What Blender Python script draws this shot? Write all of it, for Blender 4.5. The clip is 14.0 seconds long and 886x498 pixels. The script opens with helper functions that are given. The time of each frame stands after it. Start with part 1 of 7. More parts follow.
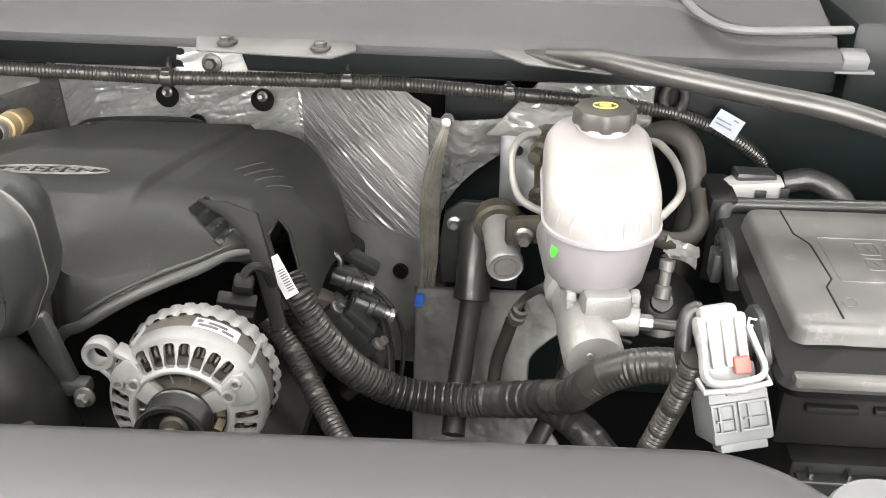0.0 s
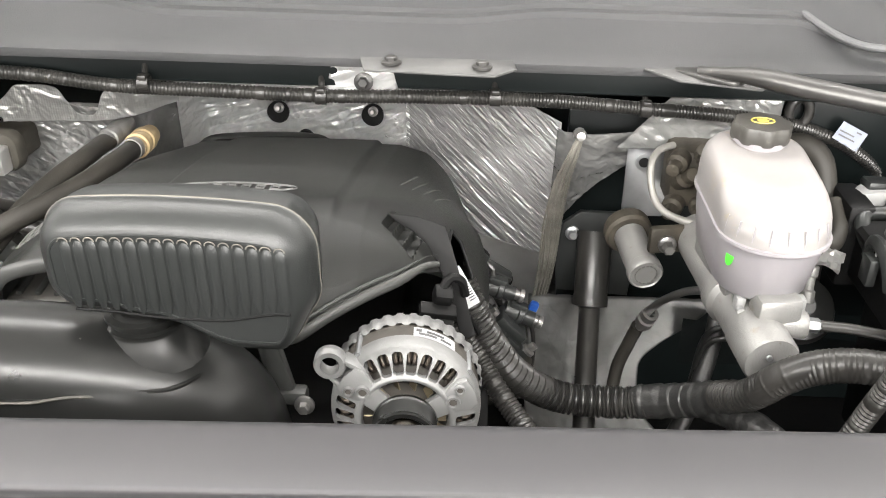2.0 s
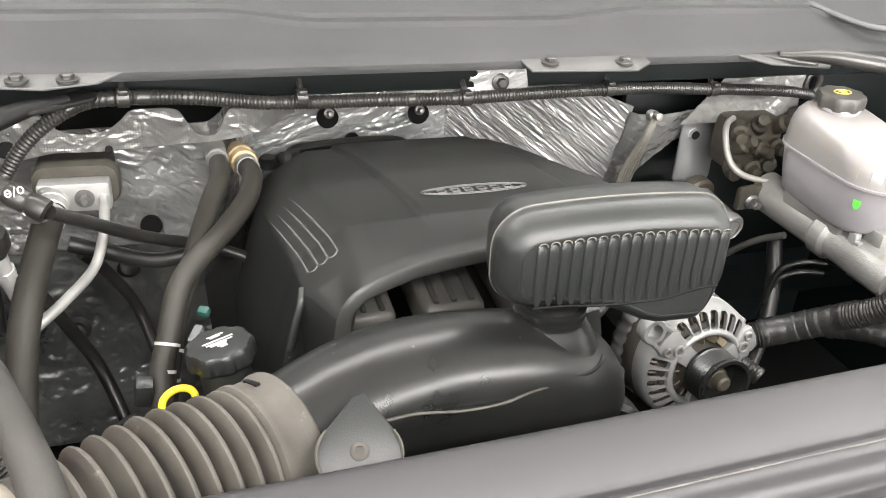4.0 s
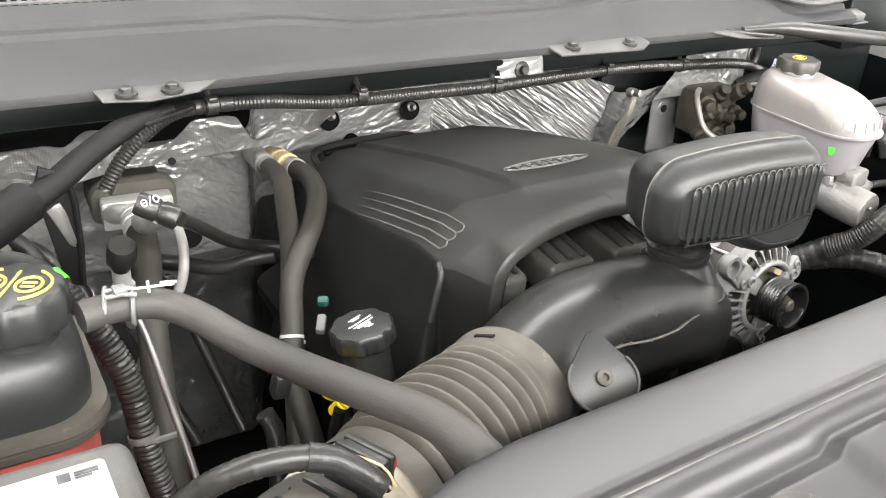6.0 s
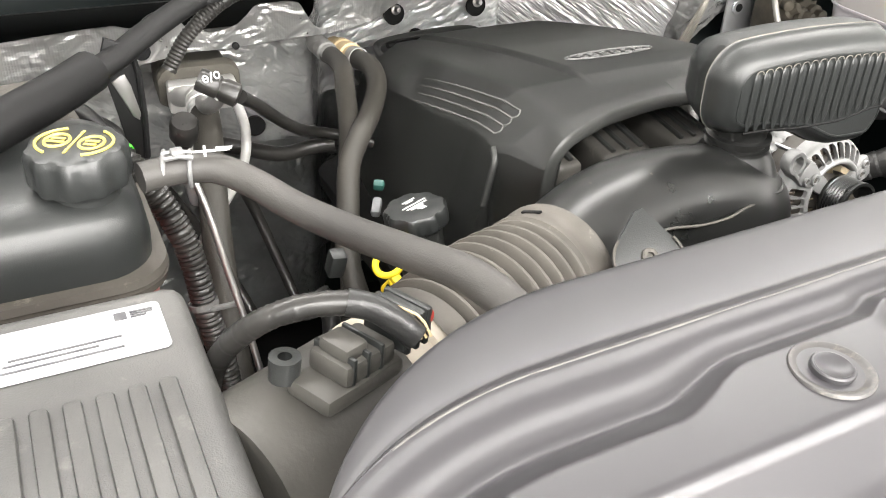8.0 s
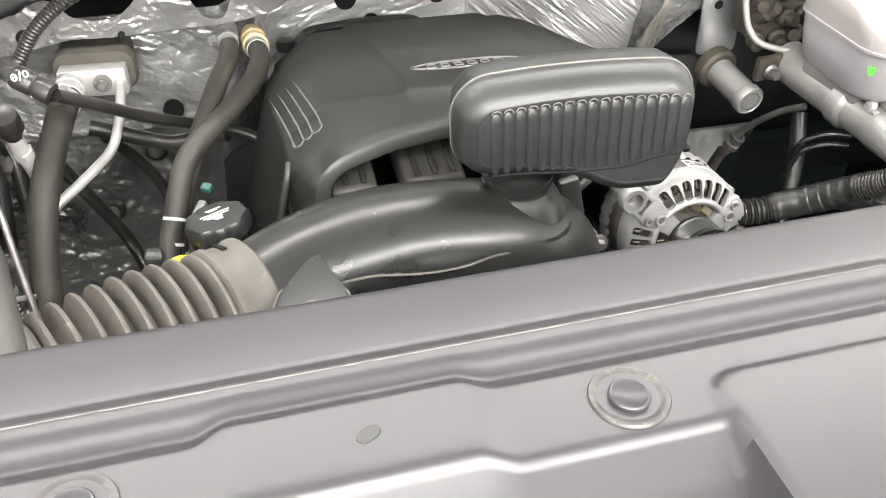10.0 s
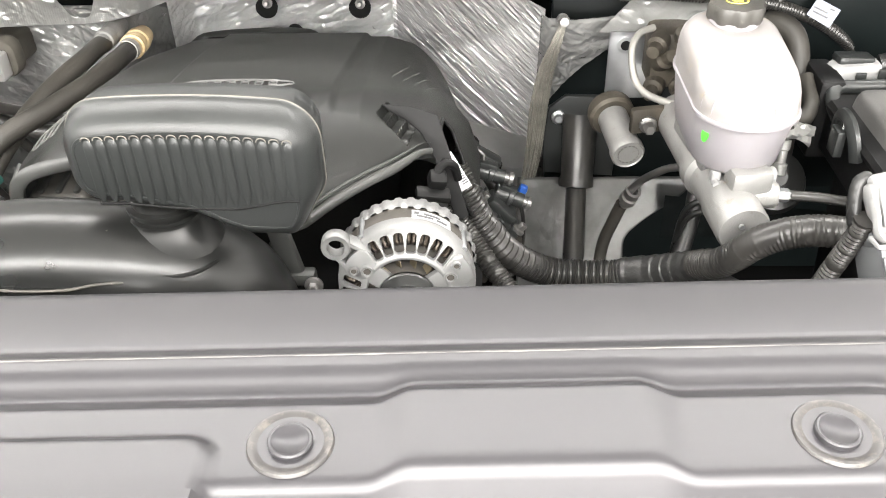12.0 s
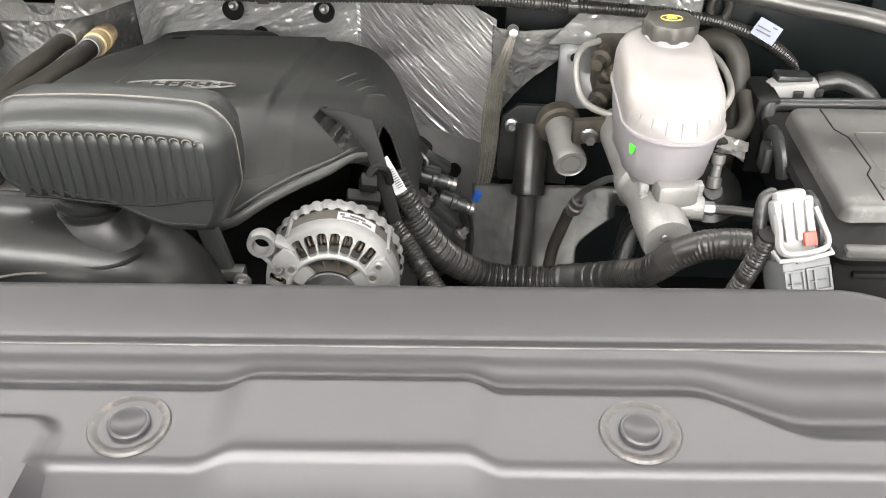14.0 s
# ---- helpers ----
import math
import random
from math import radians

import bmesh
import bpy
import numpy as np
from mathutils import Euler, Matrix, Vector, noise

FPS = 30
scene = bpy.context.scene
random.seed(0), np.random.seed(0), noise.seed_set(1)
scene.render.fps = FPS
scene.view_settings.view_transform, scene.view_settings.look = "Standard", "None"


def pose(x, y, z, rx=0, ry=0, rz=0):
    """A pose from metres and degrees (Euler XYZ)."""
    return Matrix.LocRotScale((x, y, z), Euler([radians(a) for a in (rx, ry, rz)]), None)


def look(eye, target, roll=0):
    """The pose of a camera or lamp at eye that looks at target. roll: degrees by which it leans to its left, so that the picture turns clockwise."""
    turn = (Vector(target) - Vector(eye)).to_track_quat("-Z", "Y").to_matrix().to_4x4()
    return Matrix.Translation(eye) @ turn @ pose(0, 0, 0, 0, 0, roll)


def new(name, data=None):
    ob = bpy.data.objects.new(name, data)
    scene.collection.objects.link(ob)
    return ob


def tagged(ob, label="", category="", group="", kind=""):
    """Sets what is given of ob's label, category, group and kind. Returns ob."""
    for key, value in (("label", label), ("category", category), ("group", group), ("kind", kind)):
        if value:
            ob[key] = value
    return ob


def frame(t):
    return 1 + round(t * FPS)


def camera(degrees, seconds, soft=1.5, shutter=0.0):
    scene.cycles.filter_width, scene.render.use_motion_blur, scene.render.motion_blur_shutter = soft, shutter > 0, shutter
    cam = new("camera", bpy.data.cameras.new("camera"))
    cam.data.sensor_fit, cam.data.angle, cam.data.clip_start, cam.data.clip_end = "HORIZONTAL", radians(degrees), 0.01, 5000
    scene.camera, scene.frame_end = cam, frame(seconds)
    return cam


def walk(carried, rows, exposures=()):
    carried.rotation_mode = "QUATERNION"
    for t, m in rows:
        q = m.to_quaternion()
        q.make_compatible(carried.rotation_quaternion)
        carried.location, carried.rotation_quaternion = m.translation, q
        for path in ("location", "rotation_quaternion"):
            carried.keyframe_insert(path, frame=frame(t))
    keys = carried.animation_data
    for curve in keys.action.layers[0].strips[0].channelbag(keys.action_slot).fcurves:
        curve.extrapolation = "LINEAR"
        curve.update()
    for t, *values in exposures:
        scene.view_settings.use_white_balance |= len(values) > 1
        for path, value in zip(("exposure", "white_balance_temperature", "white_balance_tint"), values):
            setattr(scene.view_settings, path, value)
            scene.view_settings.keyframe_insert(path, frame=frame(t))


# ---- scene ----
cam = camera(52.7, 14.0, soft=1.0)
PATH = [
    (0, (0.008, -0.019, 1.386), (-0.142, 1.716, 0.403), 0),
    (0.5, (0.002, -0.03, 1.382), (-0.148, 1.706, 0.401), -0),
    (1, (-0.015, -0.015, 1.369), (-0.153, 1.726, 0.394), 0.1),
    (1.5, (-0.059, -0.035, 1.387), (-0.183, 1.709, 0.416), 0),
    (2, (-0.188, -0.066, 1.409), (-0.274, 1.68, 0.439), 0.3),
    (2.5, (-0.32, -0.072, 1.416), (-0.327, 1.675, 0.443), 1),
    (2.7, (-0.355, -0.071, 1.412), (-0.318, 1.673, 0.433), 1.5),
    (4.8, (-0.9264, -0.06475, 1.446), (-0.09072, 1.496, 0.4747), 3.74),
    (5, (-0.9492, -0.05769, 1.441), (-0.08934, 1.489, 0.4747), 3.59),
    (5.5, (-0.9895, -0.04507, 1.432), (-0.07379, 1.48, 0.4753), 3.63),
    (6, (-1.029, -0.03046, 1.418), (-0.07543, 1.485, 0.4779), 3.45),
    (6.5, (-1.045, -0.02734, 1.404), (-0.06489, 1.474, 0.4667), 3.84),
    (7, (-1.064, -0.03953, 1.381), (-0.1184, 1.472, 0.4257), 3.35),
    (7.2, (-1.082, -0.03837, 1.37), (-0.1735, 1.475, 0.3826), 3.2),
    (9.3, (-0.779, -0.107, 1.435), (-0.246, 1.425, 0.266), 0.8),
    (9.5, (-0.737, -0.107, 1.435), (-0.256, 1.438, 0.26), 0.3),
    (10, (-0.649, -0.123, 1.437), (-0.28, 1.443, 0.248), -0.2),
    (10.5, (-0.581, -0.164, 1.454), (-0.32, 1.417, 0.257), -0.3),
    (11, (-0.473, -0.183, 1.468), (-0.345, 1.414, 0.27), -0.9),
    (11.5, (-0.316, -0.146, 1.456), (-0.304, 1.464, 0.27), -1.4),
    (12, (-0.19, -0.118, 1.434), (-0.251, 1.499, 0.258), -1.5),
    (12.5, (-0.09, -0.121, 1.435), (-0.184, 1.495, 0.26), -0.1),
    (13, (-0.031, -0.126, 1.437), (-0.143, 1.49, 0.264), -0.2),
    (13.5, (-0.022, -0.129, 1.438), (-0.148, 1.488, 0.268), -0.7),
    (14, (-0.112, -0.137, 1.448), (-0.186, 1.484, 0.278), 0),
]
walk(cam, [(t, look(eye, target, roll)) for t, eye, target, roll in PATH], [(0.0, 0.05), (2.5, 0.02), (5.0, 0.03), (6.5, 0.07), (7.0, 0.22), (7.4, 0.27), (9.5, 0.15), (10.0, 0.33), (10.5, 0.42), (11.0, 0.44), (12.5, 0.42), (13.0, 0.22), (13.3, -0.04), (13.6, -0.08), (14.0, -0.08)])

# ---------- light ----------
world = bpy.data.worlds.new("world")
scene.world = world
world.use_nodes = True
world.node_tree.nodes["Background"].inputs[0].default_value = (0.9, 0.95, 1.0, 1)
world.node_tree.nodes["Background"].inputs[1].default_value = 0.05


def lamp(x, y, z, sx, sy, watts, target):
    d = bpy.data.lights.new("unseen_area_light", "AREA")
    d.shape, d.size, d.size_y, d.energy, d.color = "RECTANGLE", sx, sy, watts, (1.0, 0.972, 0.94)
    ob = new("unseen_area_light", d)
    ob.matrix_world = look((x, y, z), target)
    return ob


# unseen rows of overhead lamps, set to light the bay and its reflections
for y, w in ((-3.6, 340), (-1.6, 380), (1.7, 145)):
    lamp(-0.35, y, 2.95, 6.0, 0.22, w, (-0.35, y - 0.0001, 0))
# added area light in an unseen door opening, lights the foil from the front
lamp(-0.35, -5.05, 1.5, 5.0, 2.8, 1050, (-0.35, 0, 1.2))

# ---------- materials ----------
MATS = {}


def mat(name, a, b, rough=0.5, metal=0.0, big=6.0, fine=180.0, bump=0.0, wear=None, wear_at=0.62, sub=0.0, coat=0.0, spread=0.12, stretch=(1, 1, 1), spec=0.5):
    """Two tones a and b mixed by broad noise, fine grain in gloss and relief, wear: a third tone in sparse patches."""
    m = bpy.data.materials.new(name)
    m.use_nodes = True
    n, link = m.node_tree.nodes, m.node_tree.links.new
    p = n["Principled BSDF"]
    co = n.new("ShaderNodeTexCoord")
    mp = n.new("ShaderNodeMapping")
    mp.inputs["Scale"].default_value = stretch
    link(co.outputs["Object"], mp.inputs["Vector"])
    n1, n2 = n.new("ShaderNodeTexNoise"), n.new("ShaderNodeTexNoise")
    n1.inputs["Scale"].default_value, n1.inputs["Detail"].default_value = big, 6
    n2.inputs["Scale"].default_value, n2.inputs["Detail"].default_value = fine, 3
    for q in (n1, n2):
        link(mp.outputs["Vector"], q.inputs["Vector"])
    r1 = n.new("ShaderNodeValToRGB")
    r1.color_ramp.elements[0].position, r1.color_ramp.elements[1].position = 0.35, 0.68
    r1.color_ramp.elements[0].color, r1.color_ramp.elements[1].color = (*a, 1), (*b, 1)
    link(n1.outputs["Fac"], r1.inputs["Fac"])
    colour = r1.outputs["Color"]
    if wear:
        n3 = n.new("ShaderNodeTexNoise")
        n3.inputs["Scale"].default_value, n3.inputs["Detail"].default_value, n3.inputs["Roughness"].default_value = big * 3.1, 9, 0.72
        link(mp.outputs["Vector"], n3.inputs["Vector"])
        r3 = n.new("ShaderNodeValToRGB")
        r3.color_ramp.elements[0].position, r3.color_ramp.elements[1].position = wear_at, min(0.99, wear_at + 0.16)
        link(n3.outputs["Fac"], r3.inputs["Fac"])
        mx = n.new("ShaderNodeMix")
        mx.data_type = "RGBA"
        link(r3.outputs["Color"], mx.inputs["Factor"])
        link(colour, mx.inputs["A"])
        mx.inputs["B"].default_value = (*wear, 1)
        colour = mx.outputs["Result"]
    link(colour, p.inputs["Base Color"])
    rr = n.new("ShaderNodeMapRange")
    rr.inputs["To Min"].default_value, rr.inputs["To Max"].default_value = max(0.03, rough - spread), min(1, rough + spread)
    ad = n.new("ShaderNodeMath")
    ad.operation, ad.inputs[1].default_value = "MULTIPLY_ADD", 0.45
    ad.inputs[2].default_value = 0.28
    link(n2.outputs["Fac"], ad.inputs[0])
    mu = n.new("ShaderNodeMath")
    mu.operation = "MULTIPLY"
    mu.inputs[1].default_value = 2.0
    link(n1.outputs["Fac"], mu.inputs[0])
    mm = n.new("ShaderNodeMath")
    mm.operation = "MULTIPLY"
    link(ad.outputs[0], mm.inputs[0]), link(mu.outputs[0], mm.inputs[1])
    link(mm.outputs[0], rr.inputs["Value"])
    link(rr.outputs["Result"], p.inputs["Roughness"])
    p.inputs["Metallic"].default_value = metal
    p.inputs["Coat Weight"].default_value = coat
    p.inputs["Specular IOR Level"].default_value = spec
    p.inputs["Subsurface Weight"].default_value = sub
    p.inputs["Subsurface Radius"].default_value = (0.02, 0.018, 0.015)
    if bump:
        bp = n.new("ShaderNodeBump")
        bp.inputs["Strength"].default_value, bp.inputs["Distance"].default_value = bump, 0.001
        link(n2.outputs["Fac"], bp.inputs["Height"])
        link(bp.outputs["Normal"], p.inputs["Normal"])
    MATS[name] = m
    return m


def foil(name, scale, strength, rough, woven=0.0, a=(0.76, 0.76, 0.75), b=(0.90, 0.90, 0.89), stretch=(1, 1, 1), turn=0.0, metal=0.62):
    m = mat(name, a, b, rough, metal, big=7, fine=90, spread=0.1)
    n, link = m.node_tree.nodes, m.node_tree.links.new
    p = n["Principled BSDF"]
    co, mp = n.new("ShaderNodeTexCoord"), n.new("ShaderNodeMapping")
    mp.inputs["Rotation"].default_value = (0, turn, 0)
    link(co.outputs["Object"], mp.inputs["Vector"])
    ms = n.new("ShaderNodeMapping")
    ms.inputs["Scale"].default_value = stretch
    link(mp.outputs["Vector"], ms.inputs["Vector"])
    wn = n.new("ShaderNodeTexNoise")
    wn.inputs["Scale"].default_value, wn.inputs["Detail"].default_value, wn.inputs["Distortion"].default_value = scale, 3, 0.6
    link(ms.outputs["Vector"], wn.inputs["Vector"])
    bend = n.new("ShaderNodeMixRGB")
    bend.blend_type, bend.inputs["Fac"].default_value = "ADD", 0.03
    link(ms.outputs["Vector"], bend.inputs["Color1"]), link(wn.outputs["Color"], bend.inputs["Color2"])
    h = wn.outputs["Fac"]
    for size, weight in ((1.9, 0.55), (4.6, 0.30)):
        facet, ma = n.new("ShaderNodeTexVoronoi"), n.new("ShaderNodeMath")
        facet.feature, facet.inputs["Scale"].default_value = "DISTANCE_TO_EDGE", scale * size
        ma.operation, ma.inputs[1].default_value = "MULTIPLY_ADD", weight
        link(bend.outputs["Color"], facet.inputs["Vector"])
        link(facet.outputs["Distance"], ma.inputs[0]), link(h, ma.inputs[2])
        h = ma.outputs[0]
    if woven:
        w = n.new("ShaderNodeTexVoronoi")
        w.inputs["Scale"].default_value, w.inputs["Randomness"].default_value = 330, 0.0
        link(co.outputs["Object"], w.inputs["Vector"])
        m2 = n.new("ShaderNodeMath")
        m2.operation, m2.inputs[1].default_value = "MULTIPLY_ADD", woven
        link(w.outputs["Distance"], m2.inputs[0]), link(h, m2.inputs[2])
        h = m2.outputs[0]
    bp = n.new("ShaderNodeBump")
    bp.inputs["Strength"].default_value, bp.inputs["Distance"].default_value = strength, 0.022
    link(h, bp.inputs["Height"])
    link(bp.outputs["Normal"], p.inputs["Normal"])
    return m


mat("shroud_plastic", (0.027, 0.026, 0.0285), (0.033, 0.0315, 0.034), 0.34, big=3, fine=40, bump=0.0, wear=(0.06, 0.058, 0.056), wear_at=0.72, spread=0.03)
mat("dusty_shroud", (0.050, 0.047, 0.045), (0.085, 0.080, 0.074), 0.45, big=40, fine=200, wear=(0.16, 0.15, 0.135), wear_at=0.6)
mat("pin_ring", (0.036, 0.034, 0.034), (0.055, 0.052, 0.050), 0.42, big=60, fine=300, wear=(0.10, 0.092, 0.080), wear_at=0.50)
mat("bellows_rubber", (0.060, 0.054, 0.046), (0.115, 0.105, 0.091), 0.62, big=16, fine=500, bump=0.2, wear=(0.24, 0.22, 0.19), wear_at=0.62)
# pale tone of the resonator's parting line and of its painted rib highlights
mat("dust", (0.075, 0.070, 0.062), (0.14, 0.130, 0.110), 0.7, big=30, fine=400)
mat("cover_plastic", (0.022, 0.023, 0.022), (0.038, 0.039, 0.0365), 0.40, big=5, fine=1100, bump=0.2, wear=(0.10, 0.098, 0.088), wear_at=0.63, spread=0.12, spec=0.55)
mat("pale_cover", (0.060, 0.060, 0.057), (0.105, 0.103, 0.097), 0.5, big=40, fine=300)
mat("glossy_plastic", (0.008, 0.0085, 0.008), (0.014, 0.014, 0.0135), 0.29, big=7, fine=60, bump=0.0, wear=(0.06, 0.057, 0.052), wear_at=0.74, spread=0.06, spec=0.44)
mat("box_plastic", (0.016, 0.0175, 0.017), (0.026, 0.0275, 0.027), 0.36, big=6, fine=900, bump=0.15, wear=(0.08, 0.08, 0.075), wear_at=0.7)
mat("fuse_plastic", (0.055, 0.054, 0.052), (0.095, 0.093, 0.089), 0.42, big=9, fine=900, bump=0.2, wear=(0.16, 0.153, 0.143), wear_at=0.58)
mat("black_paint", (0.0035, 0.005, 0.005), (0.006, 0.0085, 0.0085), 0.36, big=5, fine=300, bump=0.05, wear=(0.04, 0.04, 0.037), wear_at=0.76, spec=0.18)
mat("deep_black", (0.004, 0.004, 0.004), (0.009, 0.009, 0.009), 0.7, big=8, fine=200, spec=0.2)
mat("cowl_plastic", (0.075, 0.076, 0.078), (0.100, 0.100, 0.102), 0.52, big=4, fine=900, bump=0.45, wear=(0.2, 0.2, 0.2), wear_at=0.69)
mat("rubber", (0.017, 0.0155, 0.0125), (0.033, 0.030, 0.0245), 0.62, big=14, fine=700, bump=0.2, wear=(0.10, 0.09, 0.07), wear_at=0.68)
mat("hose_rubber", (0.032, 0.030, 0.0275), (0.052, 0.049, 0.045), 0.55, big=9, fine=700, bump=0.2, wear=(0.10, 0.095, 0.085), wear_at=0.70)
mat("dusty_rubber", (0.048, 0.044, 0.038), (0.085, 0.078, 0.067), 0.62, big=16, fine=500, bump=0.2, wear=(0.22, 0.2, 0.17), wear_at=0.6)
mat("conduit", (0.016, 0.0155, 0.0145), (0.030, 0.0285, 0.026), 0.33, big=20, fine=400, wear=(0.10, 0.095, 0.082), wear_at=0.66)
mat("tape", (0.013, 0.013, 0.013), (0.024, 0.024, 0.023), 0.36, big=25, fine=160, bump=0.7)
mat("cast_aluminium", (0.19, 0.19, 0.188), (0.28, 0.28, 0.277), 0.48, 0.45, big=20, fine=900, bump=0.3, wear=(0.30, 0.285, 0.26), wear_at=0.66)
mat("dull_aluminium", (0.26, 0.257, 0.248), (0.36, 0.355, 0.343), 0.45, 0.5, big=18, fine=500, bump=0.5, wear=(0.22, 0.19, 0.15), wear_at=0.6)
mat("bright_aluminium", (0.46, 0.455, 0.44), (0.58, 0.575, 0.56), 0.36, 0.45, big=22, fine=300, wear=(0.3, 0.28, 0.24), wear_at=0.66)
mat("zinc_steel", (0.42, 0.43, 0.44), (0.58, 0.59, 0.6), 0.35, 0.9, big=22, fine=300, wear=(0.25, 0.2, 0.15), wear_at=0.68)
mat("bare_steel", (0.20, 0.195, 0.19), (0.32, 0.31, 0.30), 0.38, 0.85, big=20, fine=400, wear=(0.2, 0.16, 0.12), wear_at=0.62)
mat("rusty_steel", (0.042, 0.037, 0.029), (0.095, 0.082, 0.063), 0.62, 0.35, big=30, fine=300, bump=0.5, wear=(0.17, 0.115, 0.07), wear_at=0.68)
mat("brace_steel", (0.045, 0.044, 0.042), (0.080, 0.078, 0.075), 0.36, 0.6, big=10, fine=200, wear=(0.20, 0.19, 0.175), wear_at=0.62)
mat("worn_bracket", (0.050, 0.050, 0.049), (0.085, 0.084, 0.082), 0.5, 0.2, big=14, fine=500, wear=(0.16, 0.155, 0.145), wear_at=0.68)
mat("tank_white", (0.265, 0.250, 0.262), (0.310, 0.295, 0.308), 0.34, big=9, fine=300, sub=0.25, wear=(0.62, 0.53, 0.38), wear_at=0.68)
mat("coated_pipe", (0.20, 0.195, 0.18), (0.29, 0.28, 0.26), 0.4, 0.2, big=20, fine=300, wear=(0.14, 0.12, 0.09), wear_at=0.66)
mat("tray_plastic", (0.004, 0.004, 0.004), (0.008, 0.008, 0.008), 0.55, big=9, fine=300, wear=(0.04, 0.038, 0.034), wear_at=0.68, spec=0.2)
# tan stains, plus a base lowered to offset the strong light on top
mat("tank_top", (0.225, 0.213, 0.208), (0.285, 0.270, 0.262), 0.36, big=9, fine=300, sub=0.25, wear=(0.28, 0.235, 0.165), wear_at=0.58)
mat("white_plastic", (0.25, 0.25, 0.247), (0.32, 0.32, 0.317), 0.42, big=14, fine=400, wear=(0.5, 0.48, 0.44), wear_at=0.68)
mat("grey_plastic", (0.10, 0.104, 0.108), (0.14, 0.144, 0.148), 0.45, big=14, fine=400, wear=(0.2, 0.19, 0.18), wear_at=0.68)
mat("red_plastic", (0.36, 0.045, 0.035), (0.44, 0.075, 0.055), 0.4, big=30, fine=300)
mat("green_paint", (0.07, 0.66, 0.04), (0.13, 0.80, 0.07), 0.45, big=40, fine=300)
mat("yellow_plastic", (0.80, 0.58, 0.01), (0.90, 0.70, 0.03), 0.35, big=30, fine=300)
mat("yellow_print", (0.42, 0.35, 0.07), (0.52, 0.44, 0.11), 0.5, big=60, fine=500)
mat("white_print", (0.45, 0.45, 0.44), (0.56, 0.56, 0.55), 0.55, big=60, fine=500)
mat("grey_print", (0.10, 0.10, 0.097), (0.15, 0.15, 0.147), 0.5, big=60, fine=500)
mat("dark_print", (0.05, 0.05, 0.055), (0.1, 0.1, 0.1), 0.6, big=60, fine=500)
mat("label_paper", (0.38, 0.38, 0.39), (0.46, 0.46, 0.47), 0.4, big=12, fine=600, wear=(0.6, 0.58, 0.55), wear_at=0.7)
mat("coolant_tank", (0.30, 0.065, 0.055), (0.42, 0.12, 0.10), 0.38, big=8, fine=300, sub=0.2, wear=(0.3, 0.2, 0.17), wear_at=0.66)
mat("tan_plastic", (0.42, 0.31, 0.16), (0.56, 0.43, 0.25), 0.45, big=25, fine=400, wear=(0.3, 0.22, 0.13), wear_at=0.66)
mat("dusty_collar", (0.36, 0.32, 0.26), (0.52, 0.47, 0.39), 0.65, big=18, fine=400, bump=0.2, wear=(0.2, 0.17, 0.13), wear_at=0.62)
mat("cap_plastic", (0.040, 0.038, 0.034), (0.065, 0.062, 0.055), 0.5, big=12, fine=300, bump=0.15, wear=(0.13, 0.12, 0.10), wear_at=0.62)
mat("dirty_plastic", (0.045, 0.040, 0.034), (0.085, 0.077, 0.066), 0.6, big=12, fine=300, bump=0.2, wear=(0.2, 0.18, 0.15), wear_at=0.62)
mat("gasket_foam", (0.045, 0.041, 0.033), (0.085, 0.078, 0.062), 0.8, big=20, fine=300, bump=0.3)
mat("blue_plastic", (0.02, 0.09, 0.40), (0.04, 0.15, 0.55), 0.4, big=30, fine=300)
mat("teal_plastic", (0.010, 0.05, 0.042), (0.02, 0.08, 0.067), 0.45, big=30, fine=300)
mat("light_blue_tag", (0.15, 0.17, 0.225), (0.20, 0.22, 0.28), 0.45, big=30, fine=300)
mat("braid", (0.17, 0.162, 0.14), (0.27, 0.258, 0.225), 0.5, 0.6, big=30, fine=900, bump=0.9)
mat("body_white", (0.72, 0.72, 0.71), (0.78, 0.78, 0.77), 0.18, big=3, fine=300, coat=0.8)
mat("copper_wire", (0.07, 0.058, 0.045), (0.13, 0.105, 0.082), 0.5, 0.4, big=60, fine=300)
mat("brass", (0.17, 0.14, 0.09), (0.25, 0.21, 0.14), 0.4, 0.8, big=30, fine=300)
mat("wall_paint", (0.72, 0.72, 0.71), (0.78, 0.78, 0.77), 0.7, big=1.5, fine=120, bump=0.1)
mat("ceiling_paint", (0.60, 0.60, 0.595), (0.65, 0.65, 0.645), 0.8, big=1.5, fine=120, bump=0.1)
mat("concrete", (0.34, 0.335, 0.325), (0.44, 0.435, 0.42), 0.6, big=1.2, fine=60, bump=0.4, wear=(0.16, 0.155, 0.15), wear_at=0.62)
foil("foil", 13, 0.55, 0.14, stretch=(0.5, 1, 1.6), turn=0.35, metal=0.3, a=(0.88, 0.88, 0.87), b=(0.96, 0.96, 0.95))
foil("foil_streaked", 13, 0.45, 0.14, stretch=(5.0, 1, 0.36), turn=0.927, a=(0.80, 0.80, 0.79), b=(0.95, 0.95, 0.94), metal=0.5)
foil("foil_woven", 14, 0.16, 0.30, woven=0.10, metal=0.75, a=(0.42, 0.42, 0.41), b=(0.58, 0.58, 0.57))
# darker copy of the foil, dimmer light put into its colour
foil("foil_dimmed", 12, 0.38, 0.18, stretch=(0.6, 1, 1.4), turn=-0.5, metal=0.6, a=(0.42, 0.42, 0.41), b=(0.72, 0.72, 0.71))
foil("foil_dull", 16, 0.14, 0.34, a=(0.52, 0.517, 0.50), b=(0.74, 0.735, 0.72), metal=0.25)
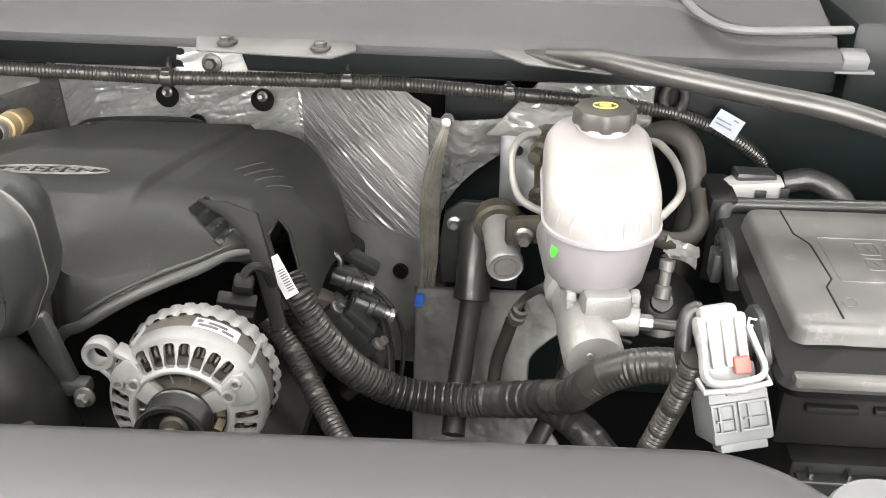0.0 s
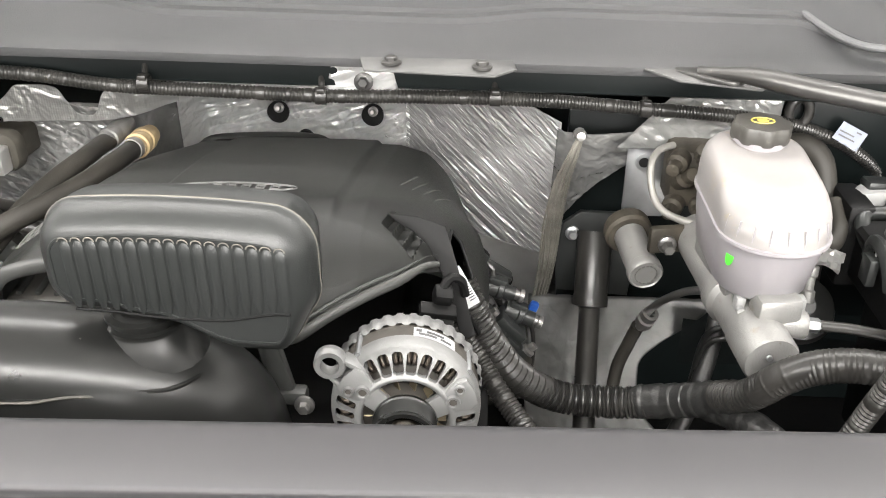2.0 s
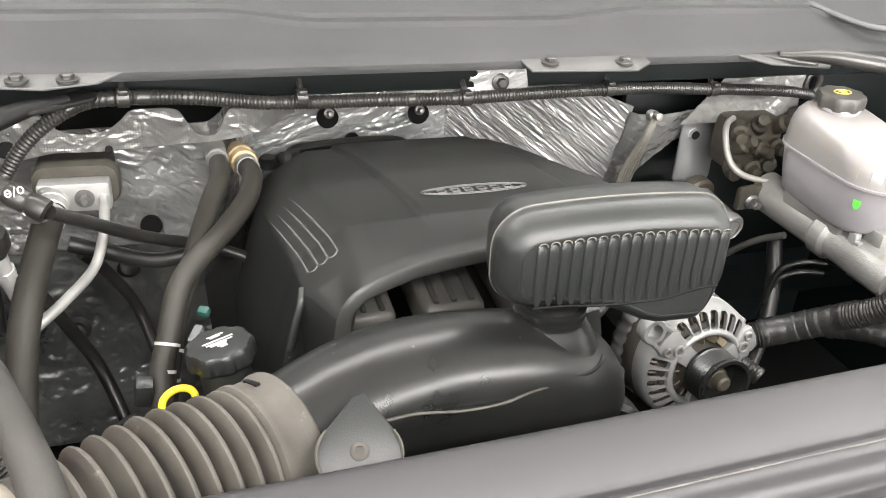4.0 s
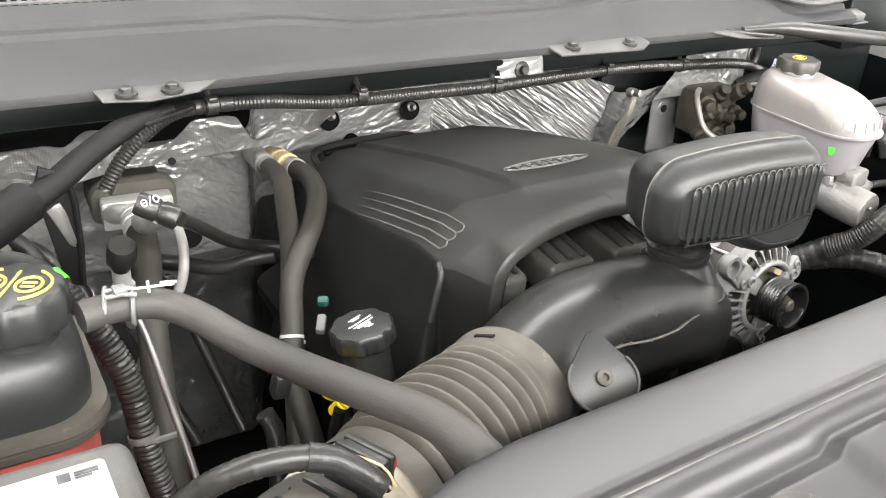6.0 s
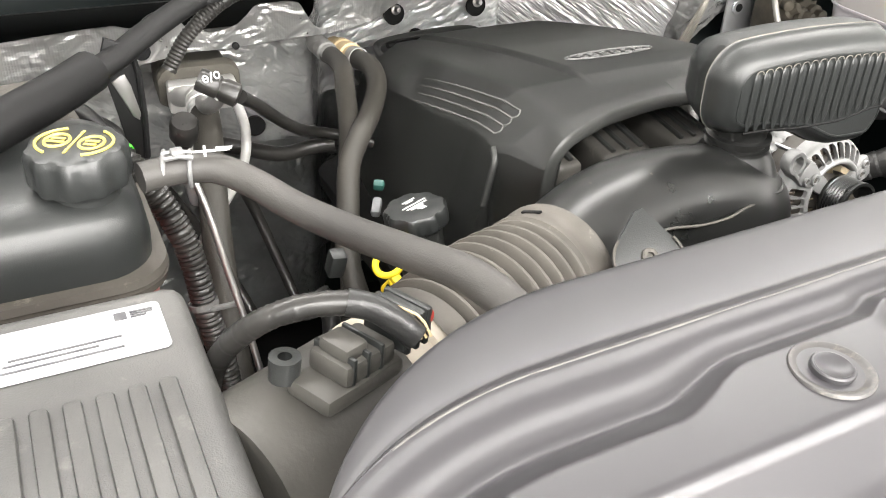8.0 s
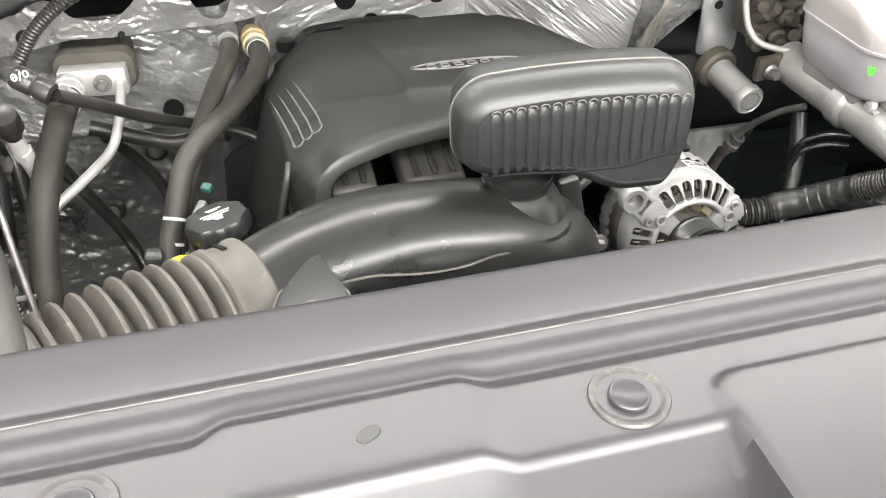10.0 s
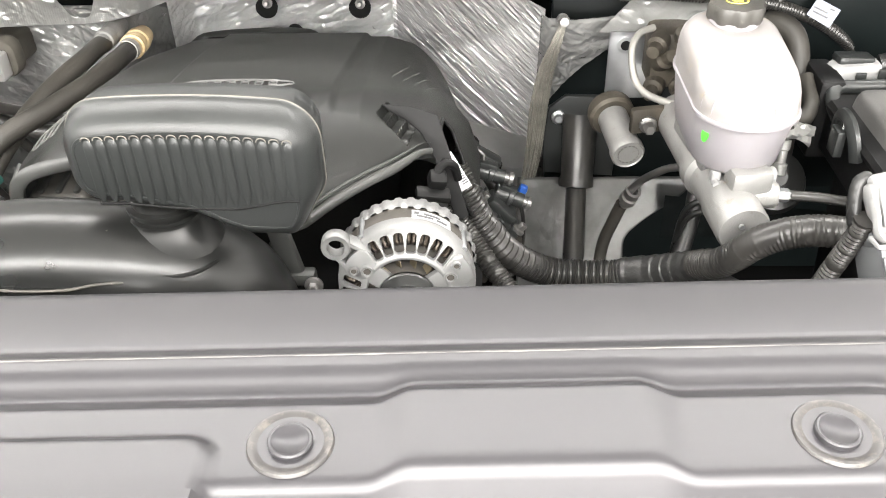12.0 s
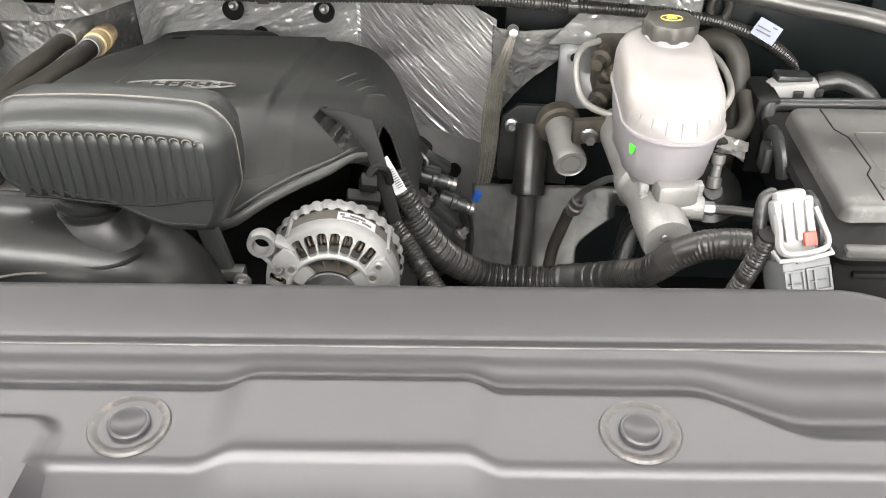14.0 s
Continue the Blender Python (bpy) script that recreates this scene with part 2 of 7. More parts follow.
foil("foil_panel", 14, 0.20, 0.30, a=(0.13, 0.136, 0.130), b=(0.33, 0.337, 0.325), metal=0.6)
foil("toe_shield", 10, 0.12, 0.40, a=(0.17, 0.17, 0.165), b=(0.34, 0.335, 0.325), metal=0.35)

# ---------- mesh helpers ----------
SPOT = {}


def thing(name, label, category, at, group="", kind=""):
    ob = new(name)
    ob.location = at
    SPOT[ob.name] = Vector(at)
    return tagged(ob, label, category, group, kind)


def sharpen(bm, angle=38):
    lim = radians(angle)
    for f in bm.faces:
        f.smooth = True
    for e in bm.edges:
        if len(e.link_faces) == 2 and e.calc_face_angle(0) > lim:
            e.smooth = False


def part(name, bm, material, parent=None, label="", angle=38, flip=True):
    """Links bm, built in world metres, as one mesh object under a thing or a part."""
    base = SPOT[parent.name] if parent else Vector()
    if flip:
        bmesh.ops.recalc_face_normals(bm, faces=bm.faces[:])
    sharpen(bm, angle)
    for v in bm.verts:
        v.co -= base
    me = bpy.data.meshes.new(name)
    bm.to_mesh(me)
    bm.free()
    me.materials.append(MATS[material])
    ob = new(name, me)
    if parent:
        ob.parent = parent
        SPOT[ob.name] = base
    return tagged(ob, label) if label else ob


def piece(name, bm, material, label, category, at, group="", kind="", angle=38):
    """A thing that is one mesh."""
    base = Vector(at)
    bmesh.ops.recalc_face_normals(bm, faces=bm.faces[:])
    sharpen(bm, angle)
    for v in bm.verts:
        v.co -= base
    me = bpy.data.meshes.new(name)
    bm.to_mesh(me)
    bm.free()
    me.materials.append(MATS[material])
    ob = new(name, me)
    ob.location = at
    SPOT[ob.name] = base
    return tagged(ob, label, category, group, kind)


def add(bm, other, m=None):
    me = bpy.data.meshes.new("tmp")
    other.to_mesh(me)
    other.free()
    if m is not None:
        me.transform(m)
    bm.from_mesh(me)
    bpy.data.meshes.remove(me)
    return bm


def B():
    return bmesh.new()


def rbox(bm, c, s, r=0.004, m=None, seg=2, taper=1.0):
    """A box with rounded edges; taper: the width of its foot against its top."""
    t = B()
    bmesh.ops.create_cube(t, size=1)
    for v in t.verts:
        k = taper if v.co.z < 0 else 1
        v.co = Vector((v.co.x * s[0] * k, v.co.y * s[1] * k, v.co.z * s[2]))
    if r:
        bmesh.ops.bevel(t, geom=t.edges[:], offset=min(r, min(s) * 0.49), segments=seg, profile=0.5, affect="EDGES")
    return add(bm, t, Matrix.Translation(c) @ (m or Matrix()))


def lathe(bm, profile, m=None, seg=28, wave=None):
    """Turns (radius, height) pairs round z. wave: radius factor by angle."""
    t = B()
    rings = []
    for r, z in profile:
        if r < 1e-6:
            rings.append([t.verts.new((0, 0, z))])
        else:
            rings.append([t.verts.new((r * (wave(a, r) if wave else 1) * math.cos(a), r * (wave(a, r) if wave else 1) * math.sin(a), z))
                          for a in (2 * math.pi * k / seg for k in range(seg))])
    for p, q in zip(rings, rings[1:]):
        for k in range(seg):
            a, b = p[k % len(p)], p[(k + 1) % len(p)]
            c, d = q[(k + 1) % len(q)], q[k % len(q)]
            face = []
            for v in (a, b, c, d):
                if v not in face:
                    face.append(v)
            if len(face) > 2:
                t.faces.new(face)
    return add(bm, t, m)


def spline(pts, step=0.006):
    """A smooth line through pts, in even steps."""
    p = [Vector(q) for q in pts]
    p = [2 * p[0] - p[1]] + p + [2 * p[-1] - p[-2]]
    fine = []
    for a, b, c, d in zip(p, p[1:], p[2:], p[3:]):
        n = max(4, int((c - b).length / 0.002))
        for k in range(n):
            u = k / n
            fine.append(0.5 * ((2 * b) + (c - a) * u + (2 * a - 5 * b + 4 * c - d) * u * u + (3 * b - a - 3 * c + d) * u ** 3))
    fine.append(p[-2])
    out, run = [fine[0]], 0.0
    for a, b in zip(fine, fine[1:]):
        run += (b - a).length
        if run >= step:
            out.append(b)
            run = 0
    if (out[-1] - fine[-1]).length > step * 0.3:
        out.append(fine[-1])
    return out


def sweep(bm, line, radius, seg=14, flat=1.0, caps=True, up=None):
    """A tube along line; radius: a number or a function of (share, length)."""
    t = B()
    total = sum((b - a).length for a, b in zip(line, line[1:])) or 1
    run, rings, nrm = 0.0, [], None
    for i, q in enumerate(line):
        d = (line[min(i + 1, len(line) - 1)] - line[max(i - 1, 0)]).normalized()
        if nrm is None:
            nrm = (Vector(up) if up else Vector((0.13, 0.21, 0.97)))
        nrm = (nrm - d * nrm.dot(d)).normalized()
        side = d.cross(nrm)
        if i:
            run += (q - line[i - 1]).length
        r = radius(run / total, run) if callable(radius) else radius
        rings.append([t.verts.new(q + side * r * math.cos(a) + nrm * r * flat * math.sin(a)) for a in (2 * math.pi * k / seg for k in range(seg))])
    for p, q in zip(rings, rings[1:]):
        for k in range(seg):
            t.faces.new((p[k], p[(k + 1) % seg], q[(k + 1) % seg], q[k]))
    if caps:
        t.faces.new(rings[0][::-1]), t.faces.new(rings[-1])
    return add(bm, t)


def ribbed(r, pitch=0.005, depth=0.12):
    return lambda share, run: r * (1 if (run / pitch) % 1 < 0.55 else 1 - depth)


def hose(bm, pts, r, seg=14, step=0.006, flat=1.0):
    return sweep(bm, spline(pts, step), r, seg, flat)


def taped(bm, pts, r, seg=16, wrap=0.017):
    """A taped bundle: overlapping turns, with thinner rounded ends."""
    def radius(share, run):
        end = min(1.0, min(share, 1 - share) * 14)
        return r * (0.955 + 0.075 * ((run / wrap + 0.15 * math.sin(run * 90)) % 1)) * (0.75 + 0.25 * math.sqrt(end))
    return sweep(bm, spline(pts, 0.002), radius, seg)


def loom(bm, pts, r, pitch=0.005, seg=14, depth=0.13):
    return sweep(bm, spline(pts, pitch / 4), ribbed(r, pitch, depth), seg)


def prism(bm, outline, depth, m=None, r=0.0, seg=2, holes=()):
    """An outline in x and y, thickened along z from 0 to depth."""
    t = B()
    lo = [t.verts.new((x, y, 0)) for x, y in outline]
    f = t.faces.new(lo)
    ret = bmesh.ops.extrude_face_region(t, geom=[f])
    for v in ret["geom"]:
        if isinstance(v, bmesh.types.BMVert):
            v.co.z = depth
    if r:
        bmesh.ops.bevel(t, geom=[e for e in t.edges if abs(e.verts[0].co.z - e.verts[1].co.z) < 1e-7], offset=r, segments=seg, profile=0.5, affect="EDGES")
    return add(bm, t, m)


def rounded(w, h, r, n=6):
    """A rounded rectangle round the origin."""
    out = []
    for cx, cy, a0 in ((w / 2 - r, h / 2 - r, 0), (-w / 2 + r, h / 2 - r, 90), (-w / 2 + r, -h / 2 + r, 180), (w / 2 - r, -h / 2 + r, 270)):
        for k in range(n + 1):
            a = radians(a0 + 90 * k / n)
            out.append((cx + r * math.cos(a), cy + r * math.sin(a)))
    return out


def aim(at, to, roll=0):
    """The pose at at whose z axis points to to."""
    q = (Vector(to) - Vector(at)).to_track_quat("Z", "Y").to_matrix().to_4x4()
    return Matrix.Translation(at) @ q @ pose(0, 0, 0, 0, 0, roll)


def bolt(bm, m, r=0.007, h=0.006, flange=1.6):
    """A hexagon bolt on a washer flange, standing on z."""
    lathe(bm, [(0, -0.001), (r * flange, -0.001), (r * flange, h * 0.25), (r * 1.05, h * 0.4), (0, h * 0.4)], m, 18)
    lathe(bm, [(0, h * 0.3), (r, h * 0.3), (r, h), (r * 0.8, h * 1.15), (0, h * 1.15)], m, 6)
    return bm


def ease(a, b, x):
    u = min(1.0, max(0.0, (x - a) / (b - a)))
    return u * u * (3 - 2 * u)


def table(pairs, x):
    """Straight steps through (x, y) pairs."""
    if x <= pairs[0][0]:
        return pairs[0][1]
    for (a, p), (b, q) in zip(pairs, pairs[1:]):
        if x <= b:
            return p + (q - p) * (x - a) / (b - a)
    return pairs[-1][1]


def curve(pairs, x):
    """A smooth line through (x, y) pairs."""
    if x <= pairs[0][0]:
        return pairs[0][1]
    if x >= pairs[-1][0]:
        return pairs[-1][1]
    for i in range(len(pairs) - 1):
        (a, p), (b, q) = pairs[i], pairs[i + 1]
        if x <= b:
            m0 = (q - pairs[i - 1][1]) / (b - pairs[i - 1][0]) if i else (q - p) / (b - a)
            m1 = (pairs[i + 2][1] - p) / (pairs[i + 2][0] - a) if i + 2 < len(pairs) else (q - p) / (b - a)
            if (q - p) * m0 < 0 or abs(q - p) < 1e-9:
                m0 = 0
            if (q - p) * m1 < 0 or abs(q - p) < 1e-9:
                m1 = 0
            h, u = b - a, (x - a) / (b - a)
            return p * (1 + 2 * u) * (1 - u) ** 2 + m0 * h * u * (1 - u) ** 2 + q * u * u * (3 - 2 * u) + m1 * h * u * u * (u - 1)


def letters(bm, text, size, m, depth=0.0006):
    c = bpy.data.curves.new("tmp", "FONT")
    c.body, c.size, c.extrude, c.align_x, c.align_y, c.resolution_u = text, size, depth / 2, "CENTER", "CENTER", 2
    ob = bpy.data.objects.new("tmp", c)
    scene.collection.objects.link(ob)
    bpy.context.view_layer.update()
    me = bpy.data.meshes.new_from_object(ob)
    me.transform(m)
    bm.from_mesh(me)
    bpy.data.objects.remove(ob)
    bpy.data.meshes.remove(me)
    bpy.data.curves.remove(c)
    return bm


def bars(bm, m, rows, h=0.0012, depth=0.0006):
    """Lines of unreadable print: rows of (x, y, width)."""
    for x, y, w in rows:
        rbox(bm, (0, 0, 0), (w, h, depth), 0, m @ Matrix.Translation((x, y, depth / 2)))
    return bm

# ---------- unseen room added round the truck, bounces light ---
def slab(name, c, s, material, label="", category=""):
    bm = B()
    rbox(bm, c, s, 0)
    return piece(name, bm, material, label or name.replace("_", " "), category or name.split("_")[0], (c[0], c[1], c[2] - s[2] / 2), kind="structure")


slab("floor", (-0.35, -0.5, -0.05), (8.4, 9.4, 0.1), "concrete", "grey concrete floor of the unseen room", "floor")
slab("ceiling", (-0.35, -0.5, 3.06), (8.4, 9.4, 0.1), "ceiling_paint", "pale painted ceiling of the unseen room", "ceiling")
slab("wall_north", (-0.35, 4.15, 1.505), (8.2, 0.1, 3.01), "wall_paint", "plain pale wall of the unseen room", "wall")
# wall pieces left open in the middle for the added area light
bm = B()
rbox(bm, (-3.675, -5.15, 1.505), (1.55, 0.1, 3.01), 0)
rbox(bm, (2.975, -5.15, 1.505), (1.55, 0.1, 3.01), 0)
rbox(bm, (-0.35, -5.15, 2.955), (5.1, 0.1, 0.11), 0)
piece("wall_south", bm, "wall_paint", "pale unseen wall with an opening for the area light", "wall", (-0.35, -5.15, 0), kind="structure")
slab("wall_west", (-4.5, -0.5, 1.505), (0.1, 9.2, 3.01), "wall_paint", "plain pale wall of the unseen room", "wall")
slab("wall_east", (3.8, -0.5, 1.505), (0.1, 9.2, 3.01), "wall_paint", "plain pale wall of the unseen room", "wall")

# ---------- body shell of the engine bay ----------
# near-black colour puts in the darkness low in the bay
slab("bay_floor", (-0.32, 0.64, 0.2), (1.70, 1.26, 0.4), "deep_black", "near-black underside that darkens the depth of the bay", "underbody")
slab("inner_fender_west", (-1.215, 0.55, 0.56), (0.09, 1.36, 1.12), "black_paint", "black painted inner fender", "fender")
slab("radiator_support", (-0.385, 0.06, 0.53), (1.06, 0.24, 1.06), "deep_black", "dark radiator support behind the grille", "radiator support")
slab("fender_east", (0.66, 0.585, 0.5), (0.24, 1.43, 1.0), "black_paint", "black painted inner fender", "fender")
slab("cab_body", (-0.35, 2.05, 0.5), (1.9, 1.5, 1.0), "black_paint", "dark cab body behind the firewall", "cab")


def cowl_y(x):
    return 0.880 + 0.042 * x


def cowl_z(x):
    return 1.115 - 0.026 * x


# firewall panel and the plenum beam under the cowl
bm = B()
rbox(bm, (-0.33, 1.255, 0.72), (1.72, 0.05, 0.62), 0.002)
piece("wall_firewall", bm, "black_paint", "black painted firewall panel behind the insulation", "firewall", (-0.33, 1.255, 0.41), kind="structure")

bm = B()
n = 40
xs = [-1.16 + 1.68 * k / n for k in range(n + 1)]
rows = []
for x in xs:
    y, z = cowl_y(x), cowl_z(x)
    rows.append([bm.verts.new((x, y + a, z + b)) for a, b in ((0.055, -0.004), (0.050, -0.03), (0.051, -0.050), (0.056, -0.053), (0.063, -0.046), (0.36, -0.006))])
for p, q in zip(rows, rows[1:]):
    for k in range(6):
        bm.faces.new((p[k], p[(k + 1) % 6], q[(k + 1) % 6], q[k]))
bm.faces.new(rows[0]), bm.faces.new(rows[-1][::-1])
piece("plenum_beam", bm, "black_paint", "black painted plenum beam under the cowl panel", "body panel", (-0.33, 1.05, 1.03), kind="structure")


# cowl panel: front apron, moulded ledge, then the slotted vent
def ledge(x):
    """How far back the moulded ledge lies behind the front edge."""
    return 0.090 + 0.026 * (ease(-0.54, -0.66, x) + ease(-0.24, -0.10, x) - ease(0.165, 0.245, x) * 2.85)


bm = B()
n = 150
xs = [-1.15 + 1.486 * k / n for k in range(n + 1)]
rows = []
for x in xs:
    y, z, l = cowl_y(x), cowl_z(x), ledge(x)
    prof = ((0.012, -0.014), (0.002, -0.012), (0.0, -0.008), (0.0, -0.002), (0.003, 0.0), (min(0.03, l * 0.35), 0.006), (l * 0.6, max(0.0065, l * 0.12)), (l - 0.014, l * 0.2), (l - 0.010, l * 0.2 + 0.006),
            (l - 0.004, l * 0.2 + 0.007), (l, l * 0.2 + 0.003), (l + 0.012, l * 0.2 + 0.005), (l + 0.015, l * 0.2 + 0.010), (0.160, 0.046))
    rows.append([bm.verts.new((x, y + a, z + b)) for a, b in prof])
for p, q in zip(rows, rows[1:]):
    for k in range(len(p) - 1):
        bm.faces.new((p[k], p[k + 1], q[k + 1], q[k]))
ret = bmesh.ops.solidify(bm, geom=bm.faces[:], thickness=0.003)
cowl = piece("cowl_panel", bm, "cowl_plastic", "dusty grey plastic cowl panel with a slotted vent", "cowl panel", (-0.37, 0.98, 1.1), kind="structure", angle=30)

bm = B()
for k in range(150):
    x = -1.14 + k * 0.0101
    rbox(bm, (x, cowl_y(x) + 0.225, cowl_z(x) + 0.069), (0.0032, 0.136, 0.006), 0, pose(0, 0, 0, 20))
for j in range(7):
    y0 = 0.163 + j * 0.0205
    line = [Vector((x, cowl_y(x) + y0, cowl_z(x) + 0.047 + (y0 - 0.160) * 0.36)) for x in xs[::6]]
    sweep(bm, line, 0.0022, 6)
part("vent_grille", bm, "cowl_plastic", cowl, "grey slotted vent grille")
# black sheet supplies the shade below the vent slots
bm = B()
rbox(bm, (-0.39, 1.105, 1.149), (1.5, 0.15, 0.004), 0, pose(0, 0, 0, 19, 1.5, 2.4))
part("vent_backing", bm, "deep_black", cowl, "black sheet in place of the shaded hollow under the vent")

# right end cap of the cowl, then a dark slab added beyond it
bm = B()
rbox(bm, (0.351, 0.912, 1.103), (0.028, 0.026, 0.016), 0.004, pose(0, 0, 0, 14))
rbox(bm, (0.350, 0.900, 1.094), (0.040, 0.010, 0.003), 0.001)
sweep(bm, spline([(0.183, 1.035, 1.142), (0.196, 0.968, 1.136), (0.214, 0.926, 1.132), (0.240, 0.909, 1.131), (0.300, 0.918, 1.130), (0.358, 0.934, 1.128)], 0.006), 0.0062, 10, 0.7)
part("end_cap", bm, "cowl_plastic", cowl, "worn metal end cap of the cowl")

# black slab added to hide the bright background past the cowl
bm = B()
rbox(bm, (0.44, 1.07, 1.09), (0.18, 0.30, 0.10), 0.01)
piece("dark_end_slab", bm, "black_paint", "black slab added beyond the right end of the cowl", "body panel", (0.44, 1.07, 1.04), kind="structure")

# windscreen foot behind the vent
bm = B()
rbox(bm, (-0.37, 1.36, 1.33), (1.7, 0.006, 0.5), 0, pose(0, 0, 0, -55))
piece("window_1", bm, "black_paint", "dark lower edge of the windscreen", "windscreen", (-0.37, 1.26, 1.19), kind="structure")


# ---------- foil insulation on the firewall ----------
def wall_y(x, z):
    low = (1.0 - z)
    right = 0.985 + 0.36 * low
    left = 1.035 + 0.05 * low
    mid = 1.185
    if x < -0.3:
        return left + (mid - left) * ease(-0.68, -0.60, x)
    return mid + (right - mid) * min(1.0, (x + 0.3) / 0.21)


def sheet(place, nu, nv, depth, crease, seed=0.0, streak=False):
    """A creased sheet; place(u, v) gives its x and z."""
    bm = B()
    rows = []
    for i in range(nu + 1):
        rows.append([])
        for k in range(nv + 1):
            x, z = place(i / nu, k / nv)
            p = Vector((x * 14 + seed, z * 14, seed))
            q = p * 4.2 + Vector((1.5 * noise.noise(p * 2), 1.5 * noise.noise(p * 2 + Vector((5, 1, 0))), 0))
            w = noise.noise(p) * 0.5 + (1 - abs(noise.noise(p * 2.3))) * 0.5 + 0.42 * (1 - abs(noise.noise(q))) ** 2 + 0.22 * (1 - abs(noise.noise(q * 2.1))) ** 2
            if streak:
                a, c = (x * 0.80 - z * 0.60), (x * 0.60 + z * 0.80)
                q = Vector((c * 105 + 1.2 * noise.noise(Vector((a * 9, c * 20, 2))), a * 7, seed))
                w = 0.9 * (1 - abs(noise.noise(q))) ** 4 + 0.35 * noise.noise(q * 0.4) + 0.7 * noise.noise(Vector((x * 9, z * 9, seed))) + 0.25 * (1 - abs(noise.noise(q * 2.2))) ** 3
            rows[-1].append(bm.verts.new((x, depth(x, z) - crease * w, z)))
    for p, q in zip(rows, rows[1:]):
        for k in range(nv):
            bm.faces.new((p[k], q[k], q[k + 1], p[k + 1]))
    bmesh.ops.solidify(bm, geom=bm.faces[:], thickness=0.002)
    return bm


def span(x0, x1, z0, z1):
    return lambda u, v: (x0 + (x1 - x0) * u, z0 + (z1 - z0) * v)


def smooth_table(pairs, x):
    """A soft line through (x, y) pairs."""
    return sum(table(pairs, x + d) for d in (-0.018, -0.012, -0.006, 0, 0.006, 0.012, 0.018)) / 7


bm = sheet(span(-0.635, -0.305, 0.82, 1.07), 180, 120, wall_y, 0.0032)
insulation = piece("firewall_insulation", bm, "foil", "creased silver foil insulation on the firewall", "insulation", (-0.45, 1.1, 0.55), kind="structure", angle=180)
# same foil as the middle, its weaker light painted in
bm = sheet(span(-1.14, -0.630, 0.82, 1.004), 270, 100, wall_y, 0.0035)
part("left_foil", bm, "foil_dimmed", insulation, "creased foil insulation, coloured darker for its dimmer light", angle=180)
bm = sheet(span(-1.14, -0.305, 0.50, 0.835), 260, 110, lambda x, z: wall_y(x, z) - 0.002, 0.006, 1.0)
part("lower_foil", bm, "foil_panel", insulation, "dull grey lower insulation, darker than the foil above", angle=180)
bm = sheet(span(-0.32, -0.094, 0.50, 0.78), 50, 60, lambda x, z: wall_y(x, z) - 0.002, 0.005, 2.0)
part("lower_foil", bm, "foil_dull", insulation, "dull grey lower insulation, darker than the foil above", angle=180)
bm = sheet(lambda u, v: (-0.315 - 0.045 * v * (1 - u) + 0.222 * u, 0.755 + (0.300 - 0.07 * max(0, u - 0.35)) * v), 260, 220, wall_y, 0.0020, 3.0, True)
part("slanted_foil", bm, "foil_streaked", insulation, "finely streaked silver foil", angle=180)
EDGE = [(0.55, -0.045), (0.66, -0.050), (0.735, -0.066), (0.78, -0.090), (0.85, -0.086), (0.90, -0.062), (0.935, -0.030), (0.960, 0.012), (0.972, 0.06), (0.98, 0.09), (1.02, 0.09)]


def ridge_place(u, v):
    z = 0.55 + 0.452 * v
    return -0.098 + (smooth_table(EDGE, z) + 0.098) * u, z


bm = sheet(ridge_place, 70, 200, lambda x, z: wall_y(x, z) - 0.012 * math.sin(math.pi * min(1, max(0, (x + 0.098) / 0.09))) * ease(0.6, 0.8, z), 0.008, 9.0)
part("ridge_foil", bm, "foil_dimmed", insulation, "smooth bright foil fold", angle=180)
# flush black discs stand in for the shade of real holes
for x, y, z, r in ((-0.493, 1.172, 0.945, 0.0155), (-0.353, 1.170, 0.944, 0.0155), (-0.151, 1.098, 0.713, 0.011), (-0.755, 1.03, 0.865, 0.013), (-0.455, 1.172, 0.905, 0.012)):
    bm = B()
    lathe(bm, [(0, 0.001), (r, 0.001), (r * 1.06, 0.003), (r * 1.02, -0.004), (0, -0.004)], aim((x, y, z), (x - (0.3 if x > -0.2 else 0), y - 1, z)), 28)
    part("hole", bm, "deep_black", insulation, "black disc in place of a shaded hole")

# foil tab with its bolt on the beam
bm = sheet(lambda u, v: (-0.33 + (u - 0.5) * (0.088 - 0.022 * v), 1.060 + 0.045 * v), 28, 26, lambda x, z: 0.918 + 0.02 * (1.1 - z), 0.004, 7.0)
part("foil_tab", bm, "foil", insulation, "silver foil tab bolted to the beam", angle=180)
bm = B()
bolt(bm, aim((-0.328, 0.914, 1.080), (-0.328, 0.0, 1.20)), 0.0065, 0.009, 1.7)
part("bolt", bm, "brace_steel", insulation)

# foil on the bulkhead beside the reservoir
bm = sheet(lambda u, v: (-0.028 + 0.093 * v + u * (0.19 - 0.093 * v), 0.985 + (0.104 - 0.03 * u) * v), 60, 44, lambda x, z: 0.968 - 0.05 * x, 0.005, 11.0)
part("side_foil", bm, "foil_dimmed", insulation, "creased silver foil beside the plenum", angle=180)


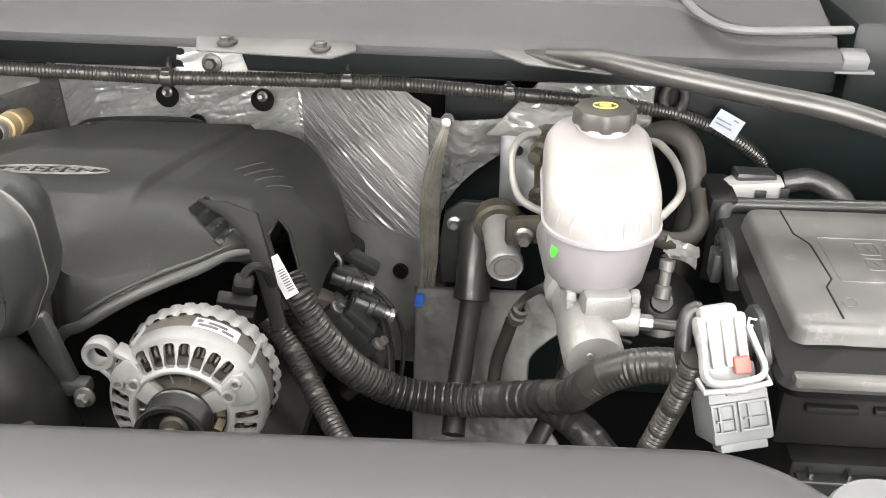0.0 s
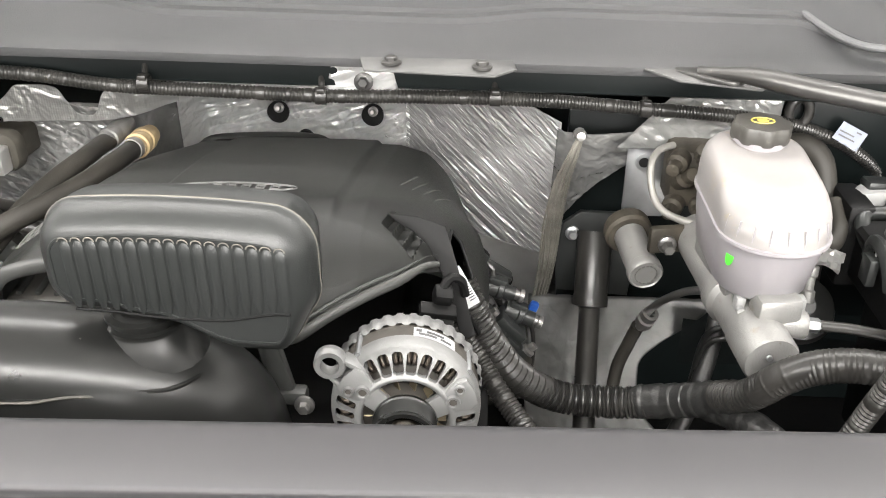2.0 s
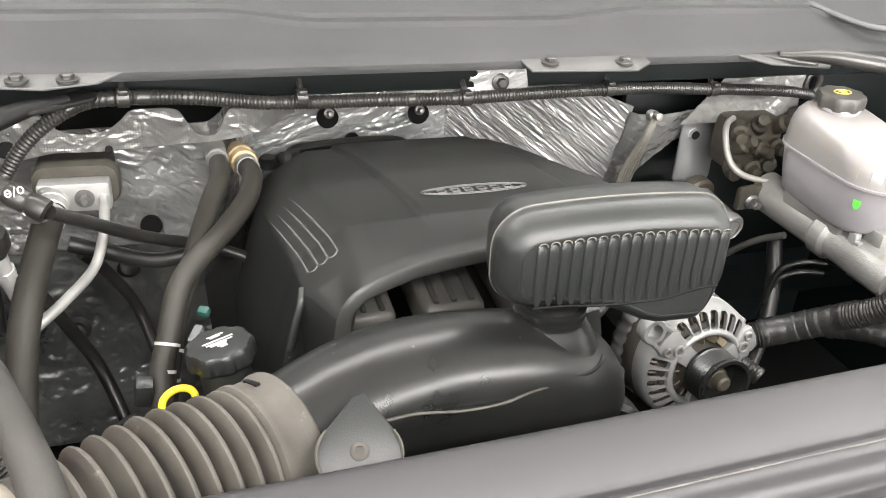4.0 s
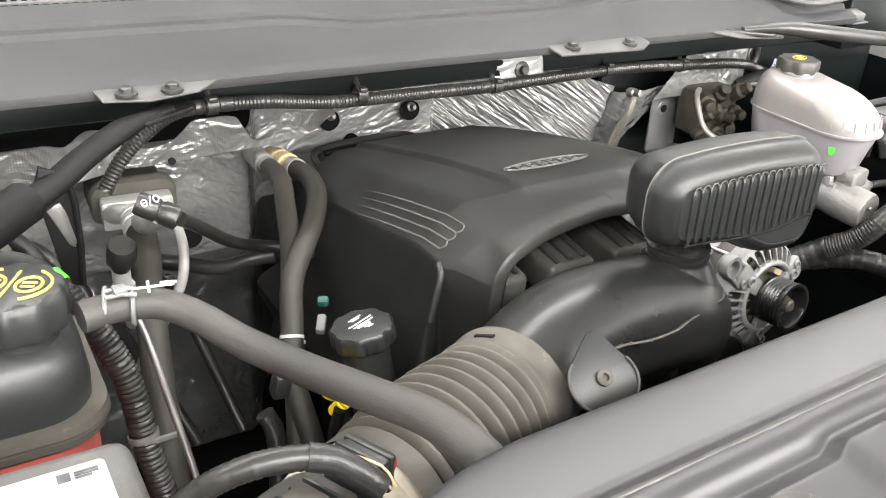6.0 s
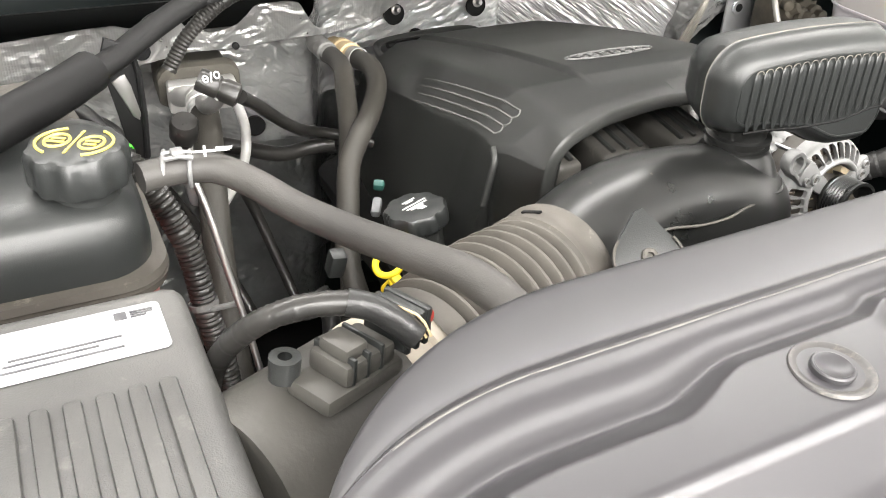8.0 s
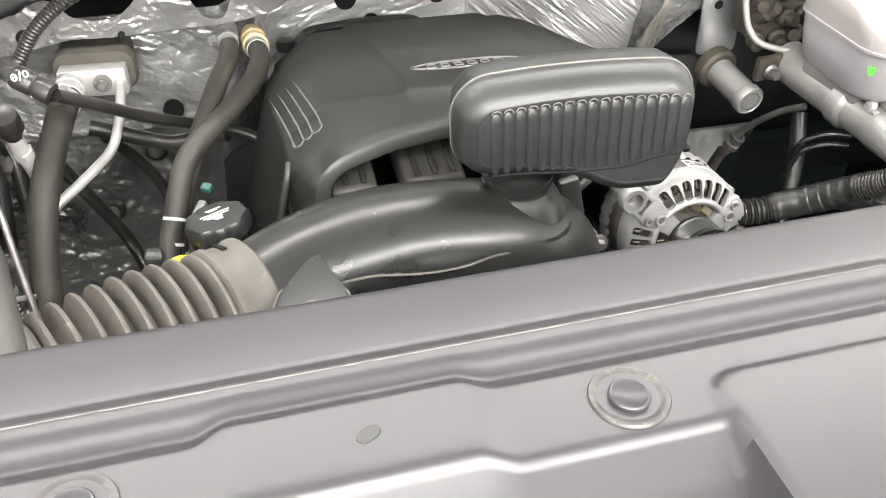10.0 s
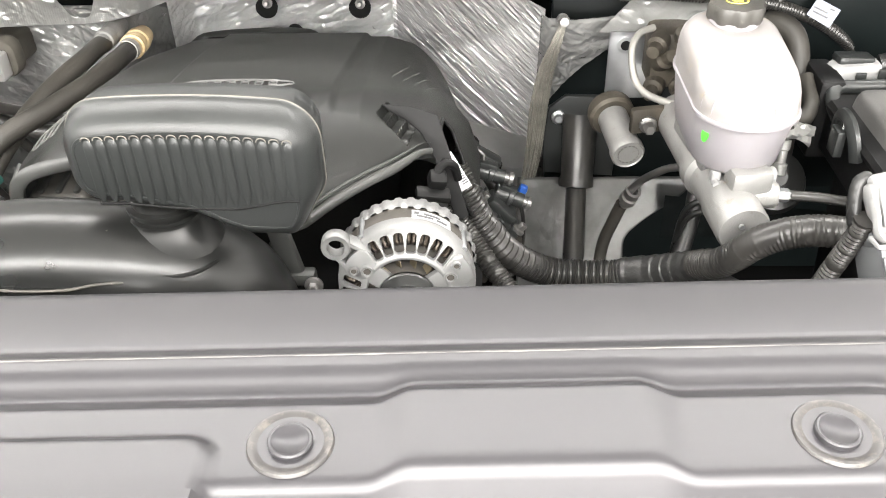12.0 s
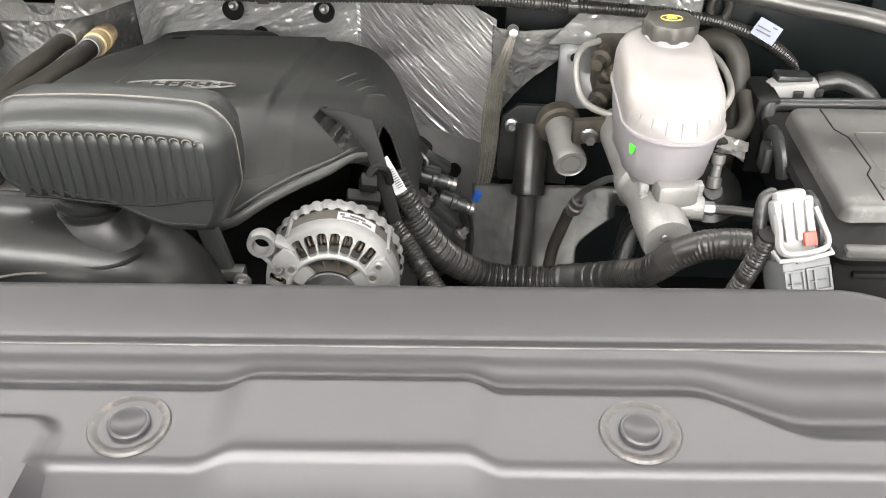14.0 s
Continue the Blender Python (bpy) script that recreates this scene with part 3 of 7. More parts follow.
# scalloped foil flange on the passenger side
FLANGE = [(-1.13, 1.035), (-0.925, 1.047), (-0.905, 1.042), (-0.878, 1.057), (-0.857, 1.052), (-0.843, 1.035), (-0.826, 1.0285), (-0.808, 1.0275), (-0.786, 1.033), (-0.774, 1.042), (-0.763, 1.0525), (-0.745, 1.0545), (-0.711, 1.0515), (-0.701, 1.036), (-0.692, 1.0215), (-0.678, 1.0165), (-0.666, 1.021), (-0.655, 1.044), (-0.647, 1.0495), (-0.585, 1.040), (-0.57, 1.034)]
FOLD = [(-1.13, 0.985), (-0.943, 0.990), (-0.848, 1.0065), (-0.80, 1.005), (-0.732, 1.0075), (-0.677, 1.0085), (-0.642, 1.012), (-0.5855, 1.025), (-0.57, 1.028)]


def flange_place(u, v):
    x = -1.13 + 0.56 * u
    low = table(FOLD, x)
    return x, low + (max(curve(FLANGE, x), low + 0.004) - low) * v


bm = sheet(flange_place, 340, 34, lambda x, z: 0.957 + 0.03 * ease(-0.62, -0.56, x), 0.0035, 5.0)
part("foil_flange", bm, "foil_woven", insulation, "woven silver foil flange with scalloped edge", angle=180)
# again black discs, nothing is cut through the flange
for x, z, r in ((-0.897, 1.0150, 0.0095), (-0.790, 1.0085, 0.004)):
    bm = B()
    lathe(bm, [(0, 0.001), (r, 0.001), (r * 1.06, 0.0025), (r, -0.004), (0, -0.004)], aim((x, 0.9515, z), (x, 0, z + 0.1)), 22)
    part("hole", bm, "deep_black", insulation, "black disc in place of a shaded hole")

# studs and knobs on the firewall
for x, y, z in ((-0.491, 1.170, 0.952), (-0.352, 1.168, 0.950)):
    bm = B()
    lathe(bm, [(0, 0), (0.0075, 0), (0.0075, 0.003), (0.0042, 0.004), (0.0042, 0.011), (0.003, 0.013), (0, 0.013)], aim((x, y, z), (x, y - 1, z + 0.25)), 18)
    part("stud", bm, "bare_steel", insulation)
for x, y, z in ((-0.864, 1.03, 0.717), (-0.79, 1.045, 0.80)):
    bm = B()
    lathe(bm, [(0, 0), (0.017, 0), (0.017, 0.004), (0.011, 0.008), (0.010, 0.018), (0, 0.020)], aim((x, y, z), (x, y - 1, z + 0.3)), 20)
    part("plug", bm, "conduit", insulation)

# dark back wall round the brake booster and the dull lower panel
bm = B()
rbox(bm, (0.240, 1.037, 0.86), (0.64, 0.012, 0.30), 0.002)
piece("booster_panel", bm, "black_paint", "black panel behind the brake unit", "body panel", (0.2, 1.035, 0.71), kind="structure")
bm = sheet(lambda u, v: (-0.12 + u * (0.16 + 0.10 * ease(0.55, 1.0, v) + 0.05 * ease(0.35, 0.0, v)), 0.52 + 0.222 * v), 46, 40, lambda x, z: 1.015 - 0.30 * (0.742 - z), 0.003, 2.0)
toe = piece("toe_panel", bm, "toe_shield", "dull grey lower firewall shield", "heat shield", (0.1, 0.98, 0.52), kind="structure", angle=180)
bm = sheet(lambda u, v: (0.09 + 0.30 * u, 0.66 + 0.075 * v * (1 - 0.5 * u)), 30, 12, lambda x, z: 0.975, 0.003, 4.0)
part("lower_strip", bm, "black_paint", toe)
bm = B()
rbox(bm, (0.33, 1.06, 1.0), (0.42, 0.16, 0.24), 0.02)
piece("plenum_side", bm, "black_paint", "black painted plenum side panel", "body panel", (0.33, 1.06, 0.88), kind="structure")

# ---------- radiator shroud
XL, XR = -0.985, 0.1575
PINS = [(-0.740, 0.125), (-0.5045, 0.131), (-0.266, 0.137), (-0.0365, 0.1435)]


def rounded_off(x, end, rx, ry):
    """How far a corner of half-axes rx and ry falls back near its end."""
    u = min(1.0, max(0.0, 1 - abs(end - x) / rx))
    return ry * (1 - math.sqrt(1 - u * u))


def boss(x):
    return max(ease(0.068, 0.050, abs(x + 0.165)), ease(0.068, 0.050, abs(x + 0.628)))


def back_edge(x):
    return 0.262 + 0.03 * x - rounded_off(x, XR, 0.075, 0.10) - rounded_off(x, XL, 0.18, 0.18)


def lines(x):
    """Where the rim, crest, plate and front step lie at x."""
    base, rim = 0.262 + 0.03 * x, back_edge(x)
    crest = min(rim - 0.006, base - 0.064 - rounded_off(x, 0.148, 0.060, 0.09) - rounded_off(x, XL, 0.13, 0.08))
    plate = base - 0.0963 + 0.006 * boss(x) - 0.026 * ease(-0.012, 0.046, x) - 0.017 * ease(-0.768, -0.82, x)
    plate = min(crest - 0.012, plate - rounded_off(x, 0.147, 0.050, 0.05) - rounded_off(x, -0.97, 0.10, 0.06))
    front = min(plate - 0.010, base - 0.137 + 0.006 * boss(x) - rounded_off(x, 0.135, 0.040, 0.04) - rounded_off(x, -0.95, 0.10, 0.04))
    return rim, crest, plate, front


RISE = [(0, 1.122), (0.012, 1.131), (0.035, 1.1372), (0.08, 1.1412), (0.16, 1.1436), (0.3, 1.1448), (0.6, 1.1458), (0.835, 1.1460), (0.86, 1.1456), (0.972, 1.1490), (1.0, 1.1494)]
WAVE = [(0, 0.0), (0.05, -0.0004), (0.22, -0.0007), (0.34, -0.0019), (0.48, -0.0050), (0.58, -0.0064), (0.68, -0.0062), (0.92, -0.0012), (0.97, -0.0002), (1.0, 0.0)]


def shroud_z(x, y):
    rim, crest, plate, front = lines(x)
    if y > crest:
        return curve(RISE, (rim - y) / (rim - crest))
    lift = 0.0026 * boss(x)
    if y > plate:
        f = (crest - y) / (crest - plate)
        return 1.1494 + (1.1482 + lift - 1.1494) * ease(0.3, 1, f) + curve(WAVE, f) * (crest - plate) / 0.0325
    d = plate - y
    z = 1.1482 + lift * ease(0.030, 0.004, max(0, d - 0.03)) - 0.02 * max(0, d - 0.001)
    e = front - y
    z -= curve([(-0.0025, 0), (0.0, 0.0004), (0.002, 0.0016), (0.0045, 0.0036), (0.022, 0.0128), (0.028, 0.0150), (0.036, 0.0165), (0.2, 0.045)], e)
    across, along, r = abs(x + 0.381 + 0.02 * (0.15 - y)) - 0.084 + 0.014, 0.114 + 0.014 - (0.262 + 0.03 * x - y), 0.014
    off = math.hypot(max(across, 0), max(along, 0)) + min(max(across, along), 0) - r
    on = ease(0.003, -0.003, off)
    return z * (1 - on) + (1.1512 - 0.015 * max(0, d - 0.04)) * on


bm = B()
nx = 470
rows = []
for i in range(nx + 1):
    u = i / nx
    x = XL + (XR - XL) * (u - 0.10 * math.sin(2 * math.pi * u) / (2 * math.pi) * 3.0)
    x = min(max(x, XL + 0.0005), XR - 0.0005)
    rim, crest, plate, front = lines(x)
    ys = [rim + (crest - rim) * (k / 46) ** 1.0 for k in range(46)] + [crest + (plate - crest) * k / 44 for k in range(44)] + [plate + (front + 0.003 - plate) * k / 36 for k in range(36)]
    ys += [front + 0.003 - 0.033 * k / 40 for k in range(40)] + [front - 0.030 + (-0.06 - front + 0.030) * k / 50 for k in range(51)]
    rows.append([bm.verts.new((x, y, shroud_z(x, y))) for y in ys])
for p, q in zip(rows, rows[1:]):
    for k in range(len(p) - 1):
        bm.faces.new((p[k], p[k + 1], q[k + 1], q[k]))
# rolled-down rim
rim = [r[0] for r in rows]
low = [bm.verts.new(v.co + Vector((0, -0.003, -0.06))) for v in rim]
for a, b, c, d in zip(rim, rim[1:], low[1:], low):
    bm.faces.new((a, b, c, d))
for side in (rows[0], rows[-1]):
    lo = [bm.verts.new(v.co + Vector((0, 0, -0.10))) for v in side]
    for a, b, c, d in zip(side, side[1:], lo[1:], lo):
        bm.faces.new((a, b, c, d))
shroud = thing("radiator_shroud", "satin black plastic radiator cover with push pins, dusty", "radiator cover", (-0.385, 0.1, 1.06))
part("cover", bm, "shroud_plastic", shroud, angle=50)
for x, y in PINS:
    z = shroud_z(x, y) - 0.0002
    bm = B()
    lathe(bm, [(0.0188, -0.0022), (0.0186, 0.0006), (0.0180, 0.0014), (0.0168, 0.0015), (0.0152, 0.0007), (0.0128, -0.0003), (0.0118, -0.0003), (0.0110, -0.0012), (0, -0.0012)], Matrix.Translation((x, y, z)), 44)
    pin = part("push_pin", bm, "pin_ring", shroud, "dusty dished push pin ring")
    bm = B()
    lathe(bm, [(0.0096, -0.0013), (0.0096, 0.0022), (0.0090, 0.0029), (0.0081, 0.0030), (0.0070, 0.0022), (0, 0.0018)], Matrix.Translation((x, y, z)) @ pose(0, 0, 0, 3, 2, 0), 36)
    part("pin_head", bm, "shroud_plastic", pin, "dark pin head")
# dust caught along the crest
random.seed(31)
xs = [-0.93 + 0.003 * k for k in range(356)]
bm = B()
sweep(bm, [Vector((x, lines(x)[1] - 0.0003, shroud_z(x, lines(x)[1]) - 0.0004)) for x in xs], lambda share, run: 0.0006 + 0.0003 * noise.noise(Vector((run * 24, 0, 3))) + 0.0002 * noise.noise(Vector((run * 130, 5, 3))), 6)
part("dust_line", bm, "dusty_shroud", shroud, "pale dust along the crest")
bm = B()
lathe(bm, [(0.0, 0.0002), (0.0048, 0.0002), (0.0046, 0.0005), (0, 0.0006)], Matrix.Translation((-0.621, 0.134, shroud_z(-0.621, 0.134))), 16, wave=lambda a, r: 1 + 0.25 * math.sin(2 * a + 0.5))
part("scuff", bm, "box_plastic", shroud, "dark round scuff")

# ---------- engine ----------
# block, valve cover and runners under the cover
block = thing("engine_block", "near-black engine block under the plastic cover", "engine", (-0.43, 0.75, 0.4))
bm = B()
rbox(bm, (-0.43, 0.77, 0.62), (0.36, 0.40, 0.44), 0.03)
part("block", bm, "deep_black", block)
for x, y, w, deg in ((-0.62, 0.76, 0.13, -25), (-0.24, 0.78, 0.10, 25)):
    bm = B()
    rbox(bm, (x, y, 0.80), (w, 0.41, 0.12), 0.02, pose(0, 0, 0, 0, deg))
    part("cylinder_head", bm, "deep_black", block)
for x in (-0.575, -0.490, -0.405):
    bm = B()
    rbox(bm, (x, 0.640, 0.978), (0.060, 0.13, 0.040), 0.008, pose(0, 0, 0, 6, 0, 0), 3)
    run = part("intake_runner", bm, "cap_plastic", block, "dusty black plastic intake runner")
    bm = B()
    for d in (-0.017, 0.0, 0.017):
        rbox(bm, (x + d, 0.625, 0.9975), (0.006, 0.09, 0.005), 0.002, pose(0, 0, 0, 6))
    part("rib", bm, "cover_plastic", run)

# the moulded cover
CX, CW = -0.423, 0.250
cover = thing("engine_cover", "matt black plastic engine cover with ribs and an oval badge", "engine cover", (-0.42, 0.75, 0.9))


def inside(x, y, poly):
    """Whether a point lies in a polygon."""
    hit = False
    for (a, b), (c, d) in zip(poly, poly[1:] + poly[:1]):
        if (b > y) != (d > y) and x < a + (c - a) * (y - b) / (d - b):
            hit = not hit
    return hit


def cover_top(x, y):
    u = (x - CX) / CW
    side = abs(u)
    z = 1.0400 - 0.150 * max(0, y - 0.662) - 0.2 * max(0, y - 0.662) ** 2 - 0.025 * max(0, 0.662 - y) - 0.004 * u * u
    front = cover_edge(x)[0]
    if u < 0:
        # broad flat flank below a soft fold, and a chamfer at its front corner
        over = -0.575 - 0.007 * ease(0.63, 0.80, y) + 0.018 * ease(0.85, 1.0, y) - x
        z -= 0.72 * 0.5 * (over + math.sqrt(over * over + 0.000064))
        z -= 2.6 * max(0, over - 0.049)
        z -= 0.30 * max(0, 0.600 - y) * ease(-0.580, -0.600, x)
        z -= 0.003 * max(0, 1 - (y - front) / 0.02) ** 1.6
    else:
        z -= 0.036 * max(0, side - 0.50) / 0.5
        z -= 0.038 * ease(0.1, 0.4, u) * max(0, 1 - (y - front) / 0.11) ** 2
        z -= 0.055 * max(0, (side - 0.72) / 0.28) ** 1.6
        z -= 0.005 * max(0, 1 - (y - front) / 0.03) ** 1.6
    z -= 0.02 * ease(1.02, 1.05, y) ** 1.5
    if u > 0.45:
        z -= 0.10 * max(0, (side - 0.62) / 0.36) ** 1.5 * ease(0.78, 1.0, y)
    # raised plateau that carries the badge
    left = -0.500 - 0.045 * (y - 0.655)
    z += 0.0055 * ease(left - 0.003, left + 0.005, x) * ease(-0.321, -0.329, x) * ease(0.636, 0.700, y)
    # three stepped notches beside the leg
    if x > -0.30:
        low = 0.680 - 0.59 * (x + 0.283)
        s = x - 0.27 * (y - low)
        if -0.2835 < s < -0.2535:
            cell = (s + 0.2835) / 0.010 % 1
            z -= 0.011 * ease(0.06, 0.16, cell) * (1 - 0.75 * cell) * ease(low, low + 0.0025, y) * ease(low + 0.033, low + 0.030, y)
    return z


FRONT = [(-0.69, 0.598), (-0.660, 0.602), (-0.640, 0.6085), (-0.626, 0.6125), (-0.612, 0.582), (-0.602, 0.559), (-0.590, 0.5555), (-0.55, 0.5705), (-0.52, 0.581), (-0.45, 0.594), (-0.40, 0.598), (-0.375, 0.590), (-0.355, 0.580), (-0.335, 0.589), (-0.30, 0.614), (-0.20, 0.694), (-0.17, 0.718)]


def cover_edge(x):
    """Front and back of the cover at x."""
    u = (x - CX) / CW
    front = curve(FRONT, x)
    back = 1.052 - 0.045 * ease(-0.42, -0.58, u) - 0.05 * ease(-0.70, -1.05, u) - 0.025 * ease(0.35, 0.75, u) - 0.09 * ease(0.7, 1.0, u) ** 2
    return front, back


def front_hem(x):
    """Height of the front hem: open over the duct, legs between."""
    if x < -0.63:
        return min(0.90, cover_top(x, cover_edge(x)[0]) - 0.01)
    u = (x - CX) / CW
    top = cover_top(x, cover_edge(x)[0])
    if u < 0.10:
        return top - 0.004 - 0.10 * ease(-0.588, -0.600, x)
    if u < 0.22:
        return top - 0.005 - 0.075 * ease(0.10, 0.2, u)
    if u < 0.84:
        return table([(0.22, 0.950), (0.30, 0.962), (0.45, 0.979), (0.62, 0.986), (0.72, 0.986), (0.80, 0.978)], u)
    return 0.915


SLOT = [(-0.2190, 0.738), (-0.2090, 0.737), (-0.1970, 0.716), (-0.1880, 0.692), (-0.1880, 0.681), (-0.2020, 0.681), (-0.2215, 0.708)]


def snap(x, y):
    """Pulls a point that lies close to the rim of an opening onto it."""
    best, out = 0.00125, (x, y)
    for poly in (SLOT,):
        for (a, b), (c, d) in zip(poly, poly[1:] + poly[:1]):
            n = (c - a) ** 2 + (d - b) ** 2
            u = min(1, max(0, ((x - a) * (c - a) + (y - b) * (d - b)) / n))
            q = (a + u * (c - a), b + u * (d - b))
            gap = math.hypot(q[0] - x, q[1] - y)
            if gap < best:
                best, out = gap, q
    return out


bm = B()
nx, ny = 300, 190
rows = []
for i in range(nx + 1):
    x = CX - CW * 1.05 + 1.98 * CW * i / nx
    f, b = cover_edge(x)
    rows.append([])
    for k in range(ny + 1):
        px, py = snap(x, f + (b - f) * k / ny)
        rows[-1].append(bm.verts.new((px, py, cover_top(px, py))))
for p, q in zip(rows, rows[1:]):
    for k in range(ny):
        c = (p[k].co + q[k + 1].co) / 2
        if not inside(c.x, c.y, SLOT):
            bm.faces.new((p[k], p[k + 1], q[k + 1], q[k]))
hem = []
for r in rows:
    x = r[0].co.x
    z1 = front_hem(x)
    hem.append([r[0]] + [bm.verts.new((x, r[0].co.y - ((0.003 + 0.007 * ease(-0.603, -0.612, x)) * w if x < -0.40 else 0.010 * ease(0, 1, w)), r[0].co.z + (z1 - r[0].co.z) * w)) for w in (0.33, 0.66, 1.0)])
for p, q in zip(hem, hem[1:]):
    for k in range(3):
        bm.faces.new((p[k], q[k], q[k + 1], p[k + 1]))
for r, s in ((rows[0], -1), (rows[-1], 1)):
    lo = [bm.verts.new(v.co + Vector((0.012 * s, 0, min(-0.012, (0.86 if s < 0 else 0.912 - 0.06 * ease(0.75, 0.95, v.co.y)) - v.co.z)))) for v in r]
    for a, b, c, d in zip(r, r[1:], lo[1:], lo):
        bm.faces.new((a, b, c, d))
back = [r[-1] for r in rows]
lo = [bm.verts.new(v.co + Vector((0, 0.008, -0.05))) for v in back]
for a, b, c, d in zip(back, back[1:], lo[1:], lo):
    bm.faces.new((a, b, c, d))
bmesh.ops.solidify(bm, geom=bm.faces[:], thickness=0.004)
part("shell", bm, "cover_plastic", cover, angle=42)


def on_cover(x, y, up=0.0):
    return Vector((x, y, cover_top(x, y) + up))


# rim of the slot beside the leg
bm = B()
sweep(bm, [on_cover(x, y, 0.0002) for x, y in SLOT + SLOT[:1]], 0.0019, 8, caps=False)
part("slot_rim", bm, "tray_plastic", cover)
# flat lip along the arch over the duct
bm = B()
line = spline([(-0.6015, 0.5535, 0.975), (-0.5985, 0.5530, 1.006), (-0.5925, 0.5525, 1.020), (-0.5790, 0.5555, 1.0295), (-0.550, 0.5665, 1.0325), (-0.520, 0.5770, 1.0335), (-0.450, 0.5900, 1.0335), (-0.398, 0.5935, 1.029)], 0.004)
sweep(bm, line, 0.0068, 12, 0.34, up=(0, -0.75, 0.66))
part("lip", bm, "cover_plastic", cover)
# moulded lip over the alternator, with a bead above it
bm = B()
line = spline([(-0.396, 0.586, 0.885), (-0.386, 0.578, 0.915)] + [(x, cover_edge(x)[0] - 0.0125, front_hem(x) + 0.001) for x in (-0.366, -0.345, -0.320, -0.290, -0.262)] + [(-0.240, 0.655, 0.9895), (-0.228, 0.668, 0.985)], 0.004)
sweep(bm, line, lambda share, run: 0.0052 - 0.0022 * ease(0.75, 1.0, share), 12, 0.50, up=(0, -0.8, 0.6))
part("lip", bm, "cover_plastic", cover)
bm = B()
sweep(bm, [p + Vector((0, 0.006, 0.0105 - 0.004 * ease(0.0, 1.0, k / len(line)))) for k, p in enumerate(line)][4:], lambda share, run: 0.0020 * ease(1.02, 0.7, share), 8)
part("bead", bm, "cover_plastic", cover)
# broad flat leg beside the loom, its inner edge rounded
bm = B()
leg = [(-0.279, 1.0225), (-0.250, 1.0205), (-0.2225, 1.0125), (-0.2120, 0.984), (-0.2020, 0.954), (-0.1915, 0.922), (-0.2040, 0.917), (-0.2140, 0.944), (-0.2225, 0.966), (-0.2310, 0.984), (-0.2400, 0.997), (-0.2550, 1.0085), (-0.2690, 1.0145)]
lift = Matrix(((1, 0, 0, 0), (0, 0.472, -0.882, 0.692), (0, 0.882, 0.472, 1.012), (0, 0, 0, 1)))
prism(bm, [(x, (z - 1.012) / 0.882) for x, z in leg], 0.0075, lift, 0.0015)
part("leg", bm, "tray_plastic", cover)
# worn ridges on the passenger shoulder, closed by steps at their front ends
def flank(k, y):
    x = -0.5880 - 0.0092 * k - 0.090 * (y - 0.634)
    return on_cover(x, y, 0.0002)


for k in range(4):
    bm = B()
    sweep(bm, [flank(k, 0.634 + 0.0098 * n) for n in range(20 - k)], lambda share, run: 0.0012 * (0.3 + 0.7 * ease(1.0, 0.5, share)), 8)
    part("ridge", bm, "pale_cover", cover, "worn raised ridge")
for k in range(3):
    bm = B()
    sweep(bm, [flank(k + w / 6, 0.634 - 0.004 * math.sin(math.pi * w / 6)) for w in range(7)], 0.0010, 8)
    part("ridge", bm, "pale_cover", cover, "worn raised ridge")
# fine stripes on the driver's shoulder
for k in range(4):
    bm = B()
    sweep(bm, [on_cover(-0.261 + 0.0125 * k - 0.014 * w / 9, 0.849 - 0.0095 * k - (0.060 - 0.004 * k) * w / 9, 0.0002) for w in range(10)], lambda share, run: 0.0008 * (0.4 + 0.6 * math.sin(math.pi * share)), 6)
    part("ridge", bm, "pale_cover", cover, "pale fine stripe")
# upright rib on the passenger corner
bm = B()
sweep(bm, spline([on_cover(-0.6235, 0.620, -0.001), (-0.6262, 0.6105, 0.992), (-0.6320, 0.6070, 0.972), (-0.6385, 0.6055, 0.945)], 0.004), 0.0036, 10)
part("rib", bm, "cover_plastic", cover)
# centre leg down to the bracket
bm = B()
rbox(bm, (-0.362, 0.548, 0.955), (0.020, 0.012, 0.07), 0.004, pose(0, 0, 0, 0, -12, 0))
rbox(bm, (-0.352, 0.546, 0.920), (0.034, 0.016, 0.014), 0.004)
part("leg", bm, "cover_plastic", cover)
bm = B()
bolt(bm, aim((-0.336, 0.535, 0.918), (-0.336, 0, 0.95)), 0.0055, 0.008)
part("bolt", bm, "bare_steel", cover)
# oval badge: two rings and a row of strokes
bm = B()
for a, b in ((0.058, 0.0155), (0.054, 0.0115)):
    ring = [on_cover(CX - 0.004 + a * math.cos(t), 0.716 + b * math.sin(t), 0.0012) for t in (2 * math.pi * k / 48 for k in range(49))]
    sweep(bm, ring, 0.0005, 6, caps=False)
for k in range(6):
    x = CX - 0.040 + 0.0145 * k
    for dx, dy, w, h in ((0, 0.005, 0.009, 0.0010), (0, -0.005, 0.009, 0.0010), (-0.004, 0, 0.001, 0.010), (0.004, 0.001, 0.001, 0.008)):
        rbox(bm, on_cover(x + dx, 0.716 + dy, 0.0012), (w, h, 0.0014), 0, pose(0, 0, 0, -8, 0, 0))
part("badge", bm, "grey_print", cover, "pale oval badge outline")

# ---------- box behind the cover ----------
rb = thing("rear_intake_box", "black rounded plastic box behind the engine cover", "air box", (-0.48, 1.07, 0.88))
bm = B()
rbox(bm, (-0.500, 1.098, 0.890), (0.150, 0.080, 0.055), 0.012, pose(0, 0, 0, 4, -2, 4), 4)
part("body", bm, "cover_plastic", rb)
# no gasket: a black strip painted in as the dark gap
bm = B()
sweep(bm, spline([(-0.553, 1.054, 0.9430), (-0.480, 1.056, 0.9455), (-0.420, 1.056, 0.9450), (-0.404, 1.056, 0.9420)], 0.005), lambda share, run: 0.0050 + 0.0012 * ease(0.3, 0.9, share), 10, 0.8)
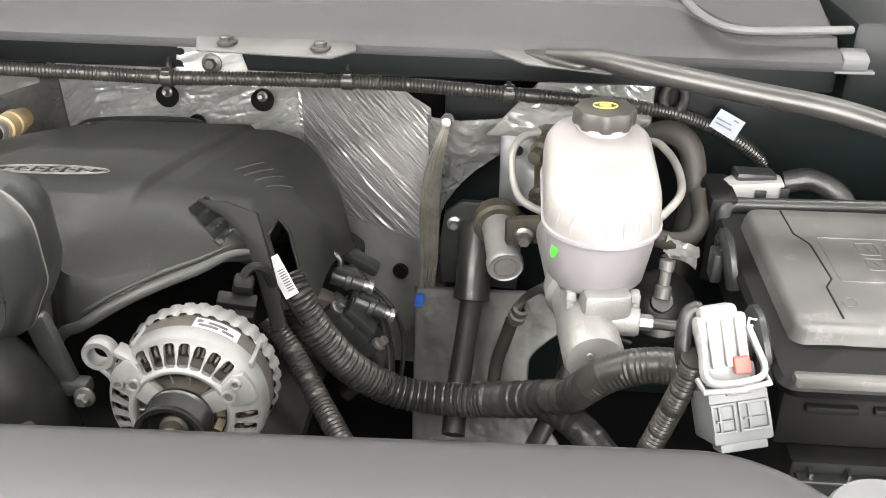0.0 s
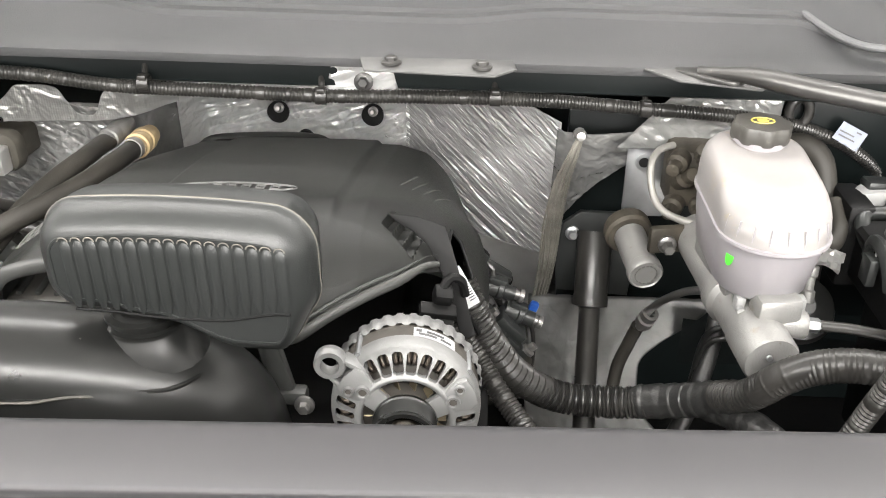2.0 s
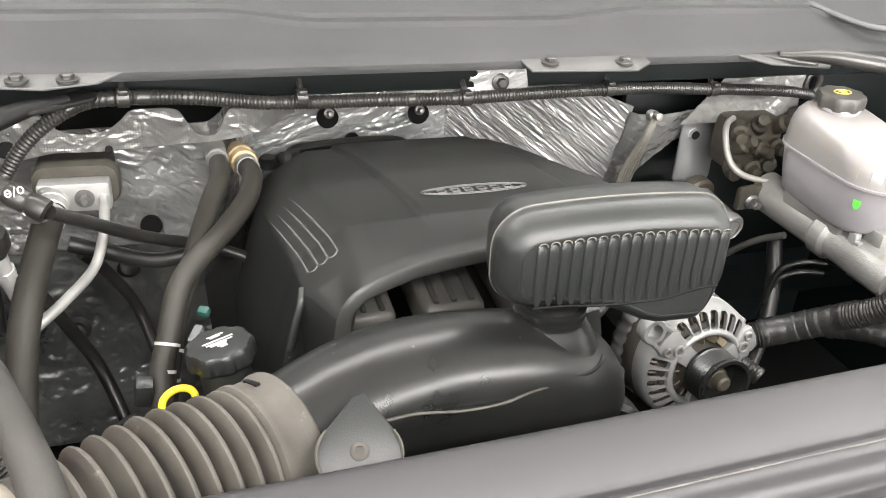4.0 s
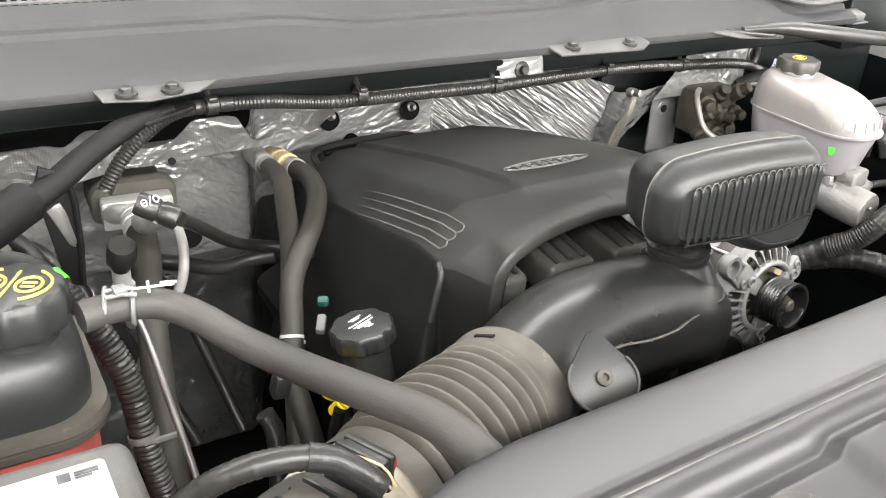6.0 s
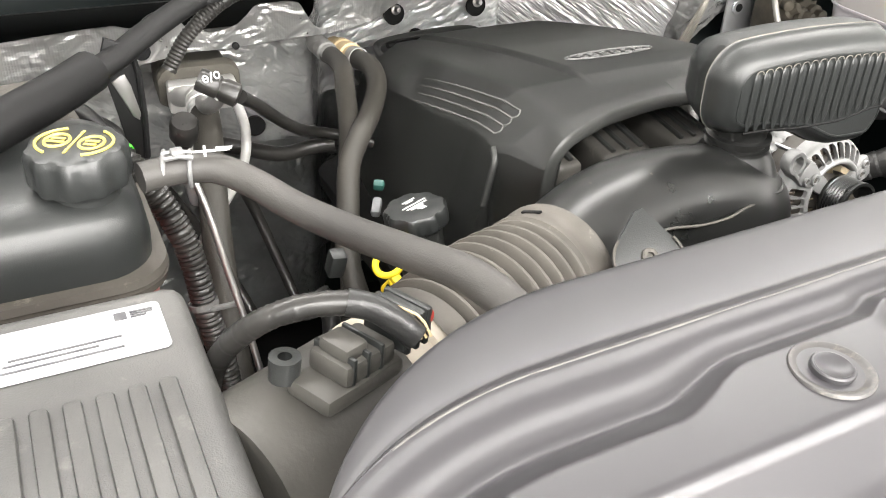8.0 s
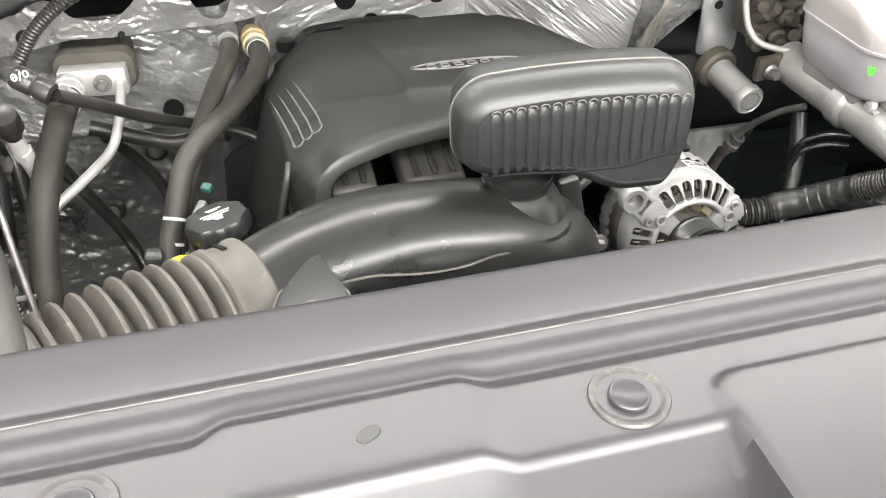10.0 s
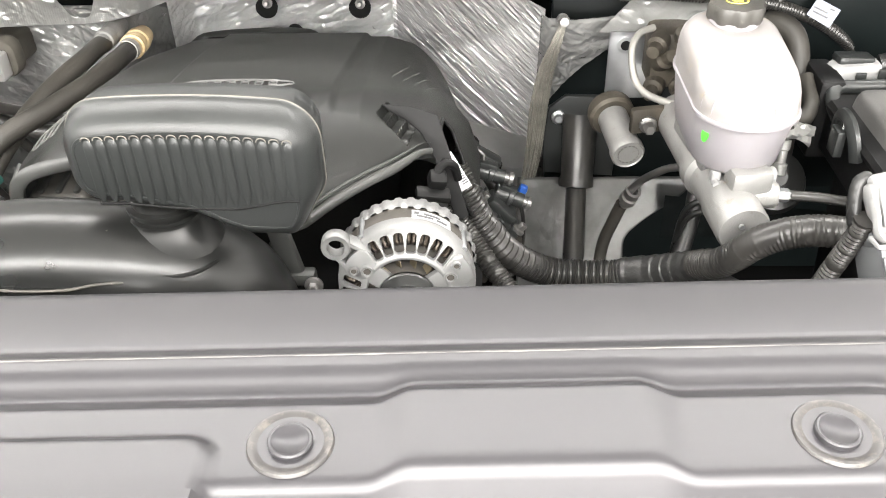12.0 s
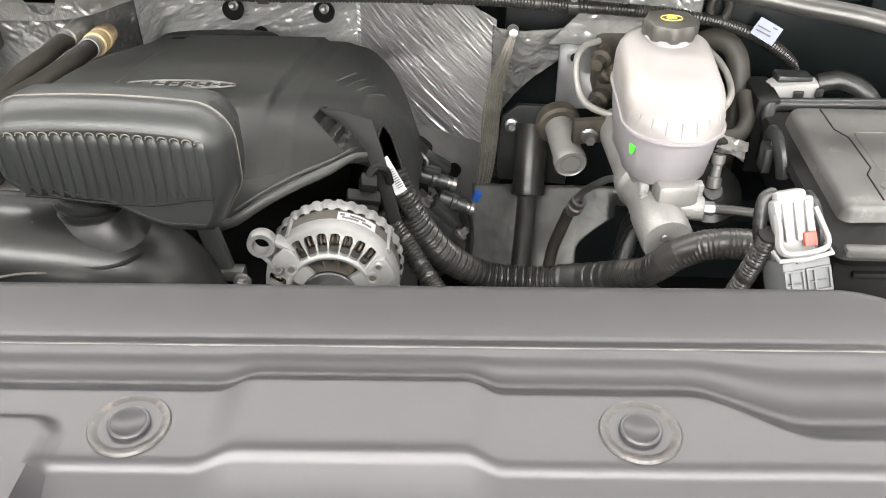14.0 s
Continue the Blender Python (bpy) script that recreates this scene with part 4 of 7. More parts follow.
part("gasket", bm, "deep_black", rb, "black strip standing in for the shaded gap behind the cover")
bm = B()
line = spline([(-0.574, 1.012, 0.937), (-0.570, 1.052, 0.942), (-0.552, 1.064, 0.9465), (-0.48, 1.068, 0.9500), (-0.42, 1.068, 0.9485), (-0.398, 1.062, 0.942)], 0.005)
sweep(bm, line, 0.0055, 10, 0.7)
part("lip", bm, "cover_plastic", rb, "rounded front lip")
bm = B()
lathe(bm, [(0, 0), (0.013, 0), (0.014, 0.003), (0.014, 0.012), (0.011, 0.015), (0, 0.016)], Matrix.Translation((-0.590, 1.110, 0.900)), 24)
part("cap", bm, "box_plastic", rb, "small round black cap")

# ---------- resonator box over the duct ----------
box = thing("resonator_box", "black ribbed plastic intake resonator box", "air intake", (-0.40, 0.49, 1.03))


def box_outline(grow=0.0, n=9):
    w, h = 0.196 + 2 * grow, 0.083 + 2 * grow
    out = []
    ring = rounded(w, h, 0.028 + grow, n)
    dense = []
    for (a, b), (c, d) in zip(ring, ring[1:] + ring[:1]):
        steps = 14 if abs(c - a) > 0.05 else 1
        dense += [(a + (c - a) * k / steps, b + (d - b) * k / steps) for k in range(steps)]
    for x, z in dense:
        if z > 0:
            z += 0.006 * (1 - (x / (w / 2)) ** 2)
        else:
            z += 0.005 * ease(-0.01, -0.06, x) - 0.003 * ease(-0.06, 0.0, x) - 0.021 * ease(-0.012, 0.045, x) * ease(0.094, 0.072, x)
        out.append((x, z))
    return out


def ring_loft(bm, rings, caps=(True, True)):
    vs = [[bm.verts.new(p) for p in r] for r in rings]
    for p, q in zip(vs, vs[1:]):
        for k in range(len(p)):
            bm.faces.new((p[k], p[(k + 1) % len(p)], q[(k + 1) % len(p)], q[k]))
    if caps[0]:
        bm.faces.new(vs[0])
    if caps[1]:
        bm.faces.new(vs[-1][::-1])
    return bm


BOX = pose(-0.4020, 0.4525, 1.0935, 0, -1.0, -3.5)


def box_ring(y, grow, lift=0.0, shear=0.0):
    return [BOX @ Vector((x, y, z + lift + shear * y)) for x, z in box_outline(grow)]


bm = B()
ring_loft(bm, [box_ring(y, g, l) for y, g, l in ((-0.0030, -0.024, 0), (-0.0030, -0.0175, 0), (-0.0028, -0.0145, 0), (-0.0006, -0.0105, 0), (0.0040, -0.0058, 0), (0.010, -0.0025, 0), (0.017, -0.0005, 0.0), (0.0235, 0.0004, 0.0),
                                                (0.024, 0.0014, 0.0), (0.0252, 0.0014, 0.0), (0.0258, 0.0003, 0.0), (0.040, -0.001, 0.001), (0.054, -0.0045, 0.002), (0.064, -0.010, 0.002), (0.072, -0.018, 0.002), (0.076, -0.028, 0.001))])
part("body", bm, "box_plastic", box, angle=60)
bm = B()
ring_loft(bm, [box_ring(y, g) for y, g in ((-0.0020, -0.0140), (-0.0036, -0.0148), (-0.0036, -0.0165), (-0.0020, -0.0172))], (False, False))
part("rim", bm, "box_plastic", box)
bm = B()
loop = [BOX @ Vector((x, 0.0246, z)) for x, z in box_outline(0.0016)]
sweep(bm, loop + loop[:1], 0.0006, 6, caps=False)
part("seam", bm, "dust", box, "pale parting line round the box")
for k in range(17):
    x = -0.0690 + 0.1505 * k / 16
    bm = B()
    zt = 0.0235 + 0.0045 * (1 - (x / 0.09) ** 2)
    zb = -0.0270 - 0.003 * ease(-0.06, 0.0, x) + 0.007 * ease(0.03, 0.08, x)
    line = [BOX @ Vector((x, -0.0026 - 0.0012 * (0 < w), zt + (zb - zt) * (w / 8) ** 1.3)) for w in range(9)]
    sweep(bm, line, lambda share, run: 0.0037 * (0.55 + 0.45 * ease(0, 0.05, share)) * (0.45 + 0.55 * ease(1.0, 0.93, share)), 10, 0.20, up=(0, 1, 0))
    part("rib", bm, "box_plastic", box)
    # pale arc paints the glint on the rounded rib top
    bm = B()
    sweep(bm, [BOX @ Vector((x + 0.0036 * math.cos(t), -0.0052, zt + 0.0006 + 0.0030 * math.sin(t))) for t in [math.pi * w / 10 for w in range(11)]], 0.0005, 6)
    part("rib_highlight", bm, "dust", box, "pale arc painted as the highlight on a rib end")
bm = B()
line = [BOX @ Vector((x, -0.0030, -0.0290 - 0.004 * ease(-0.06, 0.0, x) + 0.008 * ease(0.03, 0.08, x))) for x in [-0.072 + 0.156 * k / 16 for k in range(17)]]
sweep(bm, line, 0.0011, 6)
part("seam", bm, "deep_black", box, "dark moulding line below the ribs")
# ---------- intake duct ----------
duct = thing("intake_duct", "glossy black plastic air intake duct with a moulded seam", "air intake", (-0.53, 0.49, 0.92))
bm = B()
DUCT = spline([(-0.676, 0.426, 0.986), (-0.62, 0.452, 0.992), (-0.555, 0.472, 0.991), (-0.49, 0.479, 0.984), (-0.443, 0.486, 0.971), (-0.412, 0.502, 0.945), (-0.402, 0.518, 0.905), (-0.398, 0.525, 0.86)], 0.006)
sweep(bm, DUCT, lambda share, run: 0.0515 + 0.006 * ease(0.0, 0.30, share) - 0.001 * ease(0.55, 0.7, share), 44, 0.95)
part("tube", bm, "glossy_plastic", duct, angle=60)
seam = spline([(-0.606, 0.4020, 1.020), (-0.577, 0.4060, 1.0190), (-0.540, 0.4110, 1.0105), (-0.505, 0.4165, 1.0070), (-0.482, 0.4240, 1.0065), (-0.462, 0.4310, 1.0032), (-0.435, 0.4395, 0.9975), (-0.4144, 0.4465, 0.9855), (-0.406, 0.452, 0.970)], 0.004)
bm = B()
strips = []
for p in seam:
    c = min(DUCT, key=lambda q: (q - p).length)
    strips.append((p, p + (c - p).normalized() * 0.016))
strips = [(bm.verts.new(a), bm.verts.new(b)) for a, b in strips]
for (a, b), (c, d) in zip(strips, strips[1:]):
    bm.faces.new((a, c, d, b))
bmesh.ops.solidify(bm, geom=bm.faces[:], thickness=0.0016)
part("flange", bm, "glossy_plastic", duct, "narrow moulded seam flange")
bm = B()
sweep(bm, seam, lambda share, run: 0.0012 + 0.0004 * noise.noise(Vector((run * 60, 2, 1))), 6)
part("seam", bm, "dusty_rubber", duct, "pale seam edge")
bm = B()
lathe(bm, [(0.046, -0.030), (0.038, -0.012), (0.033, -0.004), (0.0305, 0.0), (0.030, 0.001), (0.030, 0.004), (0.0265, 0.005), (0.0265, 0.009), (0.030, 0.010), (0.030, 0.013), (0.025, 0.014), (0.024, 0.04)], Matrix.Translation((-0.440, 0.490, 1.030)), 36)
part("neck", bm, "glossy_plastic", duct, "ringed neck under the resonator")

bm = B()
fold = []
for k in range(25):
    t = radians(-150 + 210 * k / 24)
    x, y = -0.443 + 0.050 * math.cos(t), 0.486 + 0.046 * math.sin(t)
    fold.append(Vector((x, y, 1.0275 - 2.6 * max(0, x + 0.452) ** 1.55 - 4.0 * max(0, 0.470 - y) ** 1.5)))
sweep(bm, fold, 0.0022, 8)
part("fold", bm, "glossy_plastic", duct, "moulded crease round the neck")
random.seed(8)
for k in range(16):
    i = random.randint(4, 38)
    a = radians(random.uniform(60, 150))
    c, d = DUCT[i], (DUCT[i + 1] - DUCT[i]).normalized()
    side = d.cross(Vector((0, 0, 1))).normalized()
    up = side.cross(d)
    at = c + (side * math.cos(a) * 1.0 + up * math.sin(a) * 0.95) * 0.0576
    bm = B()
    lathe(bm, [(0, 0.0004), (random.uniform(0.0006, 0.0016), 0.0002), (0, -0.0006)], aim(at, at + (at - c)), 8, wave=lambda a, r: 1 + 0.3 * math.sin(3 * a))
    part("speck", bm, "dusty_rubber", duct, "pale speck of dirt")

# round tab with a pointed tip, and its rivet
bm = B()
TAB = look((-0.626, 0.375, 1.024), (-0.70, 0.05, 1.40)) @ pose(0, 0, 0, 0, 180, 0)
tip = [(0.029 * math.sin(t), 0.026 * -math.cos(t)) for t in [radians(-128 + 256 * k / 28) for k in range(29)]]
prism(bm, [(x, y - 0.004) for x, y in tip] + [(-0.005, 0.034), (0.003, 0.037)][::-1], 0.004, TAB, 0.001)
tab = part("tab", bm, "box_plastic", duct, "round black tab with a pointed tip")
bm = B()
sweep(bm, [TAB @ Vector((x * 0.985, (y - 0.004) * 0.985, 0.0045)) for x, y in tip], 0.0012, 6)
part("edge", bm, "dusty_rubber", tab, "pale edge")
bm = B()
lathe(bm, [(0.0065, 0), (0.0065, 0.003), (0.005, 0.004), (0.003, 0.004), (0.003, 0.001), (0, 0.001)], TAB @ Matrix.Translation((0, -0.002, 0.004)), 16)
part("rivet", bm, "dusty_rubber", tab)

# ---------- bellows, meter tube and filter box ----------
bell = thing("intake_bellows", "dusty corrugated rubber air intake hose", "air hose", (-0.751, 0.38, 0.936))
A0, A1 = Vector((-0.679, 0.427, 0.986)), Vector((-0.833, 0.352, 0.996))
axis = (A1 - A0).normalized()
bm = B()
lathe(bm, [(0.0520, 0), (0.0560, 0.000), (0.0578, 0.002), (0.0578, 0.006), (0.0556, 0.009), (0.0552, 0.024), (0.0572, 0.027), (0.0572, 0.031), (0.0530, 0.034)], aim(A0 - axis * 0.012, A1), 44)
collar = part("collar", bm, "bellows_rubber", bell, "dusty rubber collar with clamp slots")
# black blocks on the collar take the place of shaded slots
for k in range(4):
    a = radians(20 + 62 * k)
    bm = B()
    rbox(bm, (0, 0, 0), (0.018, 0.0022, 0.0045), 0.001, aim(A0 - axis * 0.012, A1) @ pose(0, 0, 0.016, 0, 0, math.degrees(a)) @ Matrix.Translation((0, 0.0555, 0)))
    part("clip", bm, "deep_black", collar, "black block in place of a shaded clamp slot")
bm = B()
L = (A1 - A0).length
prof = []
n = 9
for k in range(n):
    z0 = 0.018 + (L - 0.040) * k / n
    p = (L - 0.040) / n
    r = 0.0565 + 0.004 * math.sin(math.pi * k / (n - 1))
    prof += [(r - 0.0190, z0), (r - 0.0180, z0 + p * 0.14), (r - 0.0050, z0 + p * 0.26), (r - 0.0012, z0 + p * 0.33), (r, z0 + p * 0.44), (r - 0.0004, z0 + p * 0.56), (r - 0.0025, z0 + p * 0.66), (r - 0.0180, z0 + p * 0.86)]
lathe(bm, [(0.045, 0.0)] + prof + [(0.050, L - 0.024), (0.054, L - 0.020), (0.054, L)], aim(A0, A1), 44)
part("bellows", bm, "bellows_rubber", bell)

meter = thing("air_meter", "grey plastic air meter tube with a plugged sensor", "sensor", (-0.883, 0.322, 0.93))
bm = B()
lathe(bm, [(0.046, -0.01), (0.052, -0.008), (0.053, 0.004), (0.049, 0.006), (0.049, 0.020), (0.052, 0.022), (0.052, 0.026), (0.050, 0.03)], aim(A1 - axis * -0.004, A1 + axis), 40)
part("collar", bm, "dusty_collar", meter, "pale dusty collar")
bm = B()
lathe(bm, [(0.0, 0), (0.050, 0), (0.052, 0.02), (0.053, 0.12), (0.0, 0.12)], aim(A1 + axis * 0.028, A1 + axis), 40)
part("tube", bm, "cap_plastic", meter)
M = pose(-0.895, 0.3, 1.06, 0, 6, 26)
bm = B()
rbox(bm, (0, 0, 0), (0.062, 0.034, 0.012), 0.004, M @ Matrix.Translation((0, 0, -0.002)))
rbox(bm, (0, 0, 0), (0.040, 0.030, 0.014), 0.003, M @ Matrix.Translation((0.004, 0, 0.010)))
rbox(bm, (0, 0, 0), (0.018, 0.022, 0.010), 0.003, M @ Matrix.Translation((-0.004, 0, 0.020)))
sensor = part("sensor", bm, "cap_plastic", meter, "dusty dark moulded sensor")
for k in range(3):
    bm = B()
    rbox(bm, (0, 0, 0), (0.003, 0.031, 0.017), 0.001, M @ Matrix.Translation((-0.010 + 0.011 * k, 0, 0.012)))
    part("rib", bm, "box_plastic", sensor)
bm = B()
lathe(bm, [(0.004, 0), (0.009, 0), (0.009, 0.014), (0.004, 0.014)], M @ Matrix.Translation((-0.028, 0.020, 0.0)), 18)
part("screw_boss", bm, "box_plastic", sensor)
bm = B()
rbox(bm, (0, 0, 0), (0.026, 0.032, 0.022), 0.003, M @ Matrix.Translation((0.040, -0.002, 0.018)))
for k in range(3):
    rbox(bm, (0, 0, 0), (0.004, 0.034, 0.024), 0.001, M @ Matrix.Translation((0.031 + 0.008 * k, -0.002, 0.018)))
plug = part("plug", bm, "box_plastic", meter, "black wire plug")
bm = B()
rbox(bm, (0, 0, 0), (0.008, 0.016, 0.008), 0.002, M @ Matrix.Translation((0.050, -0.010, 0.022)))
part("latch", bm, "red_plastic", plug, "red latch")

filt = thing("air_filter_box", "black ribbed air filter box with a white label", "filter box", (-1.073, 0.262, 0.88))
bm = B()
rbox(bm, (-1.068, 0.262, 0.99), (0.215, 0.32, 0.145), 0.012, None, 3)
part("lid", bm, "fuse_plastic", filt)
for k in range(11):
    bm = B()
    x = -1.149 + 0.0162 * k
    rbox(bm, (x, 0.227, 1.0645), (0.0100, 0.20, 0.006), 0.0025)
    part("rib", bm, "fuse_plastic", filt)
bm = B()
rbox(bm, (-1.068, 0.262, 0.84), (0.225, 0.33, 0.16), 0.012)
part("tray", bm, "box_plastic", filt)
bm = B()
LAB = pose(-1.053, 0.379, 1.063, 0, 0, 0)
prism(bm, rounded(0.150, 0.046, 0.004), 0.0008, LAB)
lab = part("label", bm, "label_paper", filt, "white printed information label")
bm = B()
letters(bm, "EMISSION", 0.0050, LAB @ Matrix.Translation((-0.046, 0.013, 0.0012)))
letters(bm, "INFORMATION", 0.0050, LAB @ Matrix.Translation((-0.046, 0.0075, 0.0012)))
bars(bm, LAB @ Matrix.Translation((0, 0, 0.0009)), [(0.02, -0.004, 0.06), (0.012, -0.0085, 0.05), (-0.045, -0.002, 0.045), (-0.045, -0.008, 0.03), (0.0, -0.014, 0.1), (0.064, 0.0165, 0.013), (0.064, 0.0142, 0.013), (0.062, 0.0118, 0.009)], 0.0013)
rbox(bm, (0, 0, 0), (0.007, 0.007, 0.0006), 0, LAB @ Matrix.Translation((0.052, 0.0145, 0.0012)))
part("print", bm, "dark_print", lab, "dark printed lines")

# loom to the meter plug
bm = B()
loom(bm, [(-0.965, 0.364, 1), (-0.958, 0.358, 1.035), (-0.949, 0.348, 1.06), (-0.931, 0.33, 1.086), (-0.908, 0.32, 1.096), (-0.881, 0.312, 1.096)], 0.0074, 0.0036, 14, 0.07)
wl = piece("wiring_loom", bm, "conduit", "ribbed black loom to the air meter plug", "wiring", (-0.913, 0.332, 1.02), group="wiring looms")
bm = B()
hose(bm, [(-0.889, 0.314, 1.097), (-0.875, 0.308, 1.093), (-0.863, 0.3, 1.084), (-0.855, 0.294, 1.076)], 0.0080, 12, 0.003)
part("tape", bm, "tape", wl, "crinkled black tape")
bm = B()
for k in range(3):
    hose(bm, [(-0.869 + 0.004 * k, 0.310, 1.093 - 0.002 * k), (-0.859 + 0.004 * k, 0.299, 1.086), (-0.853 + 0.003 * k, 0.292, 1.076)], 0.0009, 6)
part("wire", bm, "tan_plastic", wl, "thin tan wires")

# ---------- oil filler, dipstick ----------
oil = thing("oil_filler", "black scalloped oil filler cap on its neck", "oil cap", (-0.697, 0.632, 0.843))
M = Matrix.Translation((-0.697, 0.632, 0.923)) @ pose(0, 0, 0, -6, -8, 0)
bm = B()
lathe(bm, [(0.024, -0.11), (0.024, -0.004), (0.027, -0.002), (0.027, 0.004), (0, 0.004)], M, 26)
part("neck", bm, "cover_plastic", oil)
bm = B()
lathe(bm, [(0, 0.0), (0.029, 0.0), (0.0315, 0.003), (0.0315, 0.016), (0.029, 0.0195), (0.022, 0.021), (0.0, 0.0215)], M, 64, wave=lambda a, r: 1 + (0.045 * math.copysign(abs(math.cos(4.5 * a)) ** 0.5, math.cos(4.5 * a) ** 2 - 0.45) if r > 0.026 else 0))
cap = part("cap", bm, "box_plastic", oil)
bm = B()
T = M @ pose(0, 0, 0.0216, 0, 0, 18)
bars(bm, T, [(0, 0.0015, 0.030), (0, -0.0030, 0.026), (-0.002, -0.0062, 0.016), (0.001, -0.0125, 0.007), (0.0, -0.0095, 0.009), (0.001, 0.011, 0.016), (0.0, 0.0085, 0.010)], 0.0020)
part("print", bm, "white_print", cap, "white print")
dip = thing("dipstick", "yellow ring-handled oil dipstick in its black tube", "dipstick", (-0.74, 0.607, 0.733))
bm = B()
R = Matrix.Translation((-0.74, 0.604, 0.904)) @ pose(0, 0, 0, 38, -14, 20)
ring = [R @ Vector((0.0155 * math.cos(t), 0.0115 * math.sin(t), 0)) for t in (2 * math.pi * k / 32 for k in range(33))]
sweep(bm, ring, 0.0035, 10, caps=False)
rbox(bm, (0, 0, 0), (0.010, 0.014, 0.008), 0.002, R @ Matrix.Translation((-0.004, -0.0165, -0.003)))
lathe(bm, [(0, -0.03), (0.007, -0.03), (0.007, 0), (0, 0)], R @ Matrix.Translation((-0.004, -0.018, -0.006)), 14)
part("handle", bm, "yellow_plastic", dip)
bm = B()
hose(bm, [(-0.742, 0.592, 0.883), (-0.745, 0.602, 0.833), (-0.725, 0.642, 0.703)], 0.006, 10)
part("tube", bm, "deep_black", dip)

# ---------- alternator ----------
alt = thing("alternator", "cast aluminium alternator with slotted housing and black pulley", "alternator", (-0.243, 0.53, 0.84))
AL = pose(-0.248, 0.520, 0.920, 84, 0, 3)
SLOTS = [33 + 12.6 * k for k in range(9)] + [166 + 12.6 * k for k in range(6)] + [306 + 12.6 * k for k in range(5)]


def slot_gap(r, a):
    """Distance to the nearest cooling slot, negative inside."""
    best = 1.0
    for c in SLOTS:
        d = (a - c + 180) % 360 - 180
        if abs(d) < 16:
            qx, qy = abs(radians(d) * r) - 0.0019, abs(r - 0.0510) - 0.0058
            best = min(best, math.hypot(max(qx, 0), max(qy, 0)) + min(max(qx, qy), 0) - 0.0026)
    return best


FACE = [(0.0360, 0.0000), (0.0375, 0.0035), (0.0405, 0.0042), (0.0425, 0.0020), (0.0440, 0.0010), (0.0560, -0.0045), (0.0590, -0.0070), (0.0620, -0.0105), (0.0640, -0.0150), (0.0645, -0.0220)]
bm = B()
nr, na = 30, 300
grid = []
for k in range(na):
    grid.append([])
    for i in range(nr + 1):
        r, a = 0.0360 + 0.0285 * i / nr, 360 * k / na
        g = slot_gap(r, a)
        if abs(g) < 0.0011 and 0.0385 < r < 0.0605:
            e = 0.0002
            gr, ga = (slot_gap(r + e, a) - g) / e, (slot_gap(r, a + math.degrees(e / r)) - g) / e
            r -= g * gr
            a -= math.degrees(g * ga / r)
        grid[-1].append(bm.verts.new((r * math.cos(radians(a)), r * math.sin(radians(a)), table(FACE, r))))
for k in range(na):
    p, q = grid[k], grid[(k + 1) % na]
    for i in range(nr):
        r, a = 0.0360 + 0.0285 * (i + 0.5) / nr, 360 * (k + 0.5) / na
        if slot_gap(r, a) > 0:
            bm.faces.new((p[i], p[i + 1], q[i + 1], q[i]))
bmesh.ops.recalc_face_normals(bm, faces=bm.faces[:])
for v in bmesh.ops.extrude_face_region(bm, geom=bm.faces[:])["geom"]:
    if isinstance(v, bmesh.types.BMVert):
        v.co.z -= 0.005
bm.transform(AL)
front = part("front_housing", bm, "cast_aluminium", alt, angle=50)
for deg in (142, 24, 262):
    bm = B()
    A = AL @ pose(0, 0, 0, 0, 0, deg)
    prism(bm, [(0.020, -0.0085), (0.040, -0.0105), (0.054, -0.0145), (0.0615, -0.012), (0.0635, 0.0), (0.0615, 0.012), (0.054, 0.0145), (0.040, 0.0105), (0.020, 0.0085)], 0.0085, A @ pose(0, 0, 0.0000, 0, 8, 0), 0.002)
    arm = part("arm", bm, "cast_aluminium", front)
    for x, y, r in ((0.044, 0.0, 0.0048), (0.0535, 0.0075, 0.0036)):
        bm = B()
        z = 0.0090 - 0.14 * x
        lathe(bm, [(r * 0.72, -0.006), (r * 0.72, z + 0.0022), (r * 0.85, z + 0.003), (r * 1.2, z + 0.003), (r * 1.35, z)], A @ Matrix.Translation((x, y, 0)), 20)
        part("boss", bm, "cast_aluminium", arm)
        # dark disc gives the shade inside the boss
        bm = B()
        lathe(bm, [(0, z + 0.0002), (r * 0.74, z + 0.0002), (r * 0.74, z + 0.0010), (0, z + 0.0010)], A @ Matrix.Translation((x, y, 0)), 16)
        part("hole", bm, "dirty_plastic", arm, "dark disc for the shade in a bolt recess")
for deg, far, big in ((141, 0.0790, 0.0135),):
    bm = B()
    A = AL @ pose(0, 0, 0, 0, 0, deg)
    lathe(bm, [(big * 0.60, -0.004), (big * 0.90, -0.004), (big, -0.006), (big, -0.016), (big * 0.90, -0.018), (big * 0.60, -0.018), (big * 0.60, -0.004)], A @ Matrix.Translation((far, 0, 0.004)), 30)
    for s in (-1, 1):
        rbox(bm, (0, 0, 0), (0.022, 0.005, 0.018), 0.002, A @ pose(far - 0.018, s * big * 0.80, -0.010, 0, 0, s * -9))
    part("ear", bm, "cast_aluminium", front)
bm = B()
lathe(bm, [(0.0630, -0.050), (0.0640, -0.048), (0.0640, -0.022), (0.0630, -0.020)], AL, 60)
part("stator", bm, "dirty_plastic", alt, "brown-grey laminated stator ring")
bm = B()
lathe(bm, [(0.02, -0.082), (0.046, -0.080), (0.058, -0.074), (0.0625, -0.068), (0.0655, -0.062), (0.0660, -0.050), (0.0640, -0.046)], AL, 204, wave=lambda a, r: 1 + (0.028 if 0.056 < r < 0.0657 and math.cos(34 * a) > -0.2 else 0))
part("rear_housing", bm, "cast_aluminium", alt)
